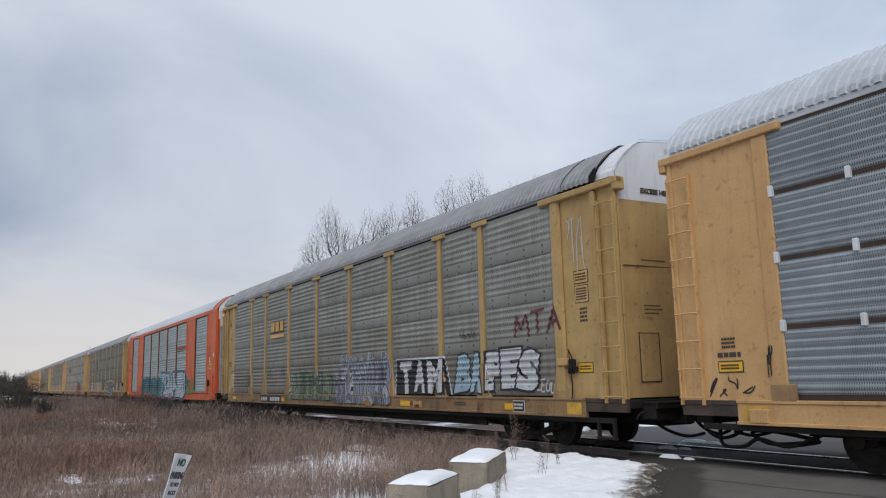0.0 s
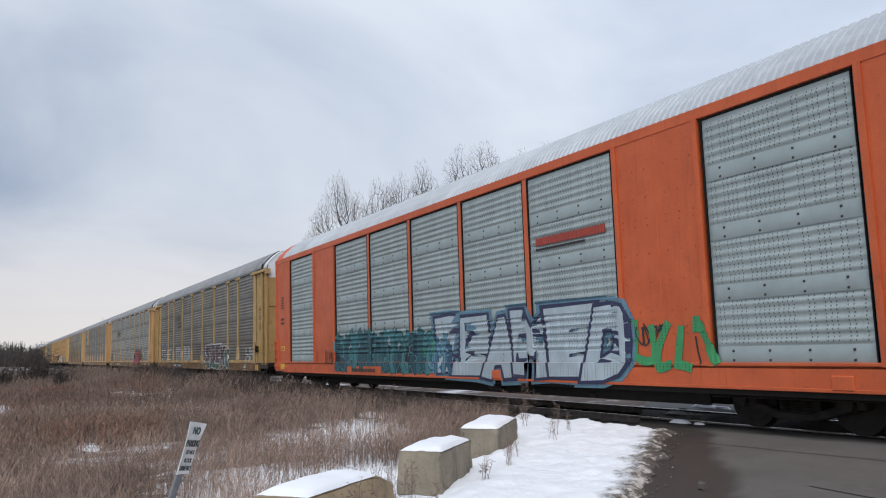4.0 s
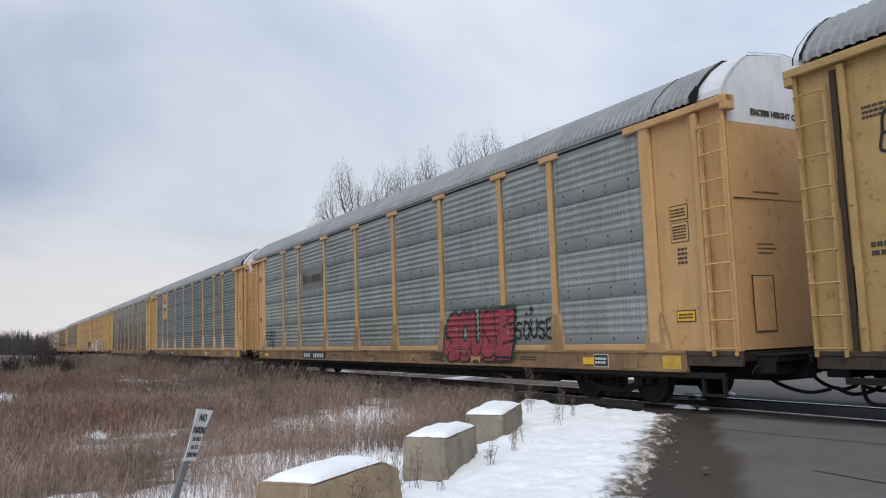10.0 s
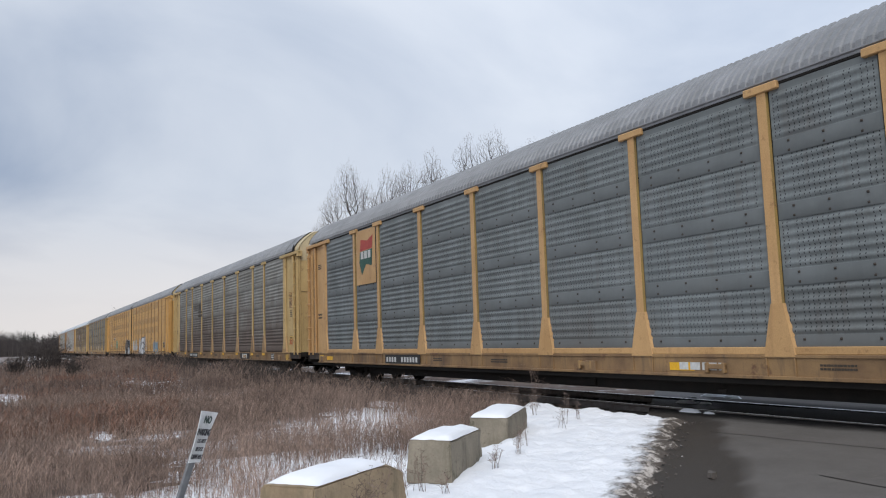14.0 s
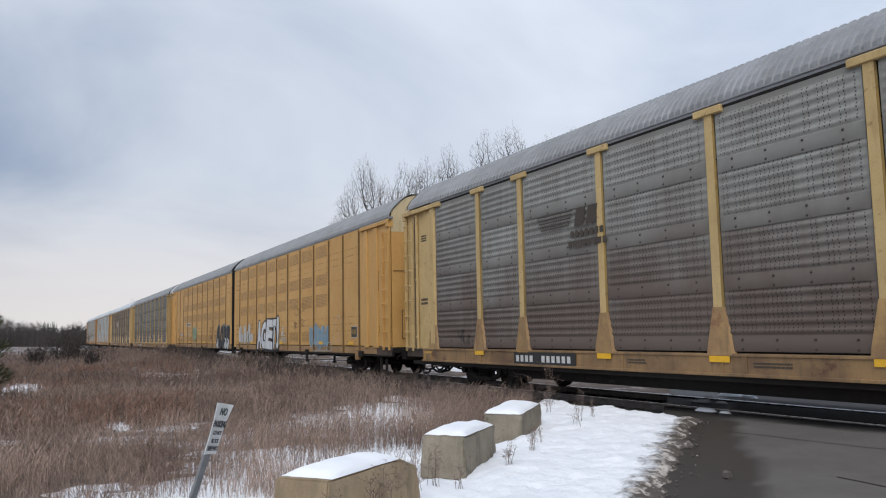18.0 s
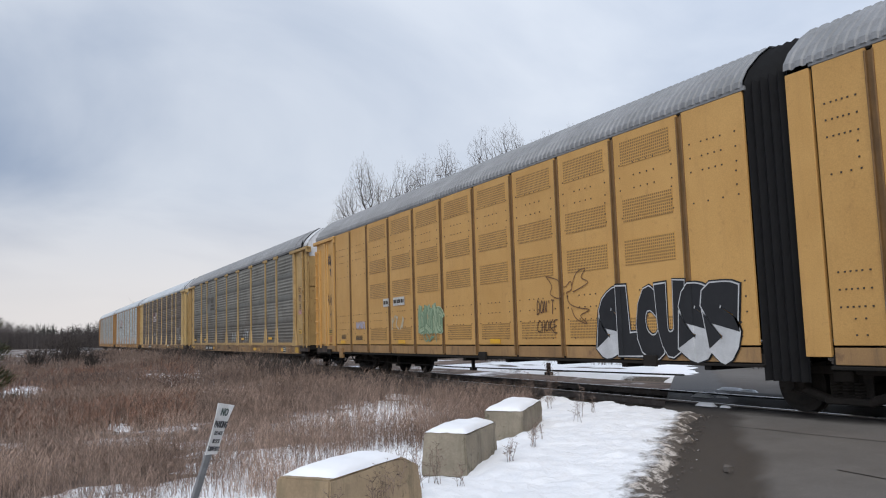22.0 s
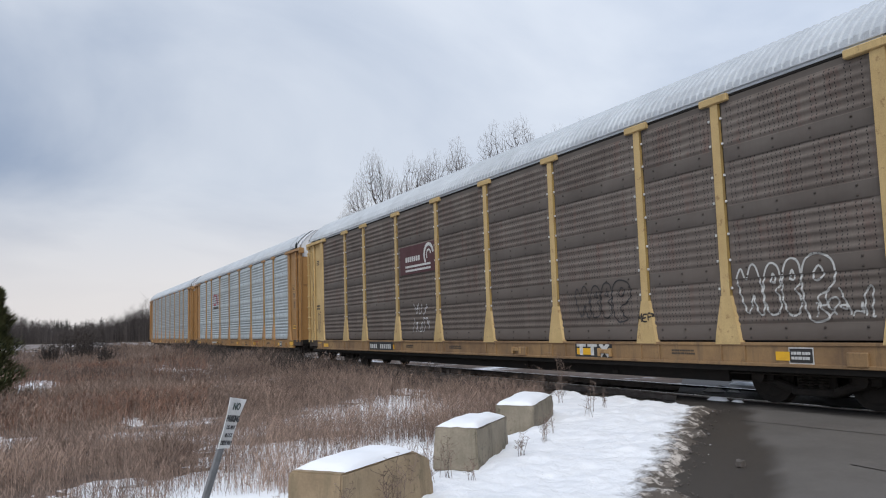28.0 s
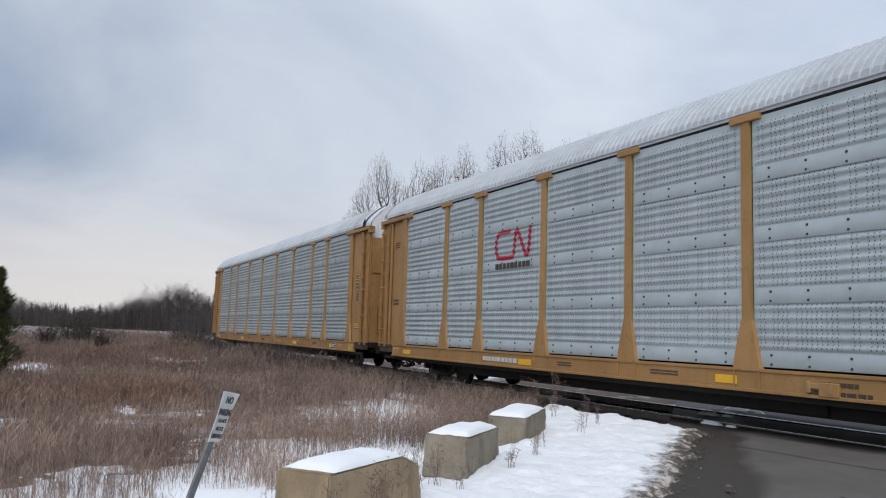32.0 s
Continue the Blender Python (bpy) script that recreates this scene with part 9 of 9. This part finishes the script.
weeds("trackside_weeds", 5200, 16, trackside_region, (0.35, 0.85), M["bush"], "dark dry weeds along the track", 0.8, 6)
weeds("far_side_weeds", 7000, 15, beyond_region, (0.5, 1.1), M["bush"], "dark dry weeds beyond the track", 1.6, 5)
for az, el, dist, seed, lean in ((21.87, 13.07, 56, 1, 0.02), (20.95, 11.3, 63, 12, -0.03), (20.2, 9.2, 66, 18, -0.05), (23.5, 11.6, 60, 13, -0.04), (25.0, 12.6, 58, 4, -0.03), (26.2, 12.9, 61, 3, 0.03),
                                 (28.2, 13.8, 56, 5, 0.01), (29.7, 12.5, 66, 16, 0.06), (31.1, 14.6, 57, 7, -0.02), (32.7, 15.1, 58, 9, 0.03), (35.6, 14.3, 60, 8, 0.0), (37.4, 14.6, 58, 10, 0.0)):
    a = radians(az)
    bare_tree(-dist * math.cos(a), dist * math.sin(a), dist * math.tan(radians(el)) + 1.79, seed, lean=lean)
a = radians(-2.9)
evergreen(-23 * math.cos(a), 23 * math.sin(a), 3.0, 0.98, 3, "dark green young cedar in the field")
for az, dist, h, r, seed in ((1.4, 62, 2.6, 2.6, 1), (2.4, 66, 2.3, 1.9, 2), (11.6, 105, 4.0, 3.4, 3), (0.2, 55, 1.5, 1.3, 4), (12.4, 100, 3.2, 2.6, 5), (3.4, 50, 1.2, 0.7, 6)):
    a = radians(az)
    shrub(-dist * math.cos(a), dist * math.sin(a), h, r, seed)
for i, (az, dist, h) in enumerate(((-1.5, 250, 8.5), (0.2, 240, 7.5), (2.0, 260, 7.0), (3.6, 230, 7.0), (5.0, 220, 7.5), (6.1, 215, 8.0), (7.2, 205, 7.2), (8.0, 200, 8.0), (8.8, 205, 7.2), (9.6, 190, 7.6), (10.4, 185, 7.6), (11.2, 180, 8.0), (12.0, 175, 7.4))):
    a = radians(az)
    bare_tree(-dist * math.cos(a), dist * math.sin(a), h, 30 + i, "bare tree at the edge of the far wood")
far_woods("far_woods", "far edge of a bare winter wood", [((-290, -30), (-280, 6), 6.8, 6.2, 1500), ((-260, 4), (-200, 40), 5.0, 10.5, 2600), ((-330, -40), (-310, 60), 8.0, 9.0, 1500), ((-150, 24), (-120, 30), 4.2, 5.2, 700)], 3, M["far_wood"])
far_woods("far_pines", "dark pines in the far wood", [((-320, -12), (-310, 16), 9.0, 9.2, 170), ((-250, 20), (-210, 44), 8.0, 12.0, 60), ((-118, 23), (-108, 23), 3.4, 3.8, 8)], 4, M["far_pine"], True)


def stalk(x, y, h, seed, spread=0.3, label="dry branching weed standing in the snow"):
    rnd = random.Random(seed)
    verts, faces = [], []
    for i in range(rnd.randint(3, 6)):
        p = Vector((rnd.gauss(0, 0.03), rnd.gauss(0, 0.03), 0))
        q = Vector((rnd.gauss(0, spread * 0.4) * h, rnd.gauss(0, spread * 0.4) * h, h * rnd.uniform(0.6, 1.0)))
        limb(verts, faces, p, q, 0.0028, 0.0014, 4)
        for _ in range(9):
            o = p.lerp(q, rnd.uniform(0.3, 1))
            e = o + Vector((rnd.gauss(0, 0.5), rnd.gauss(0, 0.5), rnd.uniform(0.2, 0.8))) * h * 0.22
            limb(verts, faces, o, e, 0.0016, 0.0010, 3)
            for _ in range(3):
                limb(verts, faces, e, e + Vector((rnd.gauss(0, 0.5), rnd.gauss(0, 0.5), rnd.uniform(0, 0.6))) * h * 0.08, 0.0015, 0.0016, 3)
    me = mesh_from("dry_weed", verts, faces)
    me.materials.append(M["weed"])
    ob = new("dry_weed", me)
    ob.location = (x, y, max(shoulder_z(x, y), field_z(x, y)) - 0.02)
    tagged(ob, label, "weed", "dry weeds by the blocks")


for i, (sx, sy, sh) in enumerate(((-9.7, 7.35, 0.5), (-9.55, 7.2, 0.35), (-8.4, 5.6, 0.35), (-8.7, 5.9, 0.3), (-7.6, 4.75, 0.28), (-7.2, 3.6, 0.4), (-7.1, 3.35, 0.35), (-6.9, 3.75, 0.25), (-9.13, 2.79, 0.75),
                                 (-6.0, 2.55, 0.5), (-5.8, 2.4, 0.42), (-6.3, 2.75, 0.45), (-5.5, 1.9, 0.4), (-10.3, 8.0, 0.3), (-8.2, 3.4, 0.45), (-10.9, 7.3, 0.4), (-7.4, 2.9, 0.4), (-11.6, 8.1, 0.6), (-12.3, 8.6, 0.8), (-13.4, 8.9, 0.9))):
    stalk(sx, sy, sh, 200 + i)


# ---------------------------------------------------------------- what moves: the train
# metres that the train has gone, counted from 13 s
RUN = ((0, -114.24), (4, -79.44), (8, -44.29), (12, -8.83), (16, 26.92), (20, 62.90), (24, 99.09), (28, 135.45), (32, 171.94))


def gone(t):
    """The same between the listed times: speed grows evenly from one to the next."""
    k = min(len(RUN) - 2, int(t // 4))
    (t0, s0), (t1, s1) = RUN[k], RUN[k + 1]
    before = RUN[k - 1][1] if k else 2 * s0 - s1
    after = RUN[k + 2][1] if k + 2 < len(RUN) else 2 * s1 - s0
    m0, m1, q = (s1 - before) / 2, (after - s0) / 2, (t - t0) / 4
    return (2 * q ** 3 - 3 * q * q + 1) * s0 + (q ** 3 - 2 * q * q + q) * m0 + (3 * q * q - 2 * q ** 3) * s1 + (q ** 3 - q * q) * m1


def motions():
    for car, x in CARS:
        walk(car, [(t, pose(x + s, TRACK, 0)) for t, s in RUN])
    # the wheels roll along the stretch that lies before the crossing and on it
    ticks = [k / 15 for k in range(481)]
    far = [gone(t) for t in ticks]
    for wheel, car, x, s in WHEELS:
        roll = [(t, d) for t, d in zip(ticks, far) if -48 < x + d < 14]
        roll = roll or [(0.0, 0.0)]
        rows = [(0.0, roll[0][1])] * (roll[0][0] > 0) + roll + [(32.0, roll[-1][1])] * (roll[-1][0] < 32)
        if len(rows) < 2:
            rows = [(0.0, 0.0), (32.0, 0.0)]
        dx, dy, dz = wheel.location
        turn = 0 if s < 0 else 180
        walk(wheel, [(t, pose(dx, dy, dz, 0, math.degrees(d / 0.42) % 360 * (1 if s < 0 else -1), turn)) for t, d in rows])


motions()
